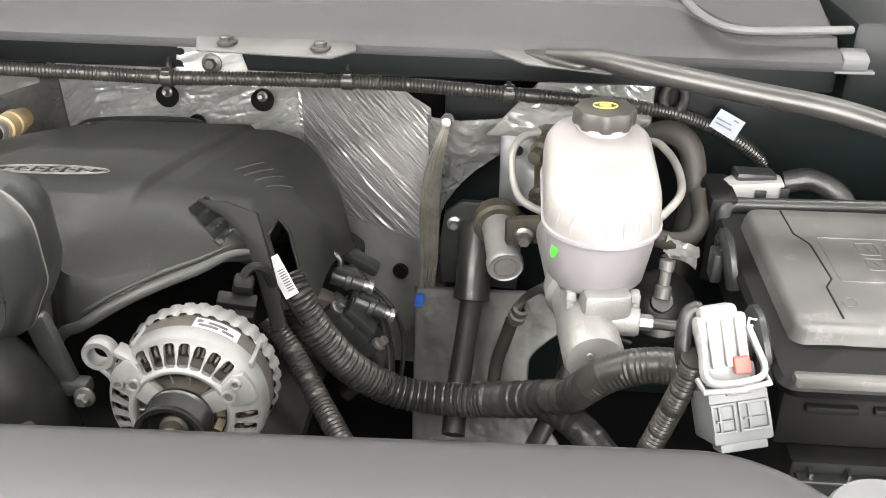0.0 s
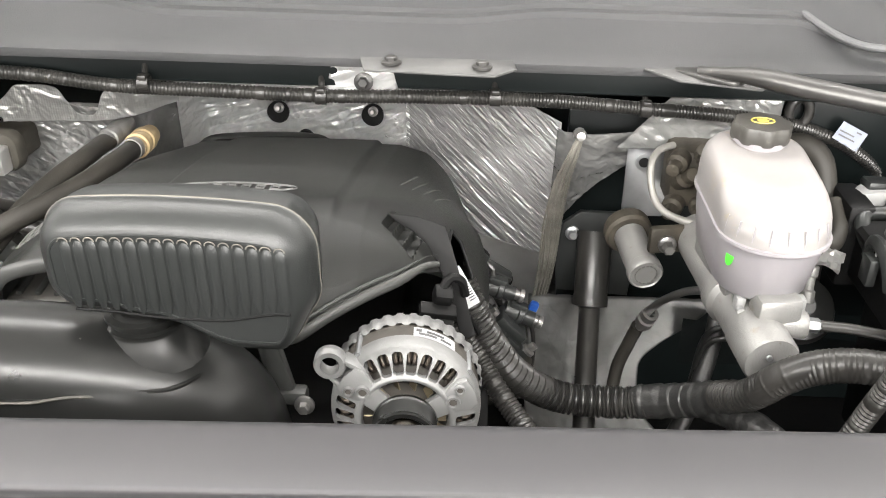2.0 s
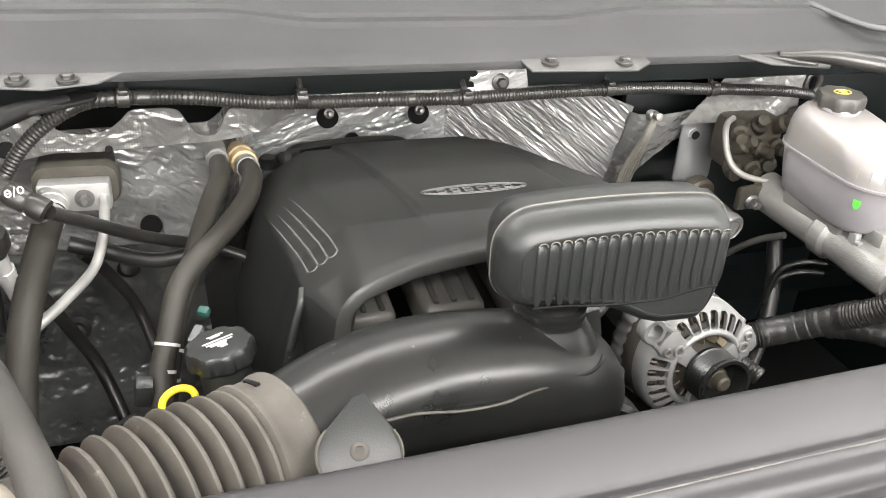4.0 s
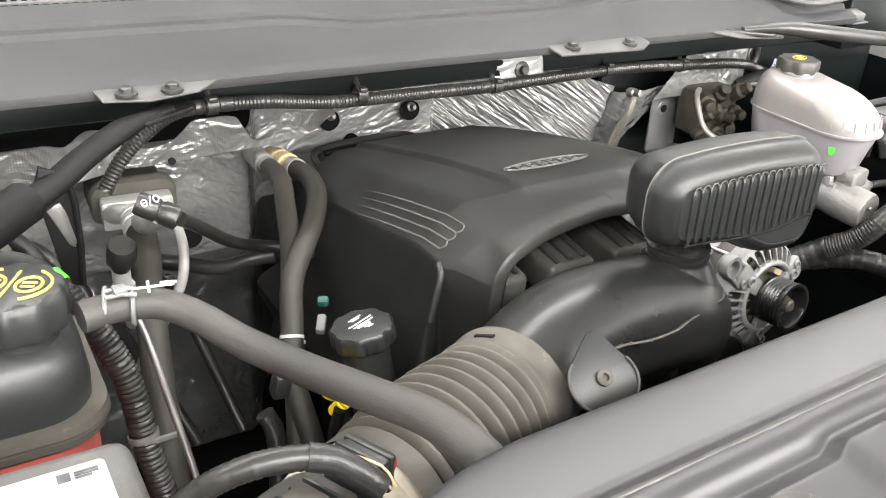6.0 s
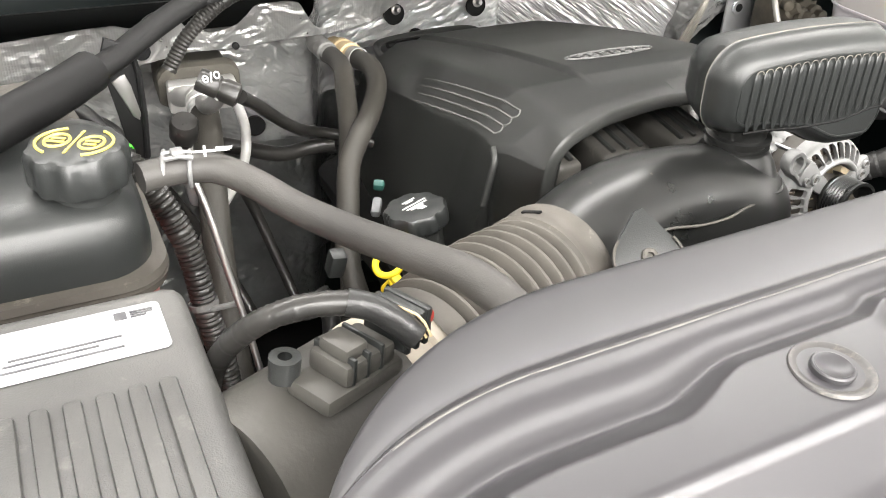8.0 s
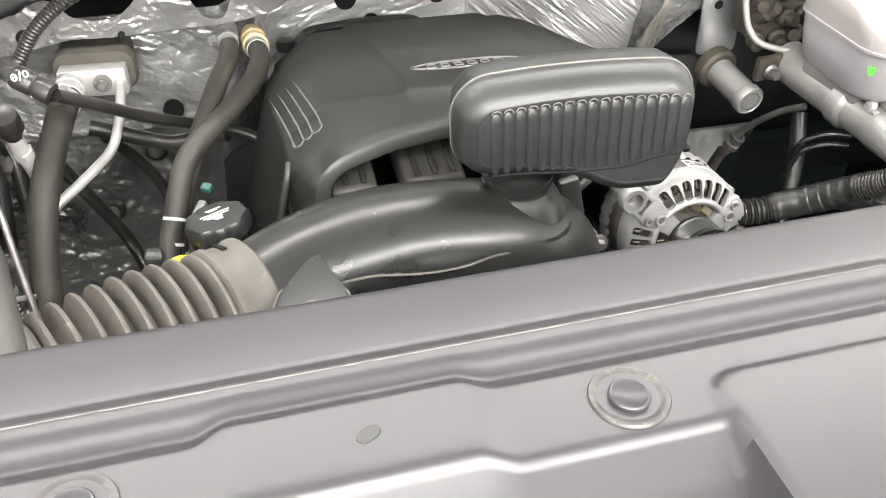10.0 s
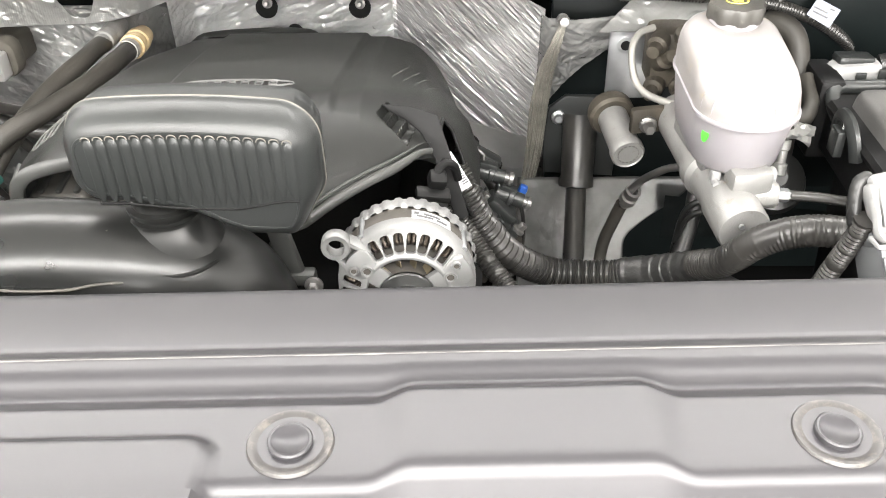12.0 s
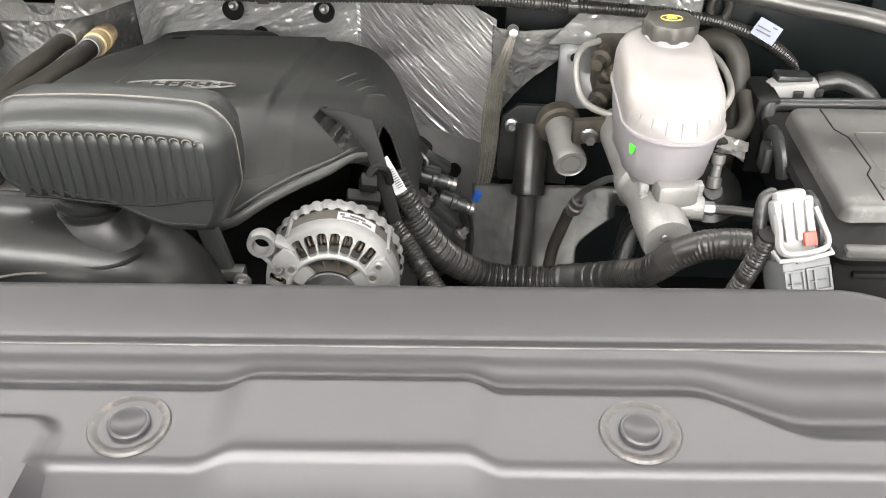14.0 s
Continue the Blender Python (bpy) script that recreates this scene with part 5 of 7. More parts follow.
for deg in (128, 33):
    bm = B()
    hose(bm, [AL @ pose(0, 0, 0, 0, 0, deg) @ Vector((0.0640, 0, z)) for z in (-0.052, -0.035, -0.016)], 0.0026, 10)
    part("through_bolt", bm, "zinc_steel", alt)


def curved(bm, a0, a1, r, z0, z1, n=12):
    """A strip laid on the round of the stator."""
    v = [[bm.verts.new(AL @ Vector((rr * math.cos(radians(a0 + (a1 - a0) * k / n)), rr * math.sin(radians(a0 + (a1 - a0) * k / n)), z)) ) for rr, z in ((r, z0), (r, z1), (r - 0.0008, z1), (r - 0.0008, z0))] for k in range(n + 1)]
    for p, q in zip(v, v[1:]):
        for i in range(4):
            bm.faces.new((p[i], p[(i + 1) % 4], q[(i + 1) % 4], q[i]))
    bm.faces.new(v[0]), bm.faces.new(v[-1][::-1])
    return bm


bl = part("label", curved(B(), 84, 50, 0.0650, -0.041, -0.026), "label_paper", alt, "small white bar code label")
bm = B()
curved(bm, 82, 78, 0.0654, -0.038, -0.034, 3), curved(bm, 74, 60, 0.0654, -0.037, -0.034), curved(bm, 80, 66, 0.0654, -0.032, -0.029), curved(bm, 63, 54, 0.0654, -0.032, -0.029)
part("print", bm, "dark_print", bl)
bm = B()
lathe(bm, [(0.0, -0.05), (0.060, -0.05), (0.060, -0.028), (0.044, -0.020), (0.030, -0.014), (0, -0.014)], AL, 40)
rotor = part("rotor", bm, "dirty_plastic", alt, "dark rotor inside the housing")
for c in SLOTS:
    for s in (-2.6, 2.6):
        bm = B()
        hose(bm, [AL @ pose(0, 0, 0, 0, 0, c + s) @ Vector(p) for p in ((0.0445, 0, -0.016), (0.047, 0, -0.0115), (0.0500, 0, -0.0100), (0.0535, 0, -0.0120), (0.0560, 0, -0.017))], 0.0017, 6, 0.003)
        part("winding", bm, "copper_wire", rotor, "copper winding loop")
for k in range(14):
    a = 360 / 14 * k
    bm = B()
    rbox(bm, (0, 0, 0), (0.007, 0.0012, 0.010), 0, AL @ pose(0, 0, 0, 0, 0, a) @ Matrix.Translation((0.031, 0, -0.004)) @ pose(0, 0, 0, 30, 0, 0))
    part("fan_blade", bm, "brass", rotor, "dusty fan blade")
bm = B()
lathe(bm, [(0.012, 0.004), (0.0255, 0.004), (0.0270, 0.006), (0.0270, 0.009)] + [p for k in range(6) for p in ((0.0252, 0.0105 + 0.0036 * k), (0.0268, 0.0122 + 0.0036 * k))] + [(0.0275, 0.033), (0.0275, 0.036), (0.0240, 0.036), (0.0225, 0.034), (0.0215, 0.018), (0.011, 0.016)], AL, 44)
pul = part("pulley", bm, "glossy_plastic", alt, "black grooved pulley")
bm = B()
lathe(bm, [(0.0115, 0.014), (0.0115, 0.022), (0.009, 0.024), (0.0075, 0.032), (0.005, 0.034), (0, 0.034)], AL, 20)
part("nut", bm, "rusty_steel", pul, "rusty shaft nut")
# regulator plug behind the alternator
bm = B()
rbox(bm, (-0.228, 0.622, 0.945), (0.026, 0.024, 0.036), 0.004, pose(0, 0, 0, 20, 12, 10))
rbox(bm, (-0.226, 0.616, 0.966), (0.034, 0.014, 0.008), 0.002, pose(0, 0, 0, 20, 12, 10))
rbox(bm, (-0.222, 0.626, 0.976), (0.018, 0.018, 0.016), 0.004, pose(0, 0, 0, 20, 12, 10))
hose(bm, [(-0.222, 0.628, 0.982), (-0.216, 0.634, 0.990), (-0.206, 0.640, 0.984), (-0.202, 0.645, 0.966)], 0.0045, 8)
part("regulator_plug", bm, "tray_plastic", alt, "black regulator plug")
# idler pulley and bracket beside it
bm = B()
lathe(bm, [(0.0, 0.0), (0.055, 0.0), (0.06, 0.003), (0.06, 0.022), (0.055, 0.026), (0.04, 0.022), (0.015, 0.022), (0.012, 0.028), (0, 0.028)], pose(-0.392, 0.490, 0.885, 90, 0, 0), 40)
piece("idler_pulley", bm, "glossy_plastic", "black belt pulley below the intake duct", "pulley", (-0.392, 0.49, 0.82))

# ---------- brake reservoir and master cylinder ----------
mc = thing("brake_master_cylinder", "grey cast aluminium brake master cylinder", "brake cylinder", (0.08, 0.72, 0.87))
bm = B()
P0, P1 = Vector((0.060, 0.86, 0.925)), Vector((0.087, 0.627, 0.911))
lathe(bm, [(0, 0), (0.027, 0), (0.027, 0.11), (0.031, 0.114), (0.031, 0.132), (0.026, 0.138), (0.026, 0.175), (0.0275, 0.180), (0.0275, 0.228), (0.0255, 0.232), (0, 0.232)], aim(P0, P1), 36)
rbox(bm, (0.072, 0.76, 0.945), (0.045, 0.10, 0.03), 0.006, pose(0, 0, 0, 0, 0, 7))
rbox(bm, (0.096, 0.675, 0.945), (0.044, 0.030, 0.028), 0.006, pose(0, 0, 0, 0, 0, 7))
lathe(bm, [(0, 0), (0.014, 0), (0.014, 0.030), (0.012, 0.033), (0, 0.033)], aim((0.095, 0.675, 0.927), (0.2, 0.665, 0.927)), 20)
part("body", bm, "dull_aluminium", mc)
bm = B()
lathe(bm, [(0, 0), (0.0075, 0), (0.0075, 0.010), (0.0055, 0.013), (0, 0.013)], aim((0.128, 0.672, 0.927), (0.2, 0.665, 0.927)), 6)
part("fitting", bm, "zinc_steel", mc)
bm = B()
hose(bm, [(0.138, 0.671, 0.927), (0.17, 0.668, 0.926), (0.21, 0.665, 0.92)], 0.0055, 10)
part("pipe", bm, "conduit", mc, "dark brake pipe")
# black disc on the end face, shade of a port without a bore
bm = B()
F = aim(P1, P1 + (P1 - P0)) @ Matrix.Translation((0, 0, 0.0))
lathe(bm, [(0, 0.0004), (0.0040, 0.0004), (0.0040, 0.0007), (0, 0.0008)], F @ Matrix.Translation((-0.002, -0.011, 0)), 12)
part("port", bm, "deep_black", mc, "black disc in place of a shaded port")
bm = B()
lathe(bm, [(0, 0.0004), (0.0030, 0.0004), (0.0028, 0.003), (0, 0.0034)], F @ Matrix.Translation((-0.006, 0.009, 0)), 12)
part("ball", bm, "zinc_steel", mc)
bm = B()
letters(bm, "88516", 0.0075, F @ pose(0.014, 0.002, 0.0005, 0, 0, 100))
part("stamp", bm, "bare_steel", mc, "stamped number")
# flange bracket with its nut
bm = B()
rbox(bm, (0.026, 0.845, 0.925), (0.05, 0.012, 0.034), 0.005, pose(0, 0, 0, 0, 0, 10))
part("flange", bm, "rusty_steel", mc, "rust-tinted mounting flange")
bm = B()
bolt(bm, aim((0.022, 0.838, 0.922), (0.03, 0.5, 0.93)), 0.007, 0.016, 1.5)
part("bolt", bm, "bare_steel", mc)

res = thing("brake_fluid_reservoir", "translucent white brake fluid reservoir with a dark cap, slightly stained", "fluid reservoir", (0.095, 0.76, 0.92))


def res_ring(z, w, y0, y1, lift=0.0):
    """One level of the tank: width, front and back."""
    pts = rounded(w, y1 - y0, w * 0.495, 14)
    return [Vector((0.0885 + x, (y0 + y1) / 2 + y, z + lift * ((y0 + y1) / 2 + y - 0.76))) for x, y in pts]


Z = 1.0135
bm = B()
ring_loft(bm, [res_ring(0.944, 0.062, 0.690, 0.822), res_ring(0.946, 0.078, 0.681, 0.832), res_ring(0.953, 0.090, 0.674, 0.841), res_ring(0.985, 0.098, 0.665, 0.848), res_ring(Z - 0.001, 0.102, 0.656, 0.852)])
part("lower_half", bm, "tank_white", res, angle=60)
bm = B()
ring_loft(bm, [res_ring(Z - 0.003, 0.102, 0.656, 0.852), res_ring(Z - 0.0025, 0.108, 0.6515, 0.8555), res_ring(Z + 0.0005, 0.108, 0.6515, 0.8555), res_ring(Z + 0.001, 0.102, 0.656, 0.852)])
part("seam", bm, "tank_white", res)
bm = B()
ring_loft(bm, [res_ring(Z, 0.1040, 0.6545, 0.853), res_ring(1.024, 0.1045, 0.6560, 0.853, 0.02), res_ring(1.035, 0.1045, 0.6600, 0.851, 0.05), res_ring(1.043, 0.1035, 0.6660, 0.848, 0.08), res_ring(1.0495, 0.1005, 0.6745, 0.844, 0.10), res_ring(1.0545, 0.0955, 0.6850, 0.839, 0.11), res_ring(1.0575, 0.087, 0.6980, 0.833, 0.11), res_ring(1.0585, 0.068, 0.716, 0.824, 0.11)])
part("upper_half", bm, "tank_top", res, "stained upper half of the tank, toned down against strong light", angle=60)
for k in range(9):
    t = radians(-70 + 17.5 * k)
    bm = B()
    sweep(bm, [Vector((0.0885 + r * math.sin(t), 0.7075 - r * math.cos(t), z)) for r, z in ((0.0516, 1.0150), (0.0513, 1.024), (0.0492, 1.034))], 0.0009, 6)
    part("rib", bm, "tank_white", res)
bm = B()
lathe(bm, [(0.026, -0.015), (0.026, 0.004), (0.0285, 0.005), (0.0285, 0.008), (0, 0.008)], Matrix.Translation((0.093, 0.805, 1.060)), 32)
part("neck", bm, "tank_white", res)
bm = B()
lathe(bm, [(0, 0.006), (0.0280, 0.006), (0.0294, 0.009), (0.0294, 0.020), (0.0276, 0.0235), (0.0, 0.0245)], Matrix.Translation((0.093, 0.805, 1.060)), 72, wave=lambda a, r: 1 + (0.045 * math.cos(8 * a) if r > 0.0275 else 0))
rc = part("cap", bm, "cap_plastic", res, "dark scalloped cap with a yellow mark")
bm = B()
T = Matrix.Translation((0.093, 0.805, 1.0848))
ring = [T @ Vector((0.0115 * math.cos(t), 0.0080 * math.sin(t), 0)) for t in (2 * math.pi * k / 32 for k in range(33))]
sweep(bm, ring, 0.0008, 6, caps=False)
bars(bm, T, [(0, 0.003, 0.010), (0, 0.0, 0.012), (0, -0.003, 0.010)], 0.0011)
part("print", bm, "yellow_print", rc, "yellow symbol")
bm = B()
prism(bm, [(0.0045 * math.cos(t), 0.0092 * math.sin(t)) for t in (2 * math.pi * k / 20 for k in range(20))], 0.0007, look((0.0472, 0.6845, 0.9930), (0.010, 0.660, 0.998)) @ pose(0, 0, 0, 0, 180, 0))
part("mark", bm, "green_paint", res, "bright green paint mark")
bm = B()
prism(bm, rounded(0.030, 0.012, 0.001), 0.0007, pose(0.0465, 0.785, 0.985, 90, 0, -93))
sl = part("label", bm, "label_paper", res, "small white label")
bm = B()
bars(bm, pose(0.0455, 0.785, 0.985, 90, 0, -93), [(-0.003, 0.002, 0.018), (0.002, -0.002, 0.02)], 0.0016)
part("print", bm, "dark_print", sl)
for x in (0.066, 0.124):
    bm = B()
    rbox(bm, (x, 0.690, 0.937), (0.010, 0.014, 0.022), 0.003)
    lathe(bm, [(0, 0), (0.004, 0), (0.004, 0.012), (0, 0.012)], aim((x, 0.688, 0.936), (x - 0.01, 0.5, 0.94)), 10)
    part("lug", bm, "white_plastic", res)

# ---------- pressure unit behind the cylinder ----------
abs_unit = thing("brake_pressure_unit", "dirty cast brake pressure unit with a steel motor and pipes", "brake unit", (0.03, 0.93, 0.86))
bm = B()
random.seed(4)
rbox(bm, (0.075, 0.945, 0.965), (0.085, 0.055, 0.075), 0.010)
vb = part("valve_block", bm, "rusty_steel", abs_unit, "dirty brown valve block")
for k in range(9):
    bm = B()
    x, z = 0.045 + 0.03 * (k % 3), 0.935 + 0.028 * (k // 3)
    lathe(bm, [(0.0, 0), (0.013, 0), (0.013, 0.018), (0.009, 0.022), (0.008, 0.034), (0, 0.036)], aim((x, 0.925, z), (x + random.uniform(-0.3, 0.2), 0.5, z + random.uniform(-0.1, 0.4))), 14)
    part("valve", bm, "rusty_steel", vb)
bm = B()
prism(bm, rounded(0.062, 0.10, 0.010), 0.004, pose(0.022, 0.985, 0.935, 90, 0, 0), 0.0012)
lathe(bm, [(0.004, 0), (0.010, 0.001), (0.011, 0.004), (0.004, 0.005)], pose(0.012, 0.981, 0.962, 90, 0, 0), 20)
plate = part("bracket", bm, "zinc_steel", abs_unit, "zinc plated mounting plate")
# black disc fills the ring where the opening would be dark
bm = B()
lathe(bm, [(0.0, 0.001), (0.0065, 0.001), (0.0065, 0.0056), (0, 0.0056)], pose(0.012, 0.981, 0.962, 90, 0, 0), 16)
part("hole", bm, "deep_black", plate)
bm = B()
Mo, Mf = Vector((-0.010, 0.930, 0.896)), Vector((0.004, 0.836, 0.879))
lathe(bm, [(0.0, 0), (0.0192, 0), (0.0192, 0.080), (0.0208, 0.082), (0.0208, 0.092), (0.019, 0.0945), (0.0175, 0.093), (0.0, 0.093)], aim(Mo, Mf), 34)
motor = part("motor", bm, "dull_aluminium", abs_unit, "brushed steel pump motor")
bm = B()
lathe(bm, [(0.019, 0), (0.028, 0), (0.0292, 0.004), (0.0292, 0.016), (0.026, 0.020), (0.019, 0.020)], aim(Mo, Mf), 30)
part("clamp", bm, "rusty_steel", motor, "dirty rubber-lined clamp ring")
bm = B()
for k in range(16):
    rbox(bm, (0, 0, 0), (0.0012, 0.0034, 0.0008), 0, aim(Mo, Mf) @ pose(0, 0, 0.0935, 0, 0, 22.5 * k) @ Matrix.Translation((0.0128, 0, 0)))
part("print", bm, "bare_steel", motor, "ring of stamped characters")
bm = B()
hose(bm, [(0.035, 0.93, 1.005), (0.016, 0.915, 1.004), (0.006, 0.900, 0.992), (0.008, 0.885, 0.965), (0.018, 0.868, 0.950), (0.04, 0.852, 0.945), (0.065, 0.84, 0.945)], 0.0044, 12, 0.004)
part("pipe", bm, "coated_pipe", abs_unit, "pale coated brake pipe")
bm = B()
hose(bm, [(0.142, 0.78, 0.968), (0.164, 0.80, 0.977), (0.183, 0.84, 0.982), (0.180, 0.89, 0.994), (0.158, 0.93, 1.002), (0.13, 0.95, 0.985)], 0.0044, 12, 0.004)
part("pipe", bm, "coated_pipe", abs_unit, "pale coated brake pipe")
bm = B()
hose(bm, [(0.060, 0.80, 0.885), (0.048, 0.835, 0.86), (0.028, 0.865, 0.825), (0.018, 0.888, 0.79)], 0.0048, 12, 0.004)
lathe(bm, [(0.006, 0), (0.0105, 0), (0.0105, 0.008), (0.008, 0.009), (0.008, 0.013), (0.0112, 0.014), (0.0112, 0.024), (0.007, 0.025), (0.007, 0.034)], aim((0.024, 0.878, 0.802), (0.010, 0.905, 0.745)), 18)
part("pipe", bm, "bare_steel", abs_unit, "steel brake line with a crimped fitting")
bm = B()
hose(bm, [(0.014, 0.895, 0.772), (0.006, 0.905, 0.735), (-0.004, 0.91, 0.69), (-0.01, 0.90, 0.62)], 0.0085, 12)
part("hose", bm, "rubber", abs_unit, "black flexible brake hose")

# ---------- steering column boot ----------
sb = thing("steering_boot", "black rubber steering shaft boot on a bolted plate", "steering boot", (-0.043, 0.99, 0.72))
bm = B()
prism(bm, [(-0.045, -0.075), (0.055, -0.082), (0.062, 0.03), (0.045, 0.046), (-0.02, 0.048), (-0.042, 0.03), (-0.05, -0.02)], 0.010, pose(-0.037, 1.022, 0.825, 90, 0, 0), 0.003)
part("plate", bm, "box_plastic", sb)
bm = B()
Bt, Bb = Vector((-0.035, 1.01, 0.845)), Vector((-0.040, 0.962, 0.752))
lathe(bm, [(0.0, 0), (0.026, 0.0), (0.0235, 0.02), (0.0225, 0.085), (0.0240, 0.088), (0.0240, 0.100), (0.018, 0.102), (0.0, 0.102)], aim(Bt, Bb), 28)
part("boot", bm, "conduit", sb)
bm = B()
hose(bm, [Bb, (-0.044, 0.92, 0.722), (-0.049, 0.868, 0.688), (-0.052, 0.82, 0.65)], 0.0145, 16)
part("shaft", bm, "conduit", sb, "dark steering shaft")
bm = B()
lathe(bm, [(0.0, 0), (0.017, 0), (0.017, 0.03), (0, 0.03)], aim((-0.049, 0.868, 0.688), (-0.052, 0.82, 0.65)), 18)
part("joint", bm, "dull_aluminium", sb)
bm = B()
bolt(bm, aim((-0.066, 1.010, 0.842), (-0.066, 0, 0.95)), 0.0065, 0.010, 1.5)
part("bolt", bm, "zinc_steel", sb)

# ---------- braided ground strap ----------
strap = thing("ground_strap", "braided metal ground strap hanging from a stud", "ground strap", (-0.09, 0.97, 0.7))
random.seed(5)
for k in range(-5, 6):
    w = 0.0019 * k
    bm = B()
    strand = [(-0.072 + w * 0.35, 0.958, 1.000), (-0.080 + w * 0.6, 0.957, 0.975), (-0.090 + w, 0.968, 0.93), (-0.096 + w * 1.1, 0.983, 0.87), (-0.099 + w * 1.1, 1.000, 0.80), (-0.104 + w, 1.013, 0.745), (-0.112 + w * 0.7, 1.020, 0.705)]
    strand = [(x + random.uniform(-0.0008, 0.0008), y + random.uniform(-0.002, 0.002), z) for x, y, z in strand]
    sweep(bm, spline(strand, 0.003), lambda share, run: 0.0015 + 0.0003 * math.sin(run * 900 + 2 * k), 8)
    part("strand", bm, "braid", strap)
bm = B()
lathe(bm, [(0, 0), (0.008, 0), (0.008, 0.012), (0.0055, 0.014), (0.0055, 0.026), (0, 0.027)], aim((-0.072, 0.972, 1.000), (-0.072, 0.72, 1.06)), 14)
part("stud", bm, "bare_steel", strap)
bm = B()
rbox(bm, (-0.113, 0.999, 0.728), (0.013, 0.012, 0.018), 0.004, pose(0, 0, 0, 0, 20, 0))
part("plug", bm, "blue_plastic", strap, "bright blue plug")

# ---------- fuse box ----------
fb = thing("fuse_box", "dusty black fuse box with a ribbed-edge lid", "fuse box", (0.36, 0.67, 0.72))
bm = B()
rbox(bm, (0.372, 0.690, 0.925), (0.296, 0.276, 0.060), 0.004)
rbox(bm, (0.37, 0.675, 0.80), (0.262, 0.262, 0.17), 0.008, None, 2, 0.95)
tray = part("tray", bm, "tray_plastic", fb)
for x in (0.255, 0.285, 0.318, 0.345, 0.372, 0.40, 0.44):
    bm = B()
    rbox(bm, (x, 0.541, 0.81), (0.004, 0.010, 0.14), 0.001)
    part("rib", bm, "box_plastic", tray)
for z, x, w in ((0.872, 0.36, 0.23), (0.845, 0.33, 0.10), (0.80, 0.37, 0.06)):
    bm = B()
    rbox(bm, (x, 0.540, z), (w, 0.012, 0.004), 0.001)
    part("ledge", bm, "box_plastic", tray)
bm = B()
ring = []
for g, z in ((-0.002, 0.953), (0.0, 0.960), (-0.004, 0.9655), (-0.010, 0.9665), (-0.050, 0.9690), (-0.060, 0.9600)):
    ring.append([Vector((0.372 + x, 0.683 + y, z)) for x, y in rounded(0.312 + 2 * g, 0.290 + 2 * g, 0.014, 5)])
ring_loft(bm, ring, (True, False))
part("rim", bm, "tray_plastic", fb, "black ledge round the lid")
bm = B()
rbox(bm, (0.376, 0.5455, 0.9640), (0.300, 0.012, 0.014), 0.004)
part("skirt", bm, "fuse_plastic", fb, "dusty front skirt")
bm = B()
lid = []
for g, z in ((-0.014, 0.938), (-0.015, 0.958), (-0.0185, 0.962), (-0.0205, 0.978), (-0.0225, 0.9845), (-0.0265, 0.9868), (-0.045, 0.9874)):
    lid.append([Vector((0.375 + x, 0.694 + y, z)) for x, y in rounded(0.318 + 2 * g, 0.249 + 2 * g, 0.013, 6)])
ring_loft(bm, lid)
lid = part("lid", bm, "fuse_plastic", fb, "dusty moulded lid", angle=50)
bm = B()
sweep(bm, [Vector(p) for p in ((0.270, 0.789, 0.9874), (0.271, 0.741, 0.9874), (0.281, 0.722, 0.9874), (0.283, 0.661, 0.9874), (0.275, 0.647, 0.9874), (0.275, 0.600, 0.9874))], 0.0009, 6)
part("groove", bm, "deep_black", lid, "moulded step line")
bm = B()
FL = pose(0.330, 0.697, 0.9875, 0, 0, -90)
loop = rounded(0.078, 0.080, 0.004)
sweep(bm, [FL @ Vector((x, y, 0)) for x, y in loop + [loop[0]]], 0.0007, 6)
for x, y, w, h in ((-0.022, 0.026, 0.020, 0.016), (0.004, 0.026, 0.022, 0.016), (0.028, 0.026, 0.014, 0.014), (-0.020, 0.0, 0.022, 0.018), (0.008, 0.0, 0.020, 0.018)):
    sub_loop = rounded(w, h, 0.003, 3)
    sweep(bm, [FL @ Vector((x + a, y + b, 0)) for a, b in sub_loop + [sub_loop[0]]], 0.0007, 6)
    rbox(bm, (0, 0, 0), (w * 0.5, 0.0016, 0.0012), 0, FL @ pose(x, y, 0.0003, 0, 0, 30))
ring = [Vector((0.287 + 0.006 * math.cos(t), 0.625 + 0.007 * math.sin(t), 0.9876)) for t in (2 * math.pi * k / 20 for k in range(21))]
sweep(bm, ring, 0.0007, 6, caps=False)
part("relief", bm, "fuse_plastic", lid, "raised moulded marks")
for y in (0.735, 0.600):
    bm = B()
    line = spline([(0.212, y + 0.030, 0.955), (0.210, y + 0.022, 0.975), (0.210, y, 0.980), (0.211, y - 0.020, 0.970), (0.216, y - 0.028, 0.945)], 0.003)
    sweep(bm, line, 0.0055, 8, 1.4)
    rbox(bm, (0.203, y, 0.955), (0.010, 0.022, 0.03), 0.002)
    part("latch", bm, "box_plastic", fb)
for x, w in ((0.262, 0.040), (0.322, 0.056), (0.40, 0.070)):
    bm = B()
    rbox(bm, (x, 0.5490, 0.9360), (w, 0.006, 0.006), 0.001)
    part("ledge", bm, "tray_plastic", fb)
bm = B()
prism(bm, rounded(0.040, 0.013, 0.001), 0.0007, pose(0.319, 0.5390, 0.962, 90, 0, 0))
sl = part("label", bm, "label_paper", fb, "small white code label")
bm = B()
letters(bm, "CDH", 0.010, pose(0.328, 0.5381, 0.962, 90, 0, 0))
rbox(bm, (0.307, 0.5381, 0.962), (0.009, 0.0006, 0.008), 0)
part("print", bm, "dark_print", sl)
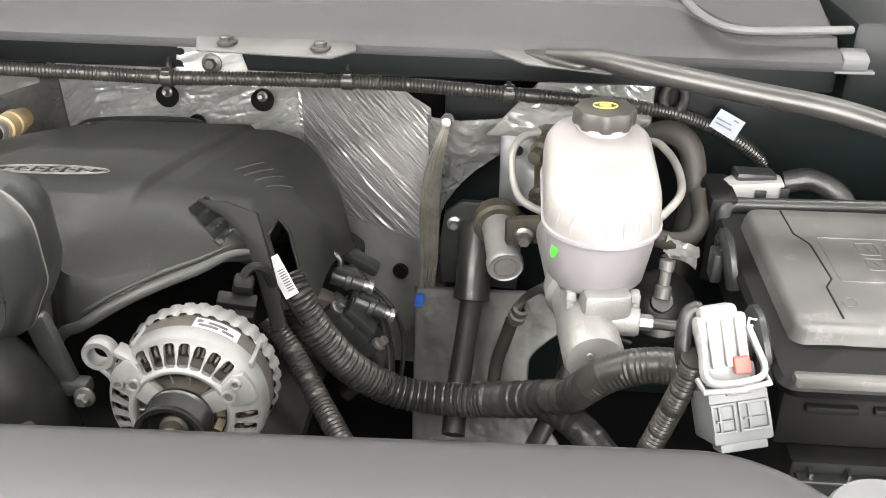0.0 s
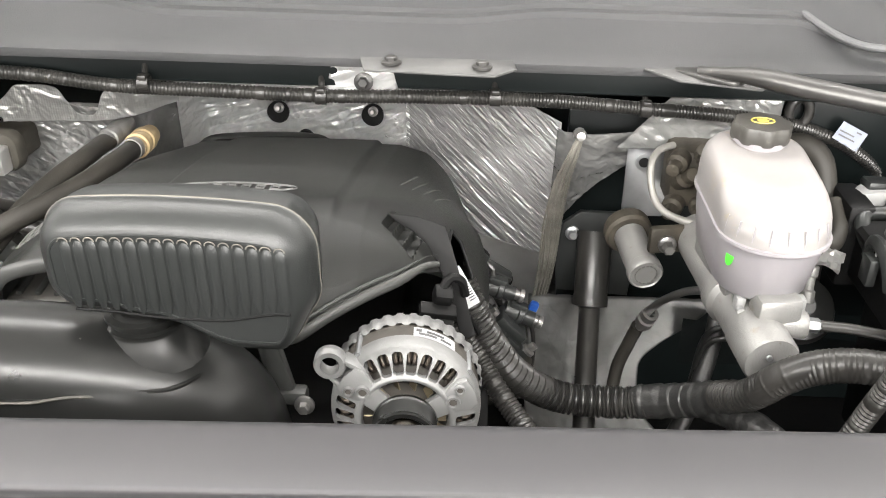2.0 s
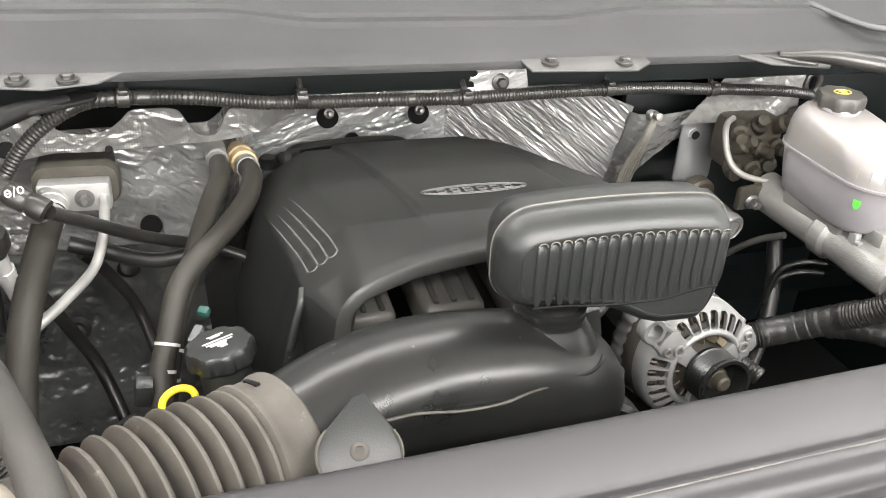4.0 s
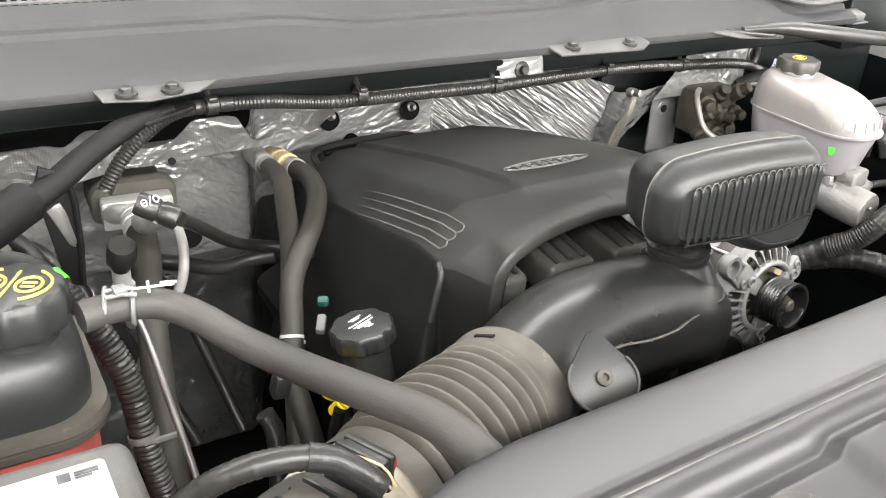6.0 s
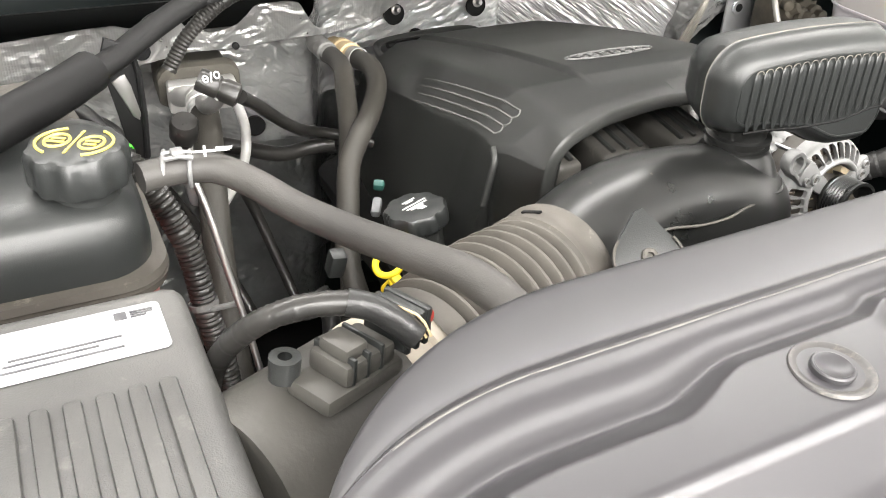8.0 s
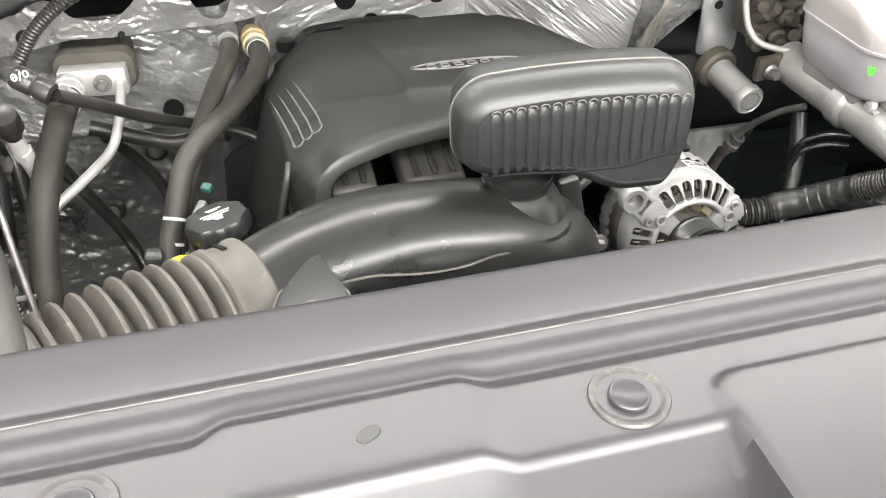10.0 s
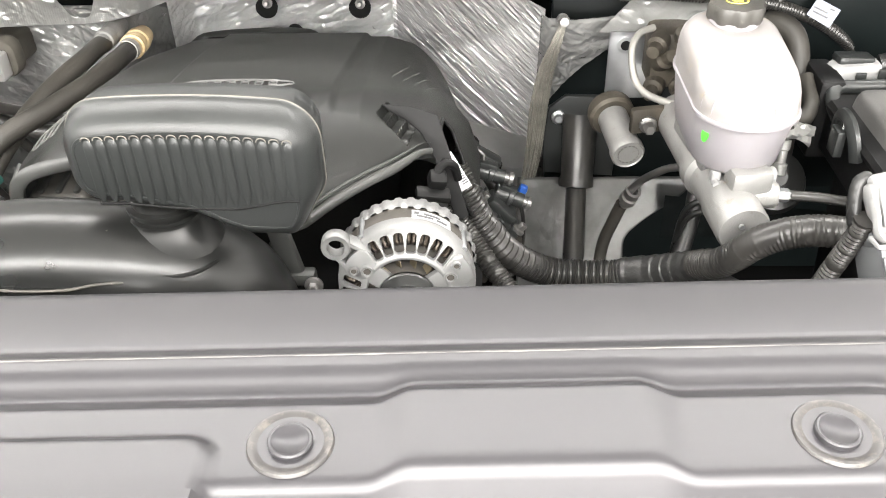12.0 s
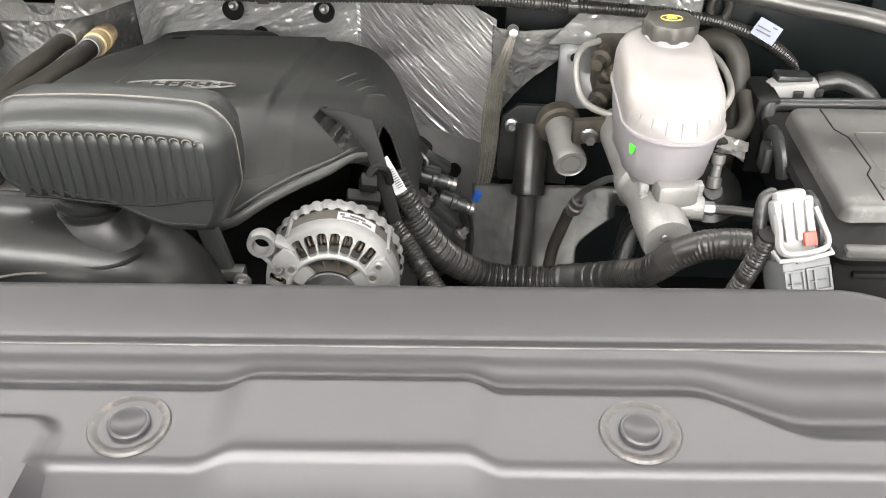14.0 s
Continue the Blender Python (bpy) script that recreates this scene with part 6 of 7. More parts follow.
for p in ((0.209, 0.735, 0.971), (0.203, 0.595, 0.979)):
    bm = B()
    letters(bm, "E", 0.018, look(p, (0.0, -0.05, 1.40)) @ pose(0, 0, 0, 0, 180, 0))
    part("mark", bm, "label_paper", fb, "pale worn latch mark")
bm = B()
rbox(bm, (0.226, 0.86, 0.93), (0.03, 0.07, 0.10), 0.006)
part("hinge_tower", bm, "tray_plastic", fb)
bm = B()
sweep(bm, spline([(0.236, 0.775, 0.935), (0.226, 0.805, 0.952), (0.225, 0.822, 0.965), (0.234, 0.832, 0.970), (0.27, 0.834, 0.970), (0.38, 0.836, 0.971), (0.53, 0.838, 0.972)], 0.006), 0.0085, 10, 1.0)
part("frame", bm, "box_plastic", fb, "black retaining frame behind the lid")

# white plug behind the fuse box, with taped loom
wp = thing("wire_plug", "white and black wire plug behind the fuse box", "wire plug", (0.27, 0.89, 0.93))
bm = B()
prism(bm, [(-0.040, -0.018), (0.034, -0.014), (0.038, 0.010), (0.020, 0.022), (-0.02, 0.020), (-0.044, 0.002)], 0.030, pose(0.266, 0.880, 0.955, 0, 0, 8) @ Matrix.Scale(0.85, 4), 0.005)
part("shell", bm, "white_plastic", wp)
bm = B()
rbox(bm, (0.266, 0.885, 0.982), (0.046, 0.024, 0.012), 0.005, pose(0, 0, 0, 0, 5, 8))
rbox(bm, (0.270, 0.862, 0.968), (0.012, 0.004, 0.012), 0.001)
rbox(bm, (0.296, 0.866, 0.968), (0.009, 0.004, 0.016), 0.001)
part("lever", bm, "box_plastic", wp)
bm = B()
hose(bm, [(0.30, 0.888, 0.972), (0.325, 0.885, 0.978), (0.350, 0.872, 0.970), (0.37, 0.86, 0.945)], 0.0125, 14, 0.004)
part("tape", bm, "tape", wp, "crinkled taped loom")

# ---------- tall grey connector ----------
con = thing("harness_connector", "tall white and grey harness connector with a red tab", "wire plug", (0.165, 0.50, 0.90))
C = pose(0.163, 0.511, 1.003, -31, -6, 11) @ Matrix.Scale(0.74, 4)


def cbox(bm, x, y, z, w, d, h, r=0.001, taper=1.0):
    rbox(bm, (0, 0, 0), (w, d, h), r, C @ Matrix.Translation((x, y, z)), 2, taper)


bm = B()
cbox(bm, 0.003, 0.013, -0.050, 0.058, 0.060, 0.050, 0.003)
cbox(bm, 0.003, 0.020, -0.018, 0.056, 0.034, 0.030, 0.003, 0.94)
cbox(bm, 0.003, -0.001, -0.0765, 0.046, 0.026, 0.014, 0.002)
cbox(bm, 0.003, -0.0185, -0.026, 0.024, 0.005, 0.006, 0.001)
socket = part("socket", bm, "grey_plastic", con, "grey socket with square frames")
for x, w in ((-0.014, 0.021), (0.015, 0.027)):
    for dx, dz, ww, hh in ((0, 0.013, w, 0.003), (0, -0.013, w, 0.003), (-w / 2, 0, 0.003, 0.029), (w / 2, 0, 0.003, 0.029), (-w * 0.18, 0, 0.003, 0.024), (0, -0.002, w * 0.8, 0.002)):
        bm = B()
        cbox(bm, x + dx, -0.0185, -0.050 + dz, ww, 0.004, hh, 0.0008)
        part("rib", bm, "grey_plastic", socket)
bm = B()
cbox(bm, 0.003, -0.0213, -0.0262, 0.017, 0.001, 0.0022, 0)
part("slot", bm, "white_plastic", con, "white slot in the socket")
bm = B()
cbox(bm, 0.0, 0.0, 0.012, 0.050, 0.026, 0.070, 0.005, 0.80)
cbox(bm, -0.001, 0.001, 0.050, 0.036, 0.024, 0.012, 0.005, 1.05)
part("plug", bm, "white_plastic", con, "white plug")
for x in (-0.0125, 0.0015, 0.0145):
    bm = B()
    cbox(bm, x, -0.0145, 0.020, 0.0085, 0.006, 0.046, 0.002, 1.15)
    part("rail", bm, "white_plastic", con)
bm = B()
line = spline([C @ Vector(p) for p in ((-0.022, -0.010, 0.030), (-0.024, -0.0155, 0.012), (-0.0265, -0.018, -0.006), (-0.020, -0.0205, -0.0155), (0.003, -0.021, -0.018), (0.026, -0.0205, -0.0155), (0.0315, -0.018, -0.006), (0.028, -0.0155, 0.012), (0.0245, -0.010, 0.032))], 0.003)
sweep(bm, line, 0.0026, 8, 1.7)
part("lever", bm, "white_plastic", con, "white locking lever")
bm = B()
line = [C @ Vector(p) for p in ((-0.030, -0.006, -0.012), (-0.029, -0.0195, -0.0225), (0.003, -0.0215, -0.0245), (0.034, -0.0195, -0.0225), (0.034, -0.006, -0.012))]
sweep(bm, line, 0.0022, 8)
part("collar", bm, "white_plastic", con)
bm = B()
cbox(bm, 0.010, -0.0185, -0.002, 0.0155, 0.007, 0.0165, 0.0018)
part("tab", bm, "red_plastic", con, "faded red lock tab")
bm = B()
taped(bm, [C @ Vector((-0.010, 0.008, 0.054)), C @ Vector((-0.024, 0.010, 0.050)), C @ Vector((-0.032, 0.014, 0.026)), C @ Vector((-0.034, 0.018, 0.0))], 0.0062, 10, 0.007)
part("wire", bm, "tape", con, "dark taped wires")

# ---------- wiring looms ----------
def loom_thing(name, label, pts, r, pitch=0.005, tape=None, material="conduit", group="wiring looms"):
    bm = B()
    loom(bm, pts, r, pitch, 16)
    low = min(pts, key=lambda p: p[2])
    ob = piece(name, bm, material, label, "wiring", low, group=group)
    if tape:
        bm = B()
        taped(bm, tape, r * 1.04)
        part("tape", bm, "tape", ob, "crinkled black tape")
    return ob


big = loom_thing("wiring_loom", "thick ribbed black engine loom with taped ends", [(-0.209, 0.712, 0.936), (-0.197, 0.702, 0.9125), (-0.177, 0.700, 0.8735), (-0.1465, 0.710, 0.826), (-0.101, 0.720, 0.792), (-0.041, 0.720, 0.786), (0.018, 0.700, 0.806), (0.050, 0.668, 0.836), (0.070, 0.640, 0.860)], 0.0180, 0.0052,
                 [(-0.020, 0.716, 0.791), (0.006, 0.706, 0.801), (0.030, 0.690, 0.816), (0.050, 0.668, 0.836), (0.068, 0.638, 0.862)])
bm = B()
prism(bm, rounded(0.0135, 0.042, 0.001), 0.0008, look((-0.207, 0.704, 0.938), (-0.12, -0.02, 1.39)) @ pose(0, 0, 0, 0, 180, 0) @ pose(0, 0, 0.024, 0, 0, 28))
sl = part("label", bm, "label_paper", big, "white bar code label")
bm = B()
for k in range(9):
    bars(bm, look((-0.207, 0.704, 0.938), (-0.12, -0.02, 1.39)) @ pose(0, 0, 0, 0, 180, 0) @ pose(0, 0, 0.0252, 0, 0, 28), [(0.002, -0.015 + 0.0026 * k, 0.0065)], 0.0011)
part("print", bm, "dark_print", sl)
bm = B()
loom(bm, [(0.052, 0.655, 0.850), (0.066, 0.628, 0.872), (0.076, 0.612, 0.893), (0.090, 0.603, 0.914), (0.112, 0.597, 0.930), (0.140, 0.590, 0.939), (0.170, 0.583, 0.940), (0.205, 0.575, 0.935)], 0.0160, 0.0046, 18, 0.05)
part("branch", bm, "conduit", big, "ribbed loom branch to the connector")
bm = B()
taped(bm, [(0.046, 0.680, 0.818), (0.064, 0.645, 0.836), (0.085, 0.604, 0.846), (0.110, 0.560, 0.838), (0.135, 0.53, 0.815)], 0.0150)
part("branch", bm, "tape", big, "taped loom branch running down")
loom_thing("wiring_loom", "thin ribbed black loom beside the tall connector", [(0.142, 0.512, 1.005), (0.140, 0.520, 0.975), (0.132, 0.530, 0.93), (0.120, 0.535, 0.88), (0.11, 0.54, 0.82)], 0.0095, 0.0045)
loom_thing("wiring_loom", "thin ribbed black loom beside the alternator", [(-0.212, 0.652, 0.925), (-0.188, 0.640, 0.895), (-0.160, 0.610, 0.868), (-0.13, 0.57, 0.85)], 0.0108, 0.0038)
loom_thing("wiring_loom", "ribbed black loom by the washer filler", [(0.18, 0.40, 0.86), (0.23, 0.405, 0.90), (0.29, 0.42, 0.905), (0.35, 0.45, 0.88)], 0.0115, 0.005)

# loom along the cowl, with its clips and tag
CL = [(-0.886, 0.845, 1.031), (-0.8657, 0.85, 1.059), (-0.8405, 0.856, 1.08), (-0.8093, 0.866, 1.095), (-0.7758, 0.874, 1.097), (-0.6974, 0.885, 1.09), (-0.6093, 0.897, 1.075), (-0.48, 0.900, 1.070), (-0.376, 0.903, 1.066), (-0.28, 0.909, 1.065), (-0.178, 0.915, 1.063), (-0.09, 0.930, 1.055), (-0.002, 0.942, 1.045), (0.08, 0.950, 1.037), (0.150, 0.957, 1.028), (0.205, 0.970, 1.012), (0.255, 0.975, 0.990), (0.300, 0.985, 0.955), (0.318, 1.0, 0.915)]
cl = loom_thing("wiring_loom", "long ribbed black loom clipped along the cowl", CL, 0.0082, 0.0042)
for x, y, z in ((-0.765, 0.866, 1.100), (-0.576, 0.895, 1.080), (-0.376, 0.903, 1.066), (-0.178, 0.915, 1.064), (-0.001, 0.942, 1.045)):
    bm = B()
    lathe(bm, [(0.0085, -0.006), (0.0102, -0.006), (0.0102, 0.006), (0.0085, 0.006)], aim((x, y, z), (x + 1, y + 0.06, z - 0.02)), 18)
    rbox(bm, (x + 0.001, y - 0.004, z + 0.008), (0.010, 0.012, 0.006), 0.0015)
    clip = part("clip", bm, "conduit", cl)
    bm = B()
    hose(bm, [(x, y + 0.006, z + 0.008), (x - 0.001, y + 0.014, z + 0.018), (x - 0.003, y + 0.030, z + 0.030)], 0.0036, 8)
    lathe(bm, [(0, 0), (0.0065, 0), (0.0065, 0.003), (0, 0.004)], aim((x - 0.003, y + 0.024, z + 0.026), (x - 0.005, y + 0.06, z + 0.04)), 12)
    part("stalk", bm, "conduit", clip)
bm = B()
prism(bm, [(-0.016, -0.010), (0.016, -0.012), (0.017, 0.012), (-0.014, 0.013)], 0.0012, look((0.246, 0.958, 1.010), (0.02, 0.0, 1.39)) @ pose(0, 0, 0, 0, 180, 0) @ pose(0, 0, 0.004, 0, 0, -22) @ Matrix.Scale(1.0, 4))
tag = part("tag", bm, "light_blue_tag", cl, "pale blue printed tag")
bm = B()
bars(bm, look((0.246, 0.958, 1.010), (0.02, 0.0, 1.39)) @ pose(0, 0, 0, 0, 180, 0) @ pose(0, 0, 0.0058, 0, 0, -22), [(-0.004, 0.002, 0.018), (-0.002, -0.003, 0.02), (0.008, 0.008, 0.006)], 0.0018)
part("print", bm, "dark_print", tag)

# ---------- cowl brackets and braces ----------
def bracket(pts, name, label, bolts):
    ob = thing(name, label, "bracket", (pts[0][0], pts[0][1], pts[0][2] - 0.004), group="cowl brackets")
    bm = B()
    lo = [Vector(p) + Vector((0, -0.008, -0.006)) for p in pts]
    vs = [bm.verts.new(p) for p in lo]
    f = bm.faces.new(vs)
    ret = bmesh.ops.extrude_face_region(bm, geom=[f])
    for v in ret["geom"]:
        if isinstance(v, bmesh.types.BMVert):
            v.co.z += 0.003
    bmesh.ops.bevel(bm, geom=bm.edges[:], offset=0.0010, segments=2, profile=0.5, affect="EDGES")
    part("plate", bm, "worn_bracket", ob)
    for b in bolts:
        bm = B()
        bolt(bm, Matrix.Translation((b[0], b[1] - 0.008, b[2] - 0.003)), 0.0068, 0.006, 1.6)
        part("bolt", bm, "brace_steel", ob)
    return ob


def on_cowl(x, dy, up=0.0):
    return (x, cowl_y(x) + dy, cowl_z(x) + up)


bracket([on_cowl(-0.325, 0.012, 0.003), on_cowl(-0.318, -0.014, -0.003), on_cowl(-0.180, -0.020, -0.004), on_cowl(-0.156, -0.006, 0.0), on_cowl(-0.160, 0.012, 0.004)], "cowl_bracket", "grey painted cowl bracket with two bolts", [on_cowl(-0.290, 0.0, 0.001), on_cowl(-0.193, -0.004, 0.0)])
bracket([on_cowl(-0.020, 0.006, 0.002), on_cowl(0.015, -0.020, -0.002), on_cowl(0.10, -0.030, -0.006), on_cowl(0.125, -0.010, -0.002), on_cowl(0.120, 0.010, 0.003)], "cowl_bracket", "grey cowl bracket holding the fender brace", [on_cowl(0.042, -0.004, 0.001), on_cowl(0.092, -0.004, 0.0)])
bracket([on_cowl(-0.885, 0.010, 0.002), on_cowl(-0.880, -0.010, -0.003), on_cowl(-0.835, -0.015, -0.005), on_cowl(-0.785, -0.009, -0.002), on_cowl(-0.762, 0.008, 0.002)], "cowl_bracket", "scuffed cowl bracket holding the passenger brace", [on_cowl(-0.857, -0.008, 0.001), on_cowl(-0.812, -0.006, 0.0)])


def brace(name, label, pts, r, material, parts=()):
    line = spline(pts, 0.008)
    bm = B()
    sweep(bm, line, lambda s, run: r * (0.55 + 0.45 * ease(0.0, 0.16, s)), 18, 0.62)
    ob = thing(name, label, "brace", pts[0], group="fender braces")
    part("tube", bm, material, ob)
    bm = B()
    a, b = Vector(pts[0]), Vector(pts[1])
    M = Matrix.Translation(a) @ pose(0, 0, 0, 0, 0, math.degrees(math.atan2((b - a).y, (b - a).x)))
    prism(bm, rounded(0.075, 0.030, 0.010), 0.005, M @ Matrix.Translation((0.010, 0, -0.004)), 0.0015)
    part("end_plate", bm, material, ob)
    return ob


brace("fender_brace", "worn dark metal tube brace from cowl to fender", [(0.040, 0.872, 1.113), (0.085, 0.838, 1.120), (0.135, 0.812, 1.117), (0.215, 0.790, 1.108), (0.30, 0.770, 1.098), (0.37, 0.740, 1.082), (0.43, 0.69, 1.062), (0.52, 0.62, 1.05)], 0.0175, "brace_steel")
pb = brace("fender_brace", "glossy black tube brace from cowl to fender", [(-0.816, 0.834, 1.113), (-0.861, 0.808, 1.111), (-0.906, 0.771, 1.103), (-0.951, 0.721, 1.096), (-1.006, 0.666, 1.091), (-1.076, 0.616, 1.083), (-1.186, 0.566, 1.068)], 0.0155, "tray_plastic")
bm = B()
hose(bm, [(-0.971, 0.701, 1.096), (-1.006, 0.666, 1.093), (-1.066, 0.621, 1.086)], 0.0180, 16)
part("sleeve", bm, "tray_plastic", pb, "dusty foam sleeve")
# strut bracket under the passenger brace
sbk = thing("strut_bracket", "black stamped steel bracket with a bolt and a bare edge", "bracket", (-0.946, 0.736, 0.933))
SB = pose(0, 0.735, 0, 90, 0, 0)
bm = B()
prism(bm, [(-0.954, 1.113), (-0.934, 1.103), (-0.930, 1.076), (-0.929, 1.037), (-0.931, 0.993), (-0.947, 0.997), (-0.952, 1.036), (-0.958, 1.075), (-0.961, 1.093)][::-1], 0.006, SB, 0.0015)
part("plate", bm, "tray_plastic", sbk)
bm = B()
rim = [SB @ Vector((x, z, 0.0065)) for x, z in [(-0.934, 1.103), (-0.930, 1.076), (-0.930, 1.037), (-0.933, 0.996)]]
sweep(bm, rim, 0.0028, 8)
part("flange", bm, "tray_plastic", sbk, "folded flange of the bracket")
bm = B()
bolt(bm, pose(-0.945, 0.729, 1.095, 90, 0, 0), 0.0075, 0.008, 1.5)
part("bolt", bm, "brace_steel", sbk)
bm = B()
prism(bm, [(-0.946, 1.078), (-0.942, 1.079), (-0.938, 1.068), (-0.933, 1.040), (-0.935, 1.034), (-0.940, 1.038), (-0.947, 1.056), (-0.954, 1.073)][::-1], 0.0075, SB, 0.001)
part("bare_edge", bm, "bare_steel", sbk, "bare metal tongue")

# ---------- heater hoses ----------
def pipe_thing(name, label, category, pts, r, material, group=""):
    bm = B()
    hose(bm, pts, r, 18)
    low = min(pts, key=lambda p: p[2])
    return piece(name, bm, material, label, category, low, group=group)


hA = pipe_thing("heater_hose", "dusty black heater hose from the firewall", "hose", [(-0.668, 0.985, 0.972), (-0.668, 0.955, 0.977), (-0.671, 0.915, 0.978), (-0.686, 0.865, 0.972), (-0.706, 0.80, 0.955), (-0.728, 0.745, 0.925), (-0.745, 0.70, 0.885), (-0.755, 0.67, 0.83), (-0.77, 0.63, 0.76), (-0.78, 0.60, 0.68)], 0.0117, "rubber", "heater hoses")
hB = pipe_thing("heater_hose", "dusty black heater hose with a tan connector", "hose", [(-0.637, 0.985, 0.96), (-0.633, 0.955, 0.969), (-0.633, 0.915, 0.974), (-0.646, 0.865, 0.972), (-0.676, 0.81, 0.965), (-0.709, 0.765, 0.957), (-0.73, 0.738, 0.94), (-0.744, 0.705, 0.905), (-0.756, 0.675, 0.868), (-0.749, 0.64, 0.8), (-0.749, 0.62, 0.7)], 0.0122, "rubber", "heater hoses")
for ob, at, to, m_, r in ((hA, (-0.668, 1.045, 0.972), (-0.668, 0.965, 0.976), "dull_aluminium", 0.0135), (hB, (-0.638, 1.040, 0.958), (-0.634, 0.972, 0.966), "tan_plastic", 0.0168)):
    bm = B()
    h = (Vector(to) - Vector(at)).length
    lathe(bm, [(r * 0.6, 0), (r * 0.8, 0.0), (r * 0.8, h * 0.3), (r, h * 0.33), (r, h * 0.5), (r * 0.88, h * 0.53), (r * 0.88, h * 0.62), (r, h * 0.65), (r, h * 0.85), (r * 0.85, h * 0.88), (r * 0.85, h), (0, h)], aim(at, to), 26)
    part("connector", bm, m_, ob, "tan plastic quick connector" if m_ == "tan_plastic" else "crimped metal ferrule")
bm = B()
lathe(bm, [(0.0128, 0), (0.0143, 0), (0.0143, 0.014), (0.0128, 0.014)], aim((-0.634, 0.972, 0.967), (-0.632, 0.945, 0.971)), 24)
part("ferrule", bm, "dull_aluminium", hB, "silver crimp ring")
for ob, at, to, r in ((hA, (-0.742, 0.706, 0.892), (-0.746, 0.696, 0.880), 0.0121), (hA, (-0.7485, 0.690, 0.868), (-0.751, 0.683, 0.855), 0.0121), (hB, (-0.7455, 0.702, 0.902), (-0.749, 0.693, 0.890), 0.0126), (hB, (-0.752, 0.686, 0.882), (-0.755, 0.678, 0.87), 0.0126)):
    bm = B()
    lathe(bm, [(r * 0.9, 0), (r, 0), (r, 0.0032), (r * 0.9, 0.0032)], aim(at, to), 22)
    part("stripe", bm, "white_print", ob, "white paint stripe")

# ---------- coolant tank, cap, hose ----------
tank = thing("coolant_tank", "coolant tank with a black top half and red lower half", "coolant tank", (-1.056, 0.616, 0.783))


def tank_ring(z, g, r=0.04):
    return [Vector((-1.069 + x, 0.616 + y, z - 0.018)) for x, y in rounded(0.226 + 2 * g, 0.20 + 2 * g, r, 7)]


bm = B()
ring_loft(bm, [tank_ring(0.80, -0.01), tank_ring(0.82, -0.004), tank_ring(1.012, -0.003)])
part("lower_half", bm, "coolant_tank", tank, "cloudy red lower half", angle=60)
bm = B()
ring_loft(bm, [tank_ring(1.008, -0.004), tank_ring(1.008, 0.005), tank_ring(1.0145, 0.006), tank_ring(1.015, 0.002), tank_ring(1.017, 0.002), tank_ring(1.0175, 0.006), tank_ring(1.024, 0.005), tank_ring(1.0245, -0.003)])
part("flange", bm, "dirty_plastic", tank, "dusty weld flange")
bm = B()
ring_loft(bm, [tank_ring(1.022, -0.004), tank_ring(1.040, -0.003), tank_ring(1.066, -0.006), tank_ring(1.076, -0.014, 0.04), tank_ring(1.082, -0.028, 0.04), tank_ring(1.085, -0.048, 0.035), tank_ring(1.086, -0.07, 0.02)])
part("upper_half", bm, "box_plastic", tank, "black upper half", angle=60)
bm = B()
CAP = pose(-1, 0.562, 1.065, 0, 0, 0)
lathe(bm, [(0.026, -0.02), (0.026, 0.006), (0, 0.006)], CAP, 26)
part("neck", bm, "box_plastic", tank)
bm = B()
lathe(bm, [(0, 0.005), (0.0335, 0.005), (0.035, 0.009), (0.035, 0.028), (0.0325, 0.033), (0.029, 0.0345), (0.0, 0.035)], CAP, 72, wave=lambda a, r: 1 + (0.04 * math.cos(10 * a) if r > 0.032 else 0))
tc = part("cap", bm, "box_plastic", tank, "black ribbed cap with yellow symbols")
bm = B()
T = CAP @ pose(0, 0, 0.0352, 0, 0, -30)
for s in (-1, 1):
    arc = [T @ Vector((0.027 * math.cos(t), 0.022 * math.sin(t) * 1.0, 0)) for t in [radians((0 if s > 0 else 180) + a) for a in range(-62, 63, 6)]]
    sweep(bm, arc, 0.0012, 6)
    ring = [T @ Vector((s * 0.0125 + 0.0085 * math.cos(t), 0.010 * math.sin(t), 0)) for t in (2 * math.pi * k / 24 for k in range(25))]
    sweep(bm, ring, 0.0012, 6, caps=False)
bars(bm, T, [(-0.0125, 0.003, 0.010), (-0.0125, -0.002, 0.012), (0.0125, 0.002, 0.010), (0.0125, -0.003, 0.009), (0, 0.014, 0.002), (0, -0.013, 0.002)], 0.0026)
rbox(bm, (0, 0, 0), (0.0018, 0.036, 0.0006), 0, T)
part("print", bm, "yellow_print", tc, "yellow warning symbols")
oh = pipe_thing("coolant_hose", "grey-black rubber coolant hose with white marks", "hose", [(-0.961, 0.552, 1.068), (-0.934, 0.556, 1.068), (-0.906, 0.549, 1.067), (-0.884, 0.528, 1.061), (-0.864, 0.486, 1.058), (-0.842, 0.426, 1.066), (-0.824, 0.366, 1.08), (-0.808, 0.311, 1.091), (-0.796, 0.256, 1.083), (-0.786, 0.196, 1.043)], 0.0117, "hose_rubber")
bm = B()
W = aim((-0.933, 0.556, 1.068), (-0.906, 0.549, 1.067))
for z in (-0.0095, 0.0095):
    sweep(bm, [W @ Vector((0.0136 * math.cos(t), 0.0136 * math.sin(t), z)) for t in (2 * math.pi * k / 28 for k in range(29))], 0.0019, 8, caps=False)
for dy in (-0.0045, 0.0045):
    sweep(bm, [Vector((-0.943, 0.551 + dy, 1.0825)), Vector((-0.933, 0.549 + dy, 1.0840)), Vector((-0.923, 0.547 + dy, 1.0822))], 0.0019, 8)
rbox(bm, (-0.933, 0.549, 1.0850), (0.009, 0.011, 0.005), 0.001)
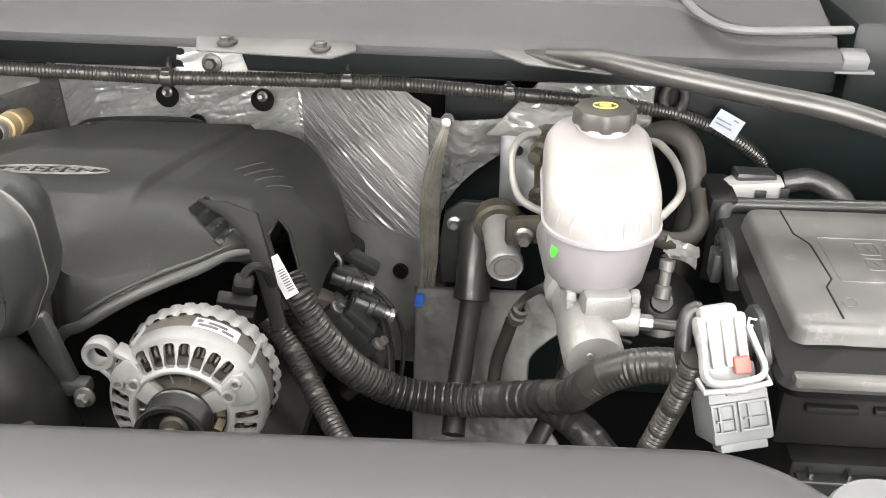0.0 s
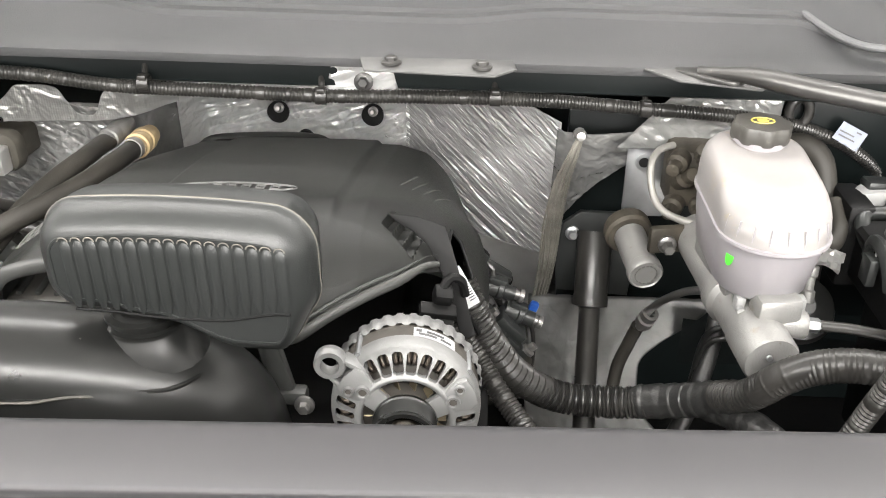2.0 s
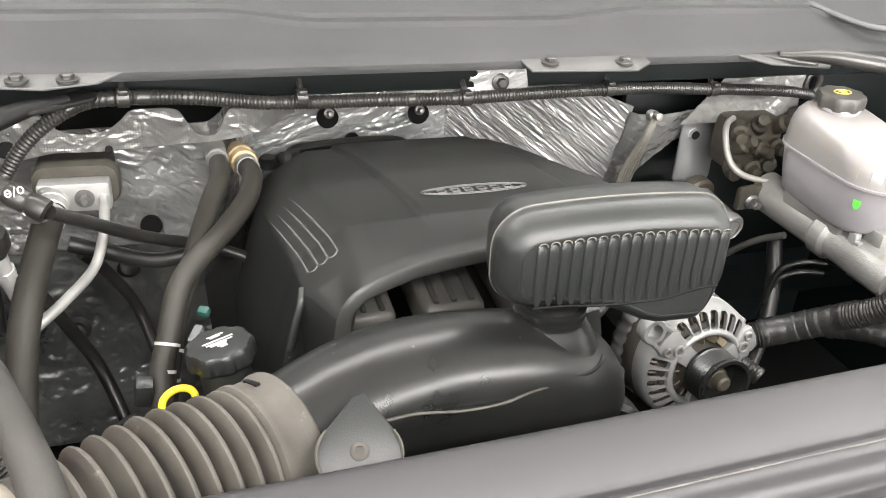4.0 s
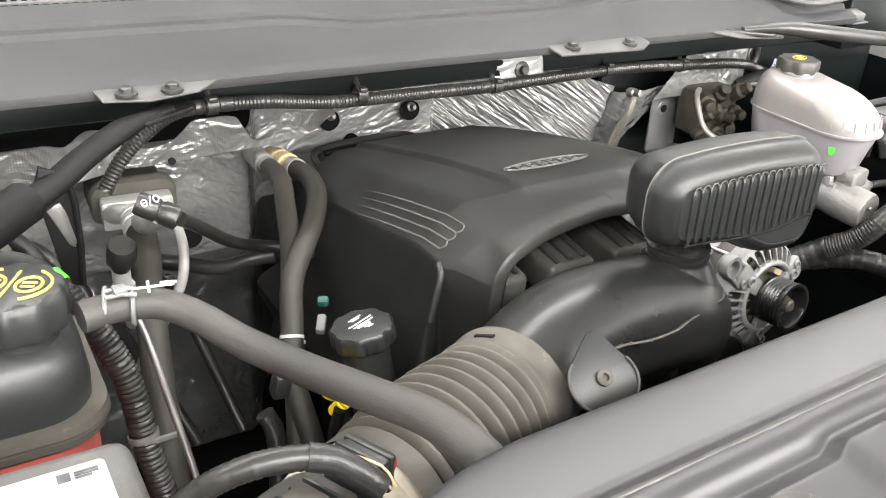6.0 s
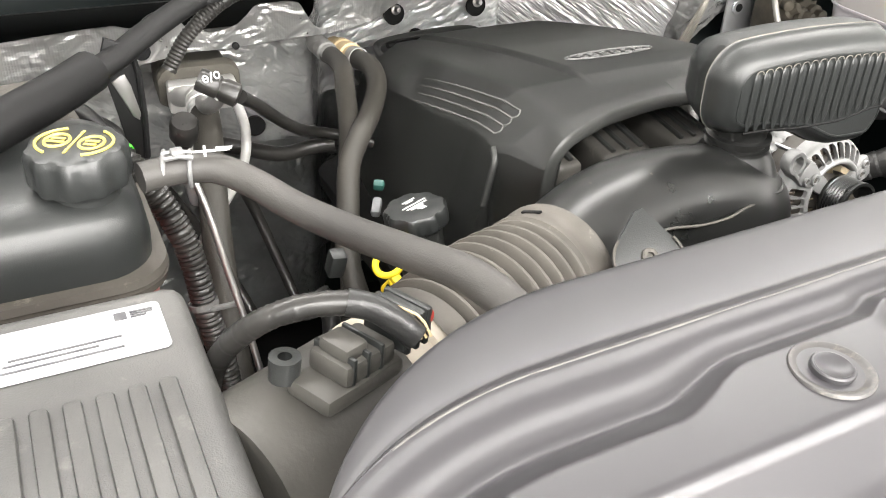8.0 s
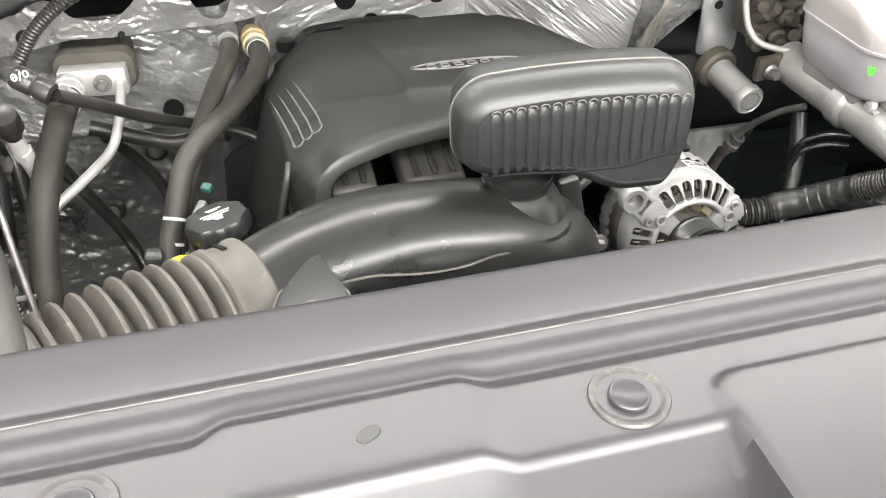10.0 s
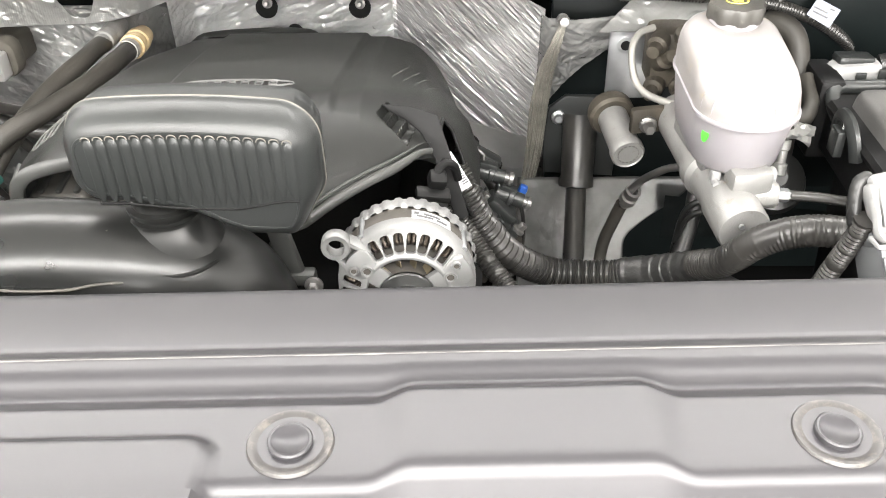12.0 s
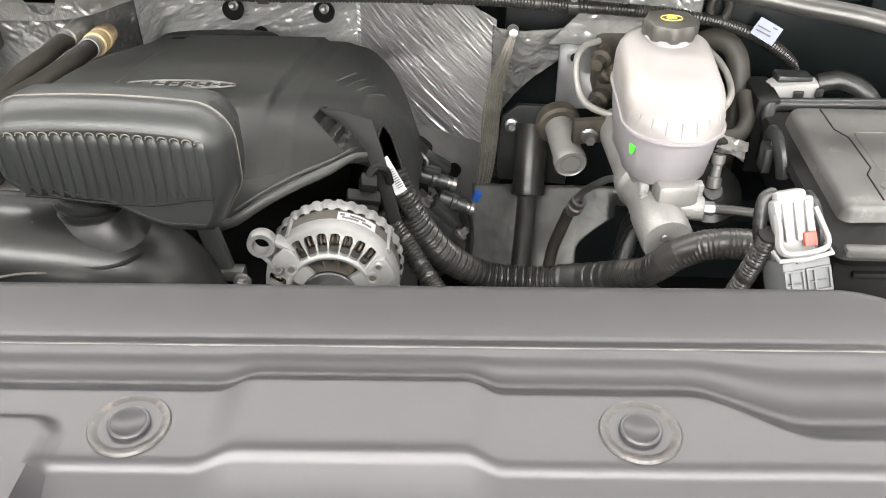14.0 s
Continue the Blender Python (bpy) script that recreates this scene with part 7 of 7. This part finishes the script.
part("clamp", bm, "cast_aluminium", oh, "silver spring clamp")
bm = B()
rbox(bm, (-0.909, 0.548, 1.083), (0.028, 0.002, 0.0012), 0, pose(0, 0, 0, 0, 0, -10))
rbox(bm, (-0.913, 0.549, 1.083), (0.002, 0.016, 0.0012), 0, pose(0, 0, 0, 0, 0, -10))
rbox(bm, (-0.898, 0.5515, 1.082), (0.012, 0.0022, 0.0012), 0, pose(0, 0, 0, 0, 0, -16))
part("mark", bm, "white_print", oh, "white alignment marks")
# washed-out grey cover and green-marked loom behind the tank
bm = B()
rbox(bm, (-1.076, 0.716, 1.003), (0.16, 0.10, 0.13), 0.012, pose(0, 0, 0, 8, 0, 10))
rbox(bm, (-1.001, 0.711, 1.028), (0.03, 0.09, 0.06), 0.008, pose(0, 0, 0, 8, 0, 10))
piece("relay_box", bm, "dirty_plastic", "dusty grey plastic relay box behind the tank", "relay box", (-1.076, 0.716, 0.933))
gl = loom_thing("wiring_loom", "black taped loom with a green band", [(-1.001, 0.731, 1.028), (-0.971, 0.701, 1.028), (-0.946, 0.671, 1.003), (-0.921, 0.651, 0.943), (-0.911, 0.636, 0.863), (-0.901, 0.626, 0.783), (-0.906, 0.596, 0.663)], 0.0125, 0.005)
bm = B()
lathe(bm, [(0.0125, 0), (0.0138, 0), (0.0138, 0.013), (0.0125, 0.013)], aim((-0.966, 0.696, 1.026), (-0.953, 0.68, 1.013)), 20)
part("band", bm, "green_paint", gl, "bright green band")
bm = B()
lathe(bm, [(0.0125, 0), (0.0140, 0), (0.0140, 0.006), (0.0125, 0.006)], aim((-0.914, 0.641, 0.883), (-0.911, 0.636, 0.863)), 20)
rbox(bm, (-0.896, 0.628, 0.88), (0.03, 0.004, 0.005), 0.001)
part("cable_tie", bm, "grey_print", gl, "pale cable tie")

# ---------- air conditioning lines ----------
ac = thing("refrigerant_block", "silver refrigerant line block in a foam gasket", "pipe block", (-0.855, 1.008, 0.883))
bm = B()
prism(bm, rounded(0.098, 0.054, 0.018), 0.026, pose(-0.831, 0.993, 0.957, 90, 0, -4), 0.007)
prism(bm, rounded(0.088, 0.042, 0.010), 0.10, pose(-0.831, 1.068, 0.955, 90, 0, -4), 0.004)
part("gasket", bm, "gasket_foam", ac, "brown-grey foam gasket")
bm = B()
prism(bm, rounded(0.080, 0.035, 0.004), 0.022, pose(-0.833, 0.966, 0.953, 90, 0, -4), 0.002)
part("block", bm, "bright_aluminium", ac)
bm = B()
lathe(bm, [(0.006, 0), (0.011, 0), (0.011, 0.004), (0.006, 0.004)], aim((-0.823, 0.944, 0.953), (-0.823, 0.508, 0.998)), 20)
bolt(bm, aim((-0.823, 0.944, 0.953), (-0.823, 0.508, 0.998)), 0.0055, 0.014, 1.2)
part("bolt", bm, "bare_steel", ac)
ah = pipe_thing("suction_hose", "thick olive-grey refrigerant hose with a crimped end", "hose", [(-0.851, 0.87, 0.975), (-0.856, 0.83, 0.971), (-0.867, 0.778, 0.948), (-0.878, 0.728, 0.913), (-0.885, 0.683, 0.853), (-0.887, 0.648, 0.783), (-0.88, 0.618, 0.703), (-0.865, 0.598, 0.603)], 0.0152, "rubber", "refrigerant lines")
bm = B()
hose(bm, [(-0.863, 0.953, 0.955), (-0.863, 0.936, 0.961), (-0.859, 0.913, 0.971), (-0.852, 0.883, 0.977)], 0.0115, 14)
part("pipe", bm, "bright_aluminium", ah, "bare aluminium pipe")
bm = B()
lathe(bm, [(0.011, 0), (0.0164, 0.001), (0.0164, 0.008), (0.0155, 0.009), (0.0155, 0.013), (0.0168, 0.014), (0.0168, 0.022), (0.0155, 0.023), (0.0155, 0.027), (0.0168, 0.028), (0.0168, 0.038), (0.0155, 0.039)], aim((-0.85, 0.89, 0.978), (-0.855, 0.838, 0.971)), 28)
part("ferrule", bm, "bright_aluminium", ah, "crimped aluminium ferrule")
pipe_thing("liquid_line", "bare aluminium refrigerant line", "pipe", [(-0.803, 0.953, 0.951), (-0.802, 0.933, 0.951), (-0.802, 0.903, 0.945), (-0.805, 0.874, 0.933), (-0.817, 0.843, 0.913), (-0.847, 0.793, 0.905), (-0.875, 0.76, 0.895), (-0.89, 0.75, 0.873)], 0.0058, "bright_aluminium", "refrigerant lines")
pipe_thing("liquid_line", "bare aluminium refrigerant line running down", "pipe", [(-0.905, 0.676, 1.003), (-0.896, 0.656, 0.963), (-0.889, 0.633, 0.913), (-0.88, 0.608, 0.853), (-0.87, 0.583, 0.763), (-0.865, 0.558, 0.683)], 0.0034, "bare_steel", "refrigerant lines")
pc = thing("service_port", "black capped service port on a silver stub", "service port", (-0.855, 0.748, 1.003))
bm = B()
V0, V1 = Vector((-0.873, 0.76, 1.053)), Vector((-0.833, 0.741, 1.033))
lathe(bm, [(0.0, 0), (0.0105, 0), (0.0114, 0.003), (0.0114, 0.020), (0.0098, 0.022), (0.0102, 0.024), (0.0116, 0.026), (0.0116, 0.040), (0.007, 0.042)], aim(V0, V1), 26, wave=lambda a, r: 1 + 0.03 * math.cos(6 * a))
pcap = part("cap", bm, "conduit", pc)
bm = B()
T = look((-0.863, 0.75, 1.056), (-0.95, 0.0, 1.46)) @ pose(0, 0, 0, 0, 180, 0) @ pose(0, 0, 0.008, 0, 0, 195) @ Matrix.Scale(0.75, 4)
for s in (-1, 1):
    sweep(bm, [T @ Vector((s * 0.0075 + 0.0032 * math.cos(t), 0.0042 * math.sin(t), 0)) for t in (2 * math.pi * k / 16 for k in range(17))], 0.0008, 6, caps=False)
sweep(bm, [T @ Vector((-0.002, -0.006, 0)), T @ Vector((0.002, 0.006, 0))], 0.0008, 6)
rbox(bm, (0, 0, 0), (0.006, 0.0014, 0.0012), 0, T @ Matrix.Translation((0.0075, 0, 0)))
part("print", bm, "white_print", pcap, "white lock symbols")
bm = B()
hose(bm, [(-0.855, 0.753, 1.038), (-0.857, 0.778, 1.018), (-0.855, 0.828, 0.993), (-0.853, 0.87, 0.981)], 0.0085, 12)
part("stub", bm, "dull_aluminium", pc)
pipe_thing("vacuum_hose", "thin black hose from the service port to the engine", "hose", [(-0.837, 0.745, 1.035), (-0.82, 0.763, 1.018), (-0.795, 0.798, 0.988), (-0.77, 0.833, 0.958), (-0.74, 0.87, 0.928), (-0.71, 0.883, 0.913), (-0.675, 0.878, 0.903), (-0.645, 0.868, 0.893)], 0.0070, "conduit")
pipe_thing("vacuum_hose", "thin black hose behind the refrigerant lines", "hose", [(-0.845, 0.908, 0.913), (-0.805, 0.908, 0.898), (-0.755, 0.913, 0.878), (-0.715, 0.918, 0.878), (-0.685, 0.908, 0.883)], 0.0095, "conduit")
pipe_thing("drain_hose", "thin black hose down the firewall", "hose", [(-0.835, 0.938, 0.883), (-0.805, 0.958, 0.833), (-0.78, 0.968, 0.773), (-0.76, 0.938, 0.703), (-0.745, 0.888, 0.643)], 0.0075, "conduit")
pipe_thing("drain_hose", "thin black hose beside the suction hose", "hose", [(-0.905, 0.938, 0.863), (-0.865, 0.938, 0.783), (-0.835, 0.938, 0.713), (-0.805, 0.888, 0.643)], 0.0085, "conduit")
# low side port with a silver stem
bm = B()
lathe(bm, [(0, 0), (0.009, 0), (0.009, 0.010), (0.0135, 0.011), (0.0142, 0.014), (0.0142, 0.030), (0.012, 0.034), (0, 0.035)], aim((-0.893, 0.766, 0.985), (-0.890, 0.728, 1.065)), 24, wave=lambda a, r: 1 + (0.03 * math.cos(8 * a) if r > 0.013 else 0))
lowport = piece("service_port", bm, "conduit", "black capped service port on a bare stem", "service port", (-0.893, 0.766, 0.94))
bm = B()
hose(bm, [(-0.882, 0.790, 0.905), (-0.887, 0.782, 0.935), (-0.892, 0.772, 0.965), (-0.893, 0.766, 0.988)], 0.0088, 14)
lathe(bm, [(0.008, 0), (0.0108, 0), (0.0108, 0.009), (0.008, 0.009)], aim((-0.890, 0.776, 0.955), (-0.893, 0.766, 0.985)), 6)
part("stem", bm, "bright_aluminium", lowport, "bare aluminium stem")

# ---------- injector plugs beside the cover ----------
coil = thing("ignition_coil", "black ignition coil with bare bolts and a wire plug", "ignition coil", (-0.164, 0.800, 0.775))
bm = B()
a, b = Vector((-0.194, 0.790, 0.849)), Vector((-0.141, 0.790, 0.795))
v = b - a
G = Matrix.Translation((a + b) / 2) @ v.to_track_quat("X", "Z").to_matrix().to_4x4()
rbox(bm, (0, 0, 0), (v.length, 0.040, 0.034), 0.005, G)
rbox(bm, (0, 0, 0), (v.length * 0.55, 0.030, 0.014), 0.004, G @ Matrix.Translation((0, 0, 0.021)))
part("body", bm, "box_plastic", coil)
for s in (-0.30, 0.0, 0.30):
    bm = B()
    rbox(bm, (0, 0, 0), (0.0025, 0.042, 0.036), 0.001, G @ Matrix.Translation((v.length * s, 0, 0.001)))
    part("rib", bm, "box_plastic", coil)
for s in (-0.40, 0.44):
    bm = B()
    bolt(bm, G @ Matrix.Translation((v.length * s, -0.012, 0.017)), 0.0055, 0.010, 1.5)
    part("bolt", bm, "bare_steel", coil)
bm = B()
rbox(bm, (0, 0, 0), (0.026, 0.020, 0.016), 0.003, G @ pose(-v.length * 0.62, 0, 0.006, 0, -15, 10))
part("plug", bm, "dusty_rubber", coil, "pale grey wire plug")
bm = B()
hose(bm, [G @ Vector((v.length * 0.5, 0, 0)), G @ Vector((v.length * 0.68, 0.004, -0.004)), G @ Vector((v.length * 0.80, 0.006, -0.030)), G @ Vector((v.length * 0.84, 0.006, -0.075))], 0.0095, 12)
part("boot", bm, "rubber", coil, "black rubber boot")
for at, to, k in (((-0.184, 0.800, 0.883), (-0.142, 0.800, 0.870), 0.9), ((-0.160, 0.800, 0.852), (-0.120, 0.800, 0.835), 1.0)):
    pl = thing("wire_plug", "dark sensor plug with a bare metal end beside the engine cover", "wire plug", at, group="engine plugs")
    A = aim(at, to)
    n = (Vector(to) - Vector(at)).length
    bm = B()
    lathe(bm, [(0, 0), (0.010 * k, 0), (0.0105 * k, 0.002), (0.0105 * k, n * 0.35), (0.0125 * k, n * 0.37), (0.0125 * k, n * 0.50), (0.0095 * k, n * 0.53), (0.0095 * k, n * 0.82), (0, n * 0.82)], A, 20)
    rbox(bm, (0, 0, 0), (0.012, 0.010, n * 0.5), 0.002, A @ Matrix.Translation((0, 0.010, n * 0.3)))
    part("shell", bm, "box_plastic", pl)
    bm = B()
    lathe(bm, [(0, n * 0.80), (0.0060, n * 0.80), (0.0060, n * 0.94), (0.0082, n * 0.95), (0.0082, n * 1.06), (0.005, n * 1.09), (0, n * 1.09)], A, 16)
    part("tip", bm, "bare_steel", pl, "bare metal end")
    bm = B()
    hose(bm, [A @ Vector((0, 0.008, 0.006)), A @ Vector((0.004, 0.020, 0.004)), A @ Vector((0.008, 0.024, -0.012)), A @ Vector((0.008, 0.016, -0.03))], 0.0034, 8)
    part("lead", bm, "conduit", pl)
pipe_thing("engine_hose", "black ribbed hose dropping behind the engine plugs", "hose", [(-0.186, 0.895, 0.838), (-0.165, 0.890, 0.815), (-0.148, 0.882, 0.780), (-0.138, 0.872, 0.735), (-0.135, 0.86, 0.68)], 0.0080, "conduit")
pipe_thing("engine_hose", "black thin wire loop behind the engine plugs", "hose", [(-0.172, 0.880, 0.832), (-0.150, 0.872, 0.822), (-0.126, 0.872, 0.79), (-0.118, 0.874, 0.745), (-0.122, 0.87, 0.69)], 0.0028, "conduit")
bm = B()
rbox(bm, (-0.172, 0.905, 0.842), (0.050, 0.022, 0.014), 0.004, pose(0, 0, 0, 0, 32, 0))
rbox(bm, (-0.196, 0.900, 0.818), (0.026, 0.024, 0.022), 0.004, pose(0, 0, 0, 0, 32, 0))
piece("wire_plug", bm, "box_plastic", "black angled plug on the cylinder head", "wire plug", (-0.18, 0.905, 0.81), group="engine plugs")
bm = B()
taped(bm, [(-0.184, 0.842, 0.757), (-0.176, 0.838, 0.747), (-0.170, 0.834, 0.735)], 0.0042, 10, 0.005)
piece("wire_band", bm, "blue_plastic", "violet-blue tape band round thin wires", "wire band", (-0.176, 0.838, 0.735))
# green and white plug by the oil filler
pl = thing("wire_plug", "white and teal wire plug near the oil cap", "wire plug", (-0.715, 0.70, 0.90))
bm = B()
rbox(bm, (-0.718, 0.690, 0.915), (0.010, 0.022, 0.010), 0.003, pose(0, 0, 0, 20, 0, -30))
part("shell", bm, "grey_plastic", pl)
bm = B()
rbox(bm, (-0.708, 0.708, 0.930), (0.012, 0.010, 0.010), 0.003, pose(0, 0, 0, 20, 0, -30))
part("lock", bm, "teal_plastic", pl)

# ---------- washer filler and white fender edge ----------
wf = thing("washer_filler", "grey washer fluid cap with a windscreen symbol", "washer cap", (0.235, 0.375, 0.93))
WC = pose(0.236, 0.372, 0.995, 0, 0, 0)
bm = B()
lathe(bm, [(0.03, -0.10), (0.03, -0.012), (0, -0.012)], WC, 24)
part("neck", bm, "box_plastic", wf)
bm = B()
lathe(bm, [(0, -0.014), (0.036, -0.014), (0.038, -0.010), (0.038, -0.002), (0.036, 0.001), (0, 0.002)], WC, 48)
wcap = part("cap", bm, "grey_plastic", wf)
bm = B()
T = WC @ pose(0, 0, 0.0022, 0, 0, 0)
fan = [T @ Vector(p) for p in ((0.000, -0.010, 0), (0.010, 0.006, 0), (0.004, 0.011, 0), (-0.004, 0.0115, 0))]
sweep(bm, [T @ Vector((0.004 + 0.020 * math.cos(t), -0.012 + 0.022 * math.sin(t), 0)) for t in [radians(40 + 10 * k) for k in range(11)]], 0.0009, 6)
sweep(bm, [T @ Vector(p) for p in ((0.019, 0.002, 0), (0.010, -0.008, 0), (-0.002, -0.008, 0), (-0.011, 0.002, 0))], 0.0009, 6)
sweep(bm, [T @ Vector(p) for p in ((0.004, -0.014, 0), (0.004, -0.004, 0))], 0.0009, 6)
bars(bm, T, [(-0.024, 0.0, 0.010), (-0.024, -0.005, 0.010), (-0.024, 0.005, 0.008)], 0.0016)
part("print", bm, "dark_print", wcap, "dark moulded symbol")
bm = B()
rbox(bm, (0.262, 0.18, 0.93), (0.10, 0.36, 0.12), 0.02)
piece("headlamp_housing", bm, "body_white", "white painted panel beside the radiator cover", "body panel", (0.262, 0.18, 0.87), kind="structure")
# hanging ring on the cowl side
bm = B()
ring = [Vector((0.186 + 0.012 * math.cos(t), 0.968, 1.036 + 0.017 * math.sin(t))) for t in (2 * math.pi * k / 24 for k in range(25))]
sweep(bm, ring, 0.006, 10, caps=False)
piece("cable_ring", bm, "conduit", "dark rubber cable ring on the cowl side", "cable ring", (0.186, 0.968, 1.015))

# ---------- pipes and scraps between reservoir and fuse box ----------
pipe_thing("booster_hose", "black rubber hose behind the brake reservoir", "hose", [(0.150, 0.95, 0.99), (0.178, 0.925, 1.012), (0.200, 0.905, 1.000), (0.205, 0.885, 0.955), (0.195, 0.86, 0.90), (0.185, 0.83, 0.86)], 0.0135, "rubber")
pipe_thing("return_hose", "short grey-black hose stub by the reservoir", "hose", [(0.150, 0.785, 0.955), (0.170, 0.790, 0.948), (0.192, 0.805, 0.945), (0.205, 0.83, 0.955), (0.205, 0.86, 0.97)], 0.0095, "rubber")
bm = B()
random.seed(12)
scrap = [[bm.verts.new((0.163 + 0.034 * i / 6 + random.uniform(-0.002, 0.002), 0.775 + 0.012 * k / 6 + random.uniform(-0.004, 0.004), 0.962 - 0.030 * k / 6 - 0.012 * i / 6 + random.uniform(-0.003, 0.003))) for k in range(7)] for i in range(7)]
for p, q in zip(scrap, scrap[1:]):
    for k in range(6):
        bm.faces.new((p[k], q[k], q[k + 1], p[k + 1]))
bmesh.ops.solidify(bm, geom=bm.faces[:], thickness=0.0008)
piece("foil_wrap", bm, "foil_dull", "crumpled silver wrap on a hose", "foil wrap", (0.17, 0.78, 0.93), angle=15)
cn = thing("pressure_canister", "glossy black round canister with a bare fitting", "canister", (0.165, 0.80, 0.82))
bm = B()
lathe(bm, [(0, 0), (0.030, 0.0), (0.038, 0.010), (0.040, 0.022), (0.036, 0.034), (0.022, 0.042), (0.012, 0.044), (0.011, 0.052), (0, 0.052)], aim((0.170, 0.815, 0.850), (0.162, 0.72, 0.935)), 34)
part("body", bm, "glossy_plastic", cn)
bm = B()
lathe(bm, [(0, 0), (0.0085, 0), (0.0085, 0.012), (0.006, 0.014), (0.006, 0.028), (0.008, 0.030), (0.008, 0.040), (0, 0.041)], aim((0.166, 0.778, 0.888), (0.172, 0.80, 0.96)), 14)
part("fitting", bm, "dull_aluminium", cn)
for x0, y0 in ((0.10, 0.80),):
    pipe_thing("loose_loom", "dark ribbed loom low behind the master cylinder", "wiring", [(x0, y0 + 0.06, 0.84), (x0 - 0.01, y0 + 0.03, 0.79), (x0 - 0.03, y0, 0.73), (x0 - 0.06, y0 - 0.02, 0.66)], 0.011, "tape")
for dz in (0.0, 0.016):
    pipe_thing("brake_line", "thin black bent brake line", "pipe", [(0.145, 0.80, 0.815 + dz), (0.115, 0.805, 0.818 + dz), (0.088, 0.81, 0.812 + dz), (0.075, 0.815, 0.79 + dz), (0.07, 0.82, 0.74)], 0.0038, "glossy_plastic", "brake lines")
bm = B()
rbox(bm, (0.150, 0.475, 0.885), (0.05, 0.006, 0.05), 0.004, pose(0, 0, 0, 0, 25, 0))
lathe(bm, [(0, 0), (0.007, 0), (0.007, 0.0035), (0, 0.0035)], pose(0.142, 0.472, 0.893, 90, 0, 0), 18)
piece("connector_bracket", bm, "black_paint", "black stamped bracket below the harness connector", "bracket", (0.15, 0.475, 0.86))

# ---------- clutter on the passenger side ----------
random.seed(21)
for k, pts in enumerate(([(-1.036, 0.796, 1.003), (-1.001, 0.796, 1.028), (-0.971, 0.786, 1.013), (-0.956, 0.771, 0.963), (-0.961, 0.756, 0.893)], [(-1.006, 0.846, 0.973), (-0.971, 0.831, 0.993), (-0.941, 0.811, 0.968), (-0.931, 0.796, 0.913), (-0.936, 0.776, 0.843)], [(-0.976, 0.896, 0.943), (-0.946, 0.866, 0.948), (-0.921, 0.841, 0.923), (-0.916, 0.816, 0.863)])):
    pipe_thing("wiring_loom", "black taped loom beside the strut bracket", "wiring", pts, 0.0085, "tape", "wiring looms")
bm = B()
rbox(bm, (-0.961, 0.796, 0.938), (0.030, 0.03, 0.036), 0.005, pose(0, 0, 0, 15, 10, 20))
rbox(bm, (-0.941, 0.781, 0.958), (0.02, 0.016, 0.022), 0.004, pose(0, 0, 0, 15, 10, 20))
piece("wire_plug", bm, "box_plastic", "black wire plug near the refrigerant lines", "wire plug", (-0.961, 0.796, 0.918))
bm = B()
bolt(bm, aim((-0.928, 0.841, 0.913), (-0.966, 0.196, 1.183)), 0.011, 0.012, 1.8)
piece("panel_bolt", bm, "bare_steel", "large flanged bolt on the inner fender", "bolt", (-0.928, 0.841, 0.908))
bm = B()
hose(bm, [(-0.791, 0.666, 0.843), (-0.784, 0.658, 0.823), (-0.786, 0.646, 0.783), (-0.791, 0.636, 0.723)], 0.010, 12)
hb = piece("wire_lead", bm, "tape", "black taped sensor lead by the heater hoses", "wiring", (-0.775, 0.64, 0.74))
bm = B()
rbox(bm, (-0.772, 0.668, 0.872), (0.018, 0.018, 0.03), 0.004, pose(0, 0, 0, 12, 8, 0))
part("plug", bm, "box_plastic", hb)
bm = B()
scrap = [[bm.verts.new((-0.765 + 0.028 * i / 6 + random.uniform(-0.003, 0.003), 0.585 + 0.02 * k / 6 + random.uniform(-0.004, 0.004), 0.80 - 0.055 * k / 6 + random.uniform(-0.004, 0.004))) for k in range(7)] for i in range(7)]
for p, q in zip(scrap, scrap[1:]):
    for k in range(6):
        bm.faces.new((p[k], q[k], q[k + 1], p[k + 1]))
bmesh.ops.solidify(bm, geom=bm.faces[:], thickness=0.0008)
piece("foil_wrap", bm, "foil", "crumpled silver foil wrap low by the engine", "foil wrap", (-0.765, 0.59, 0.745), angle=15)
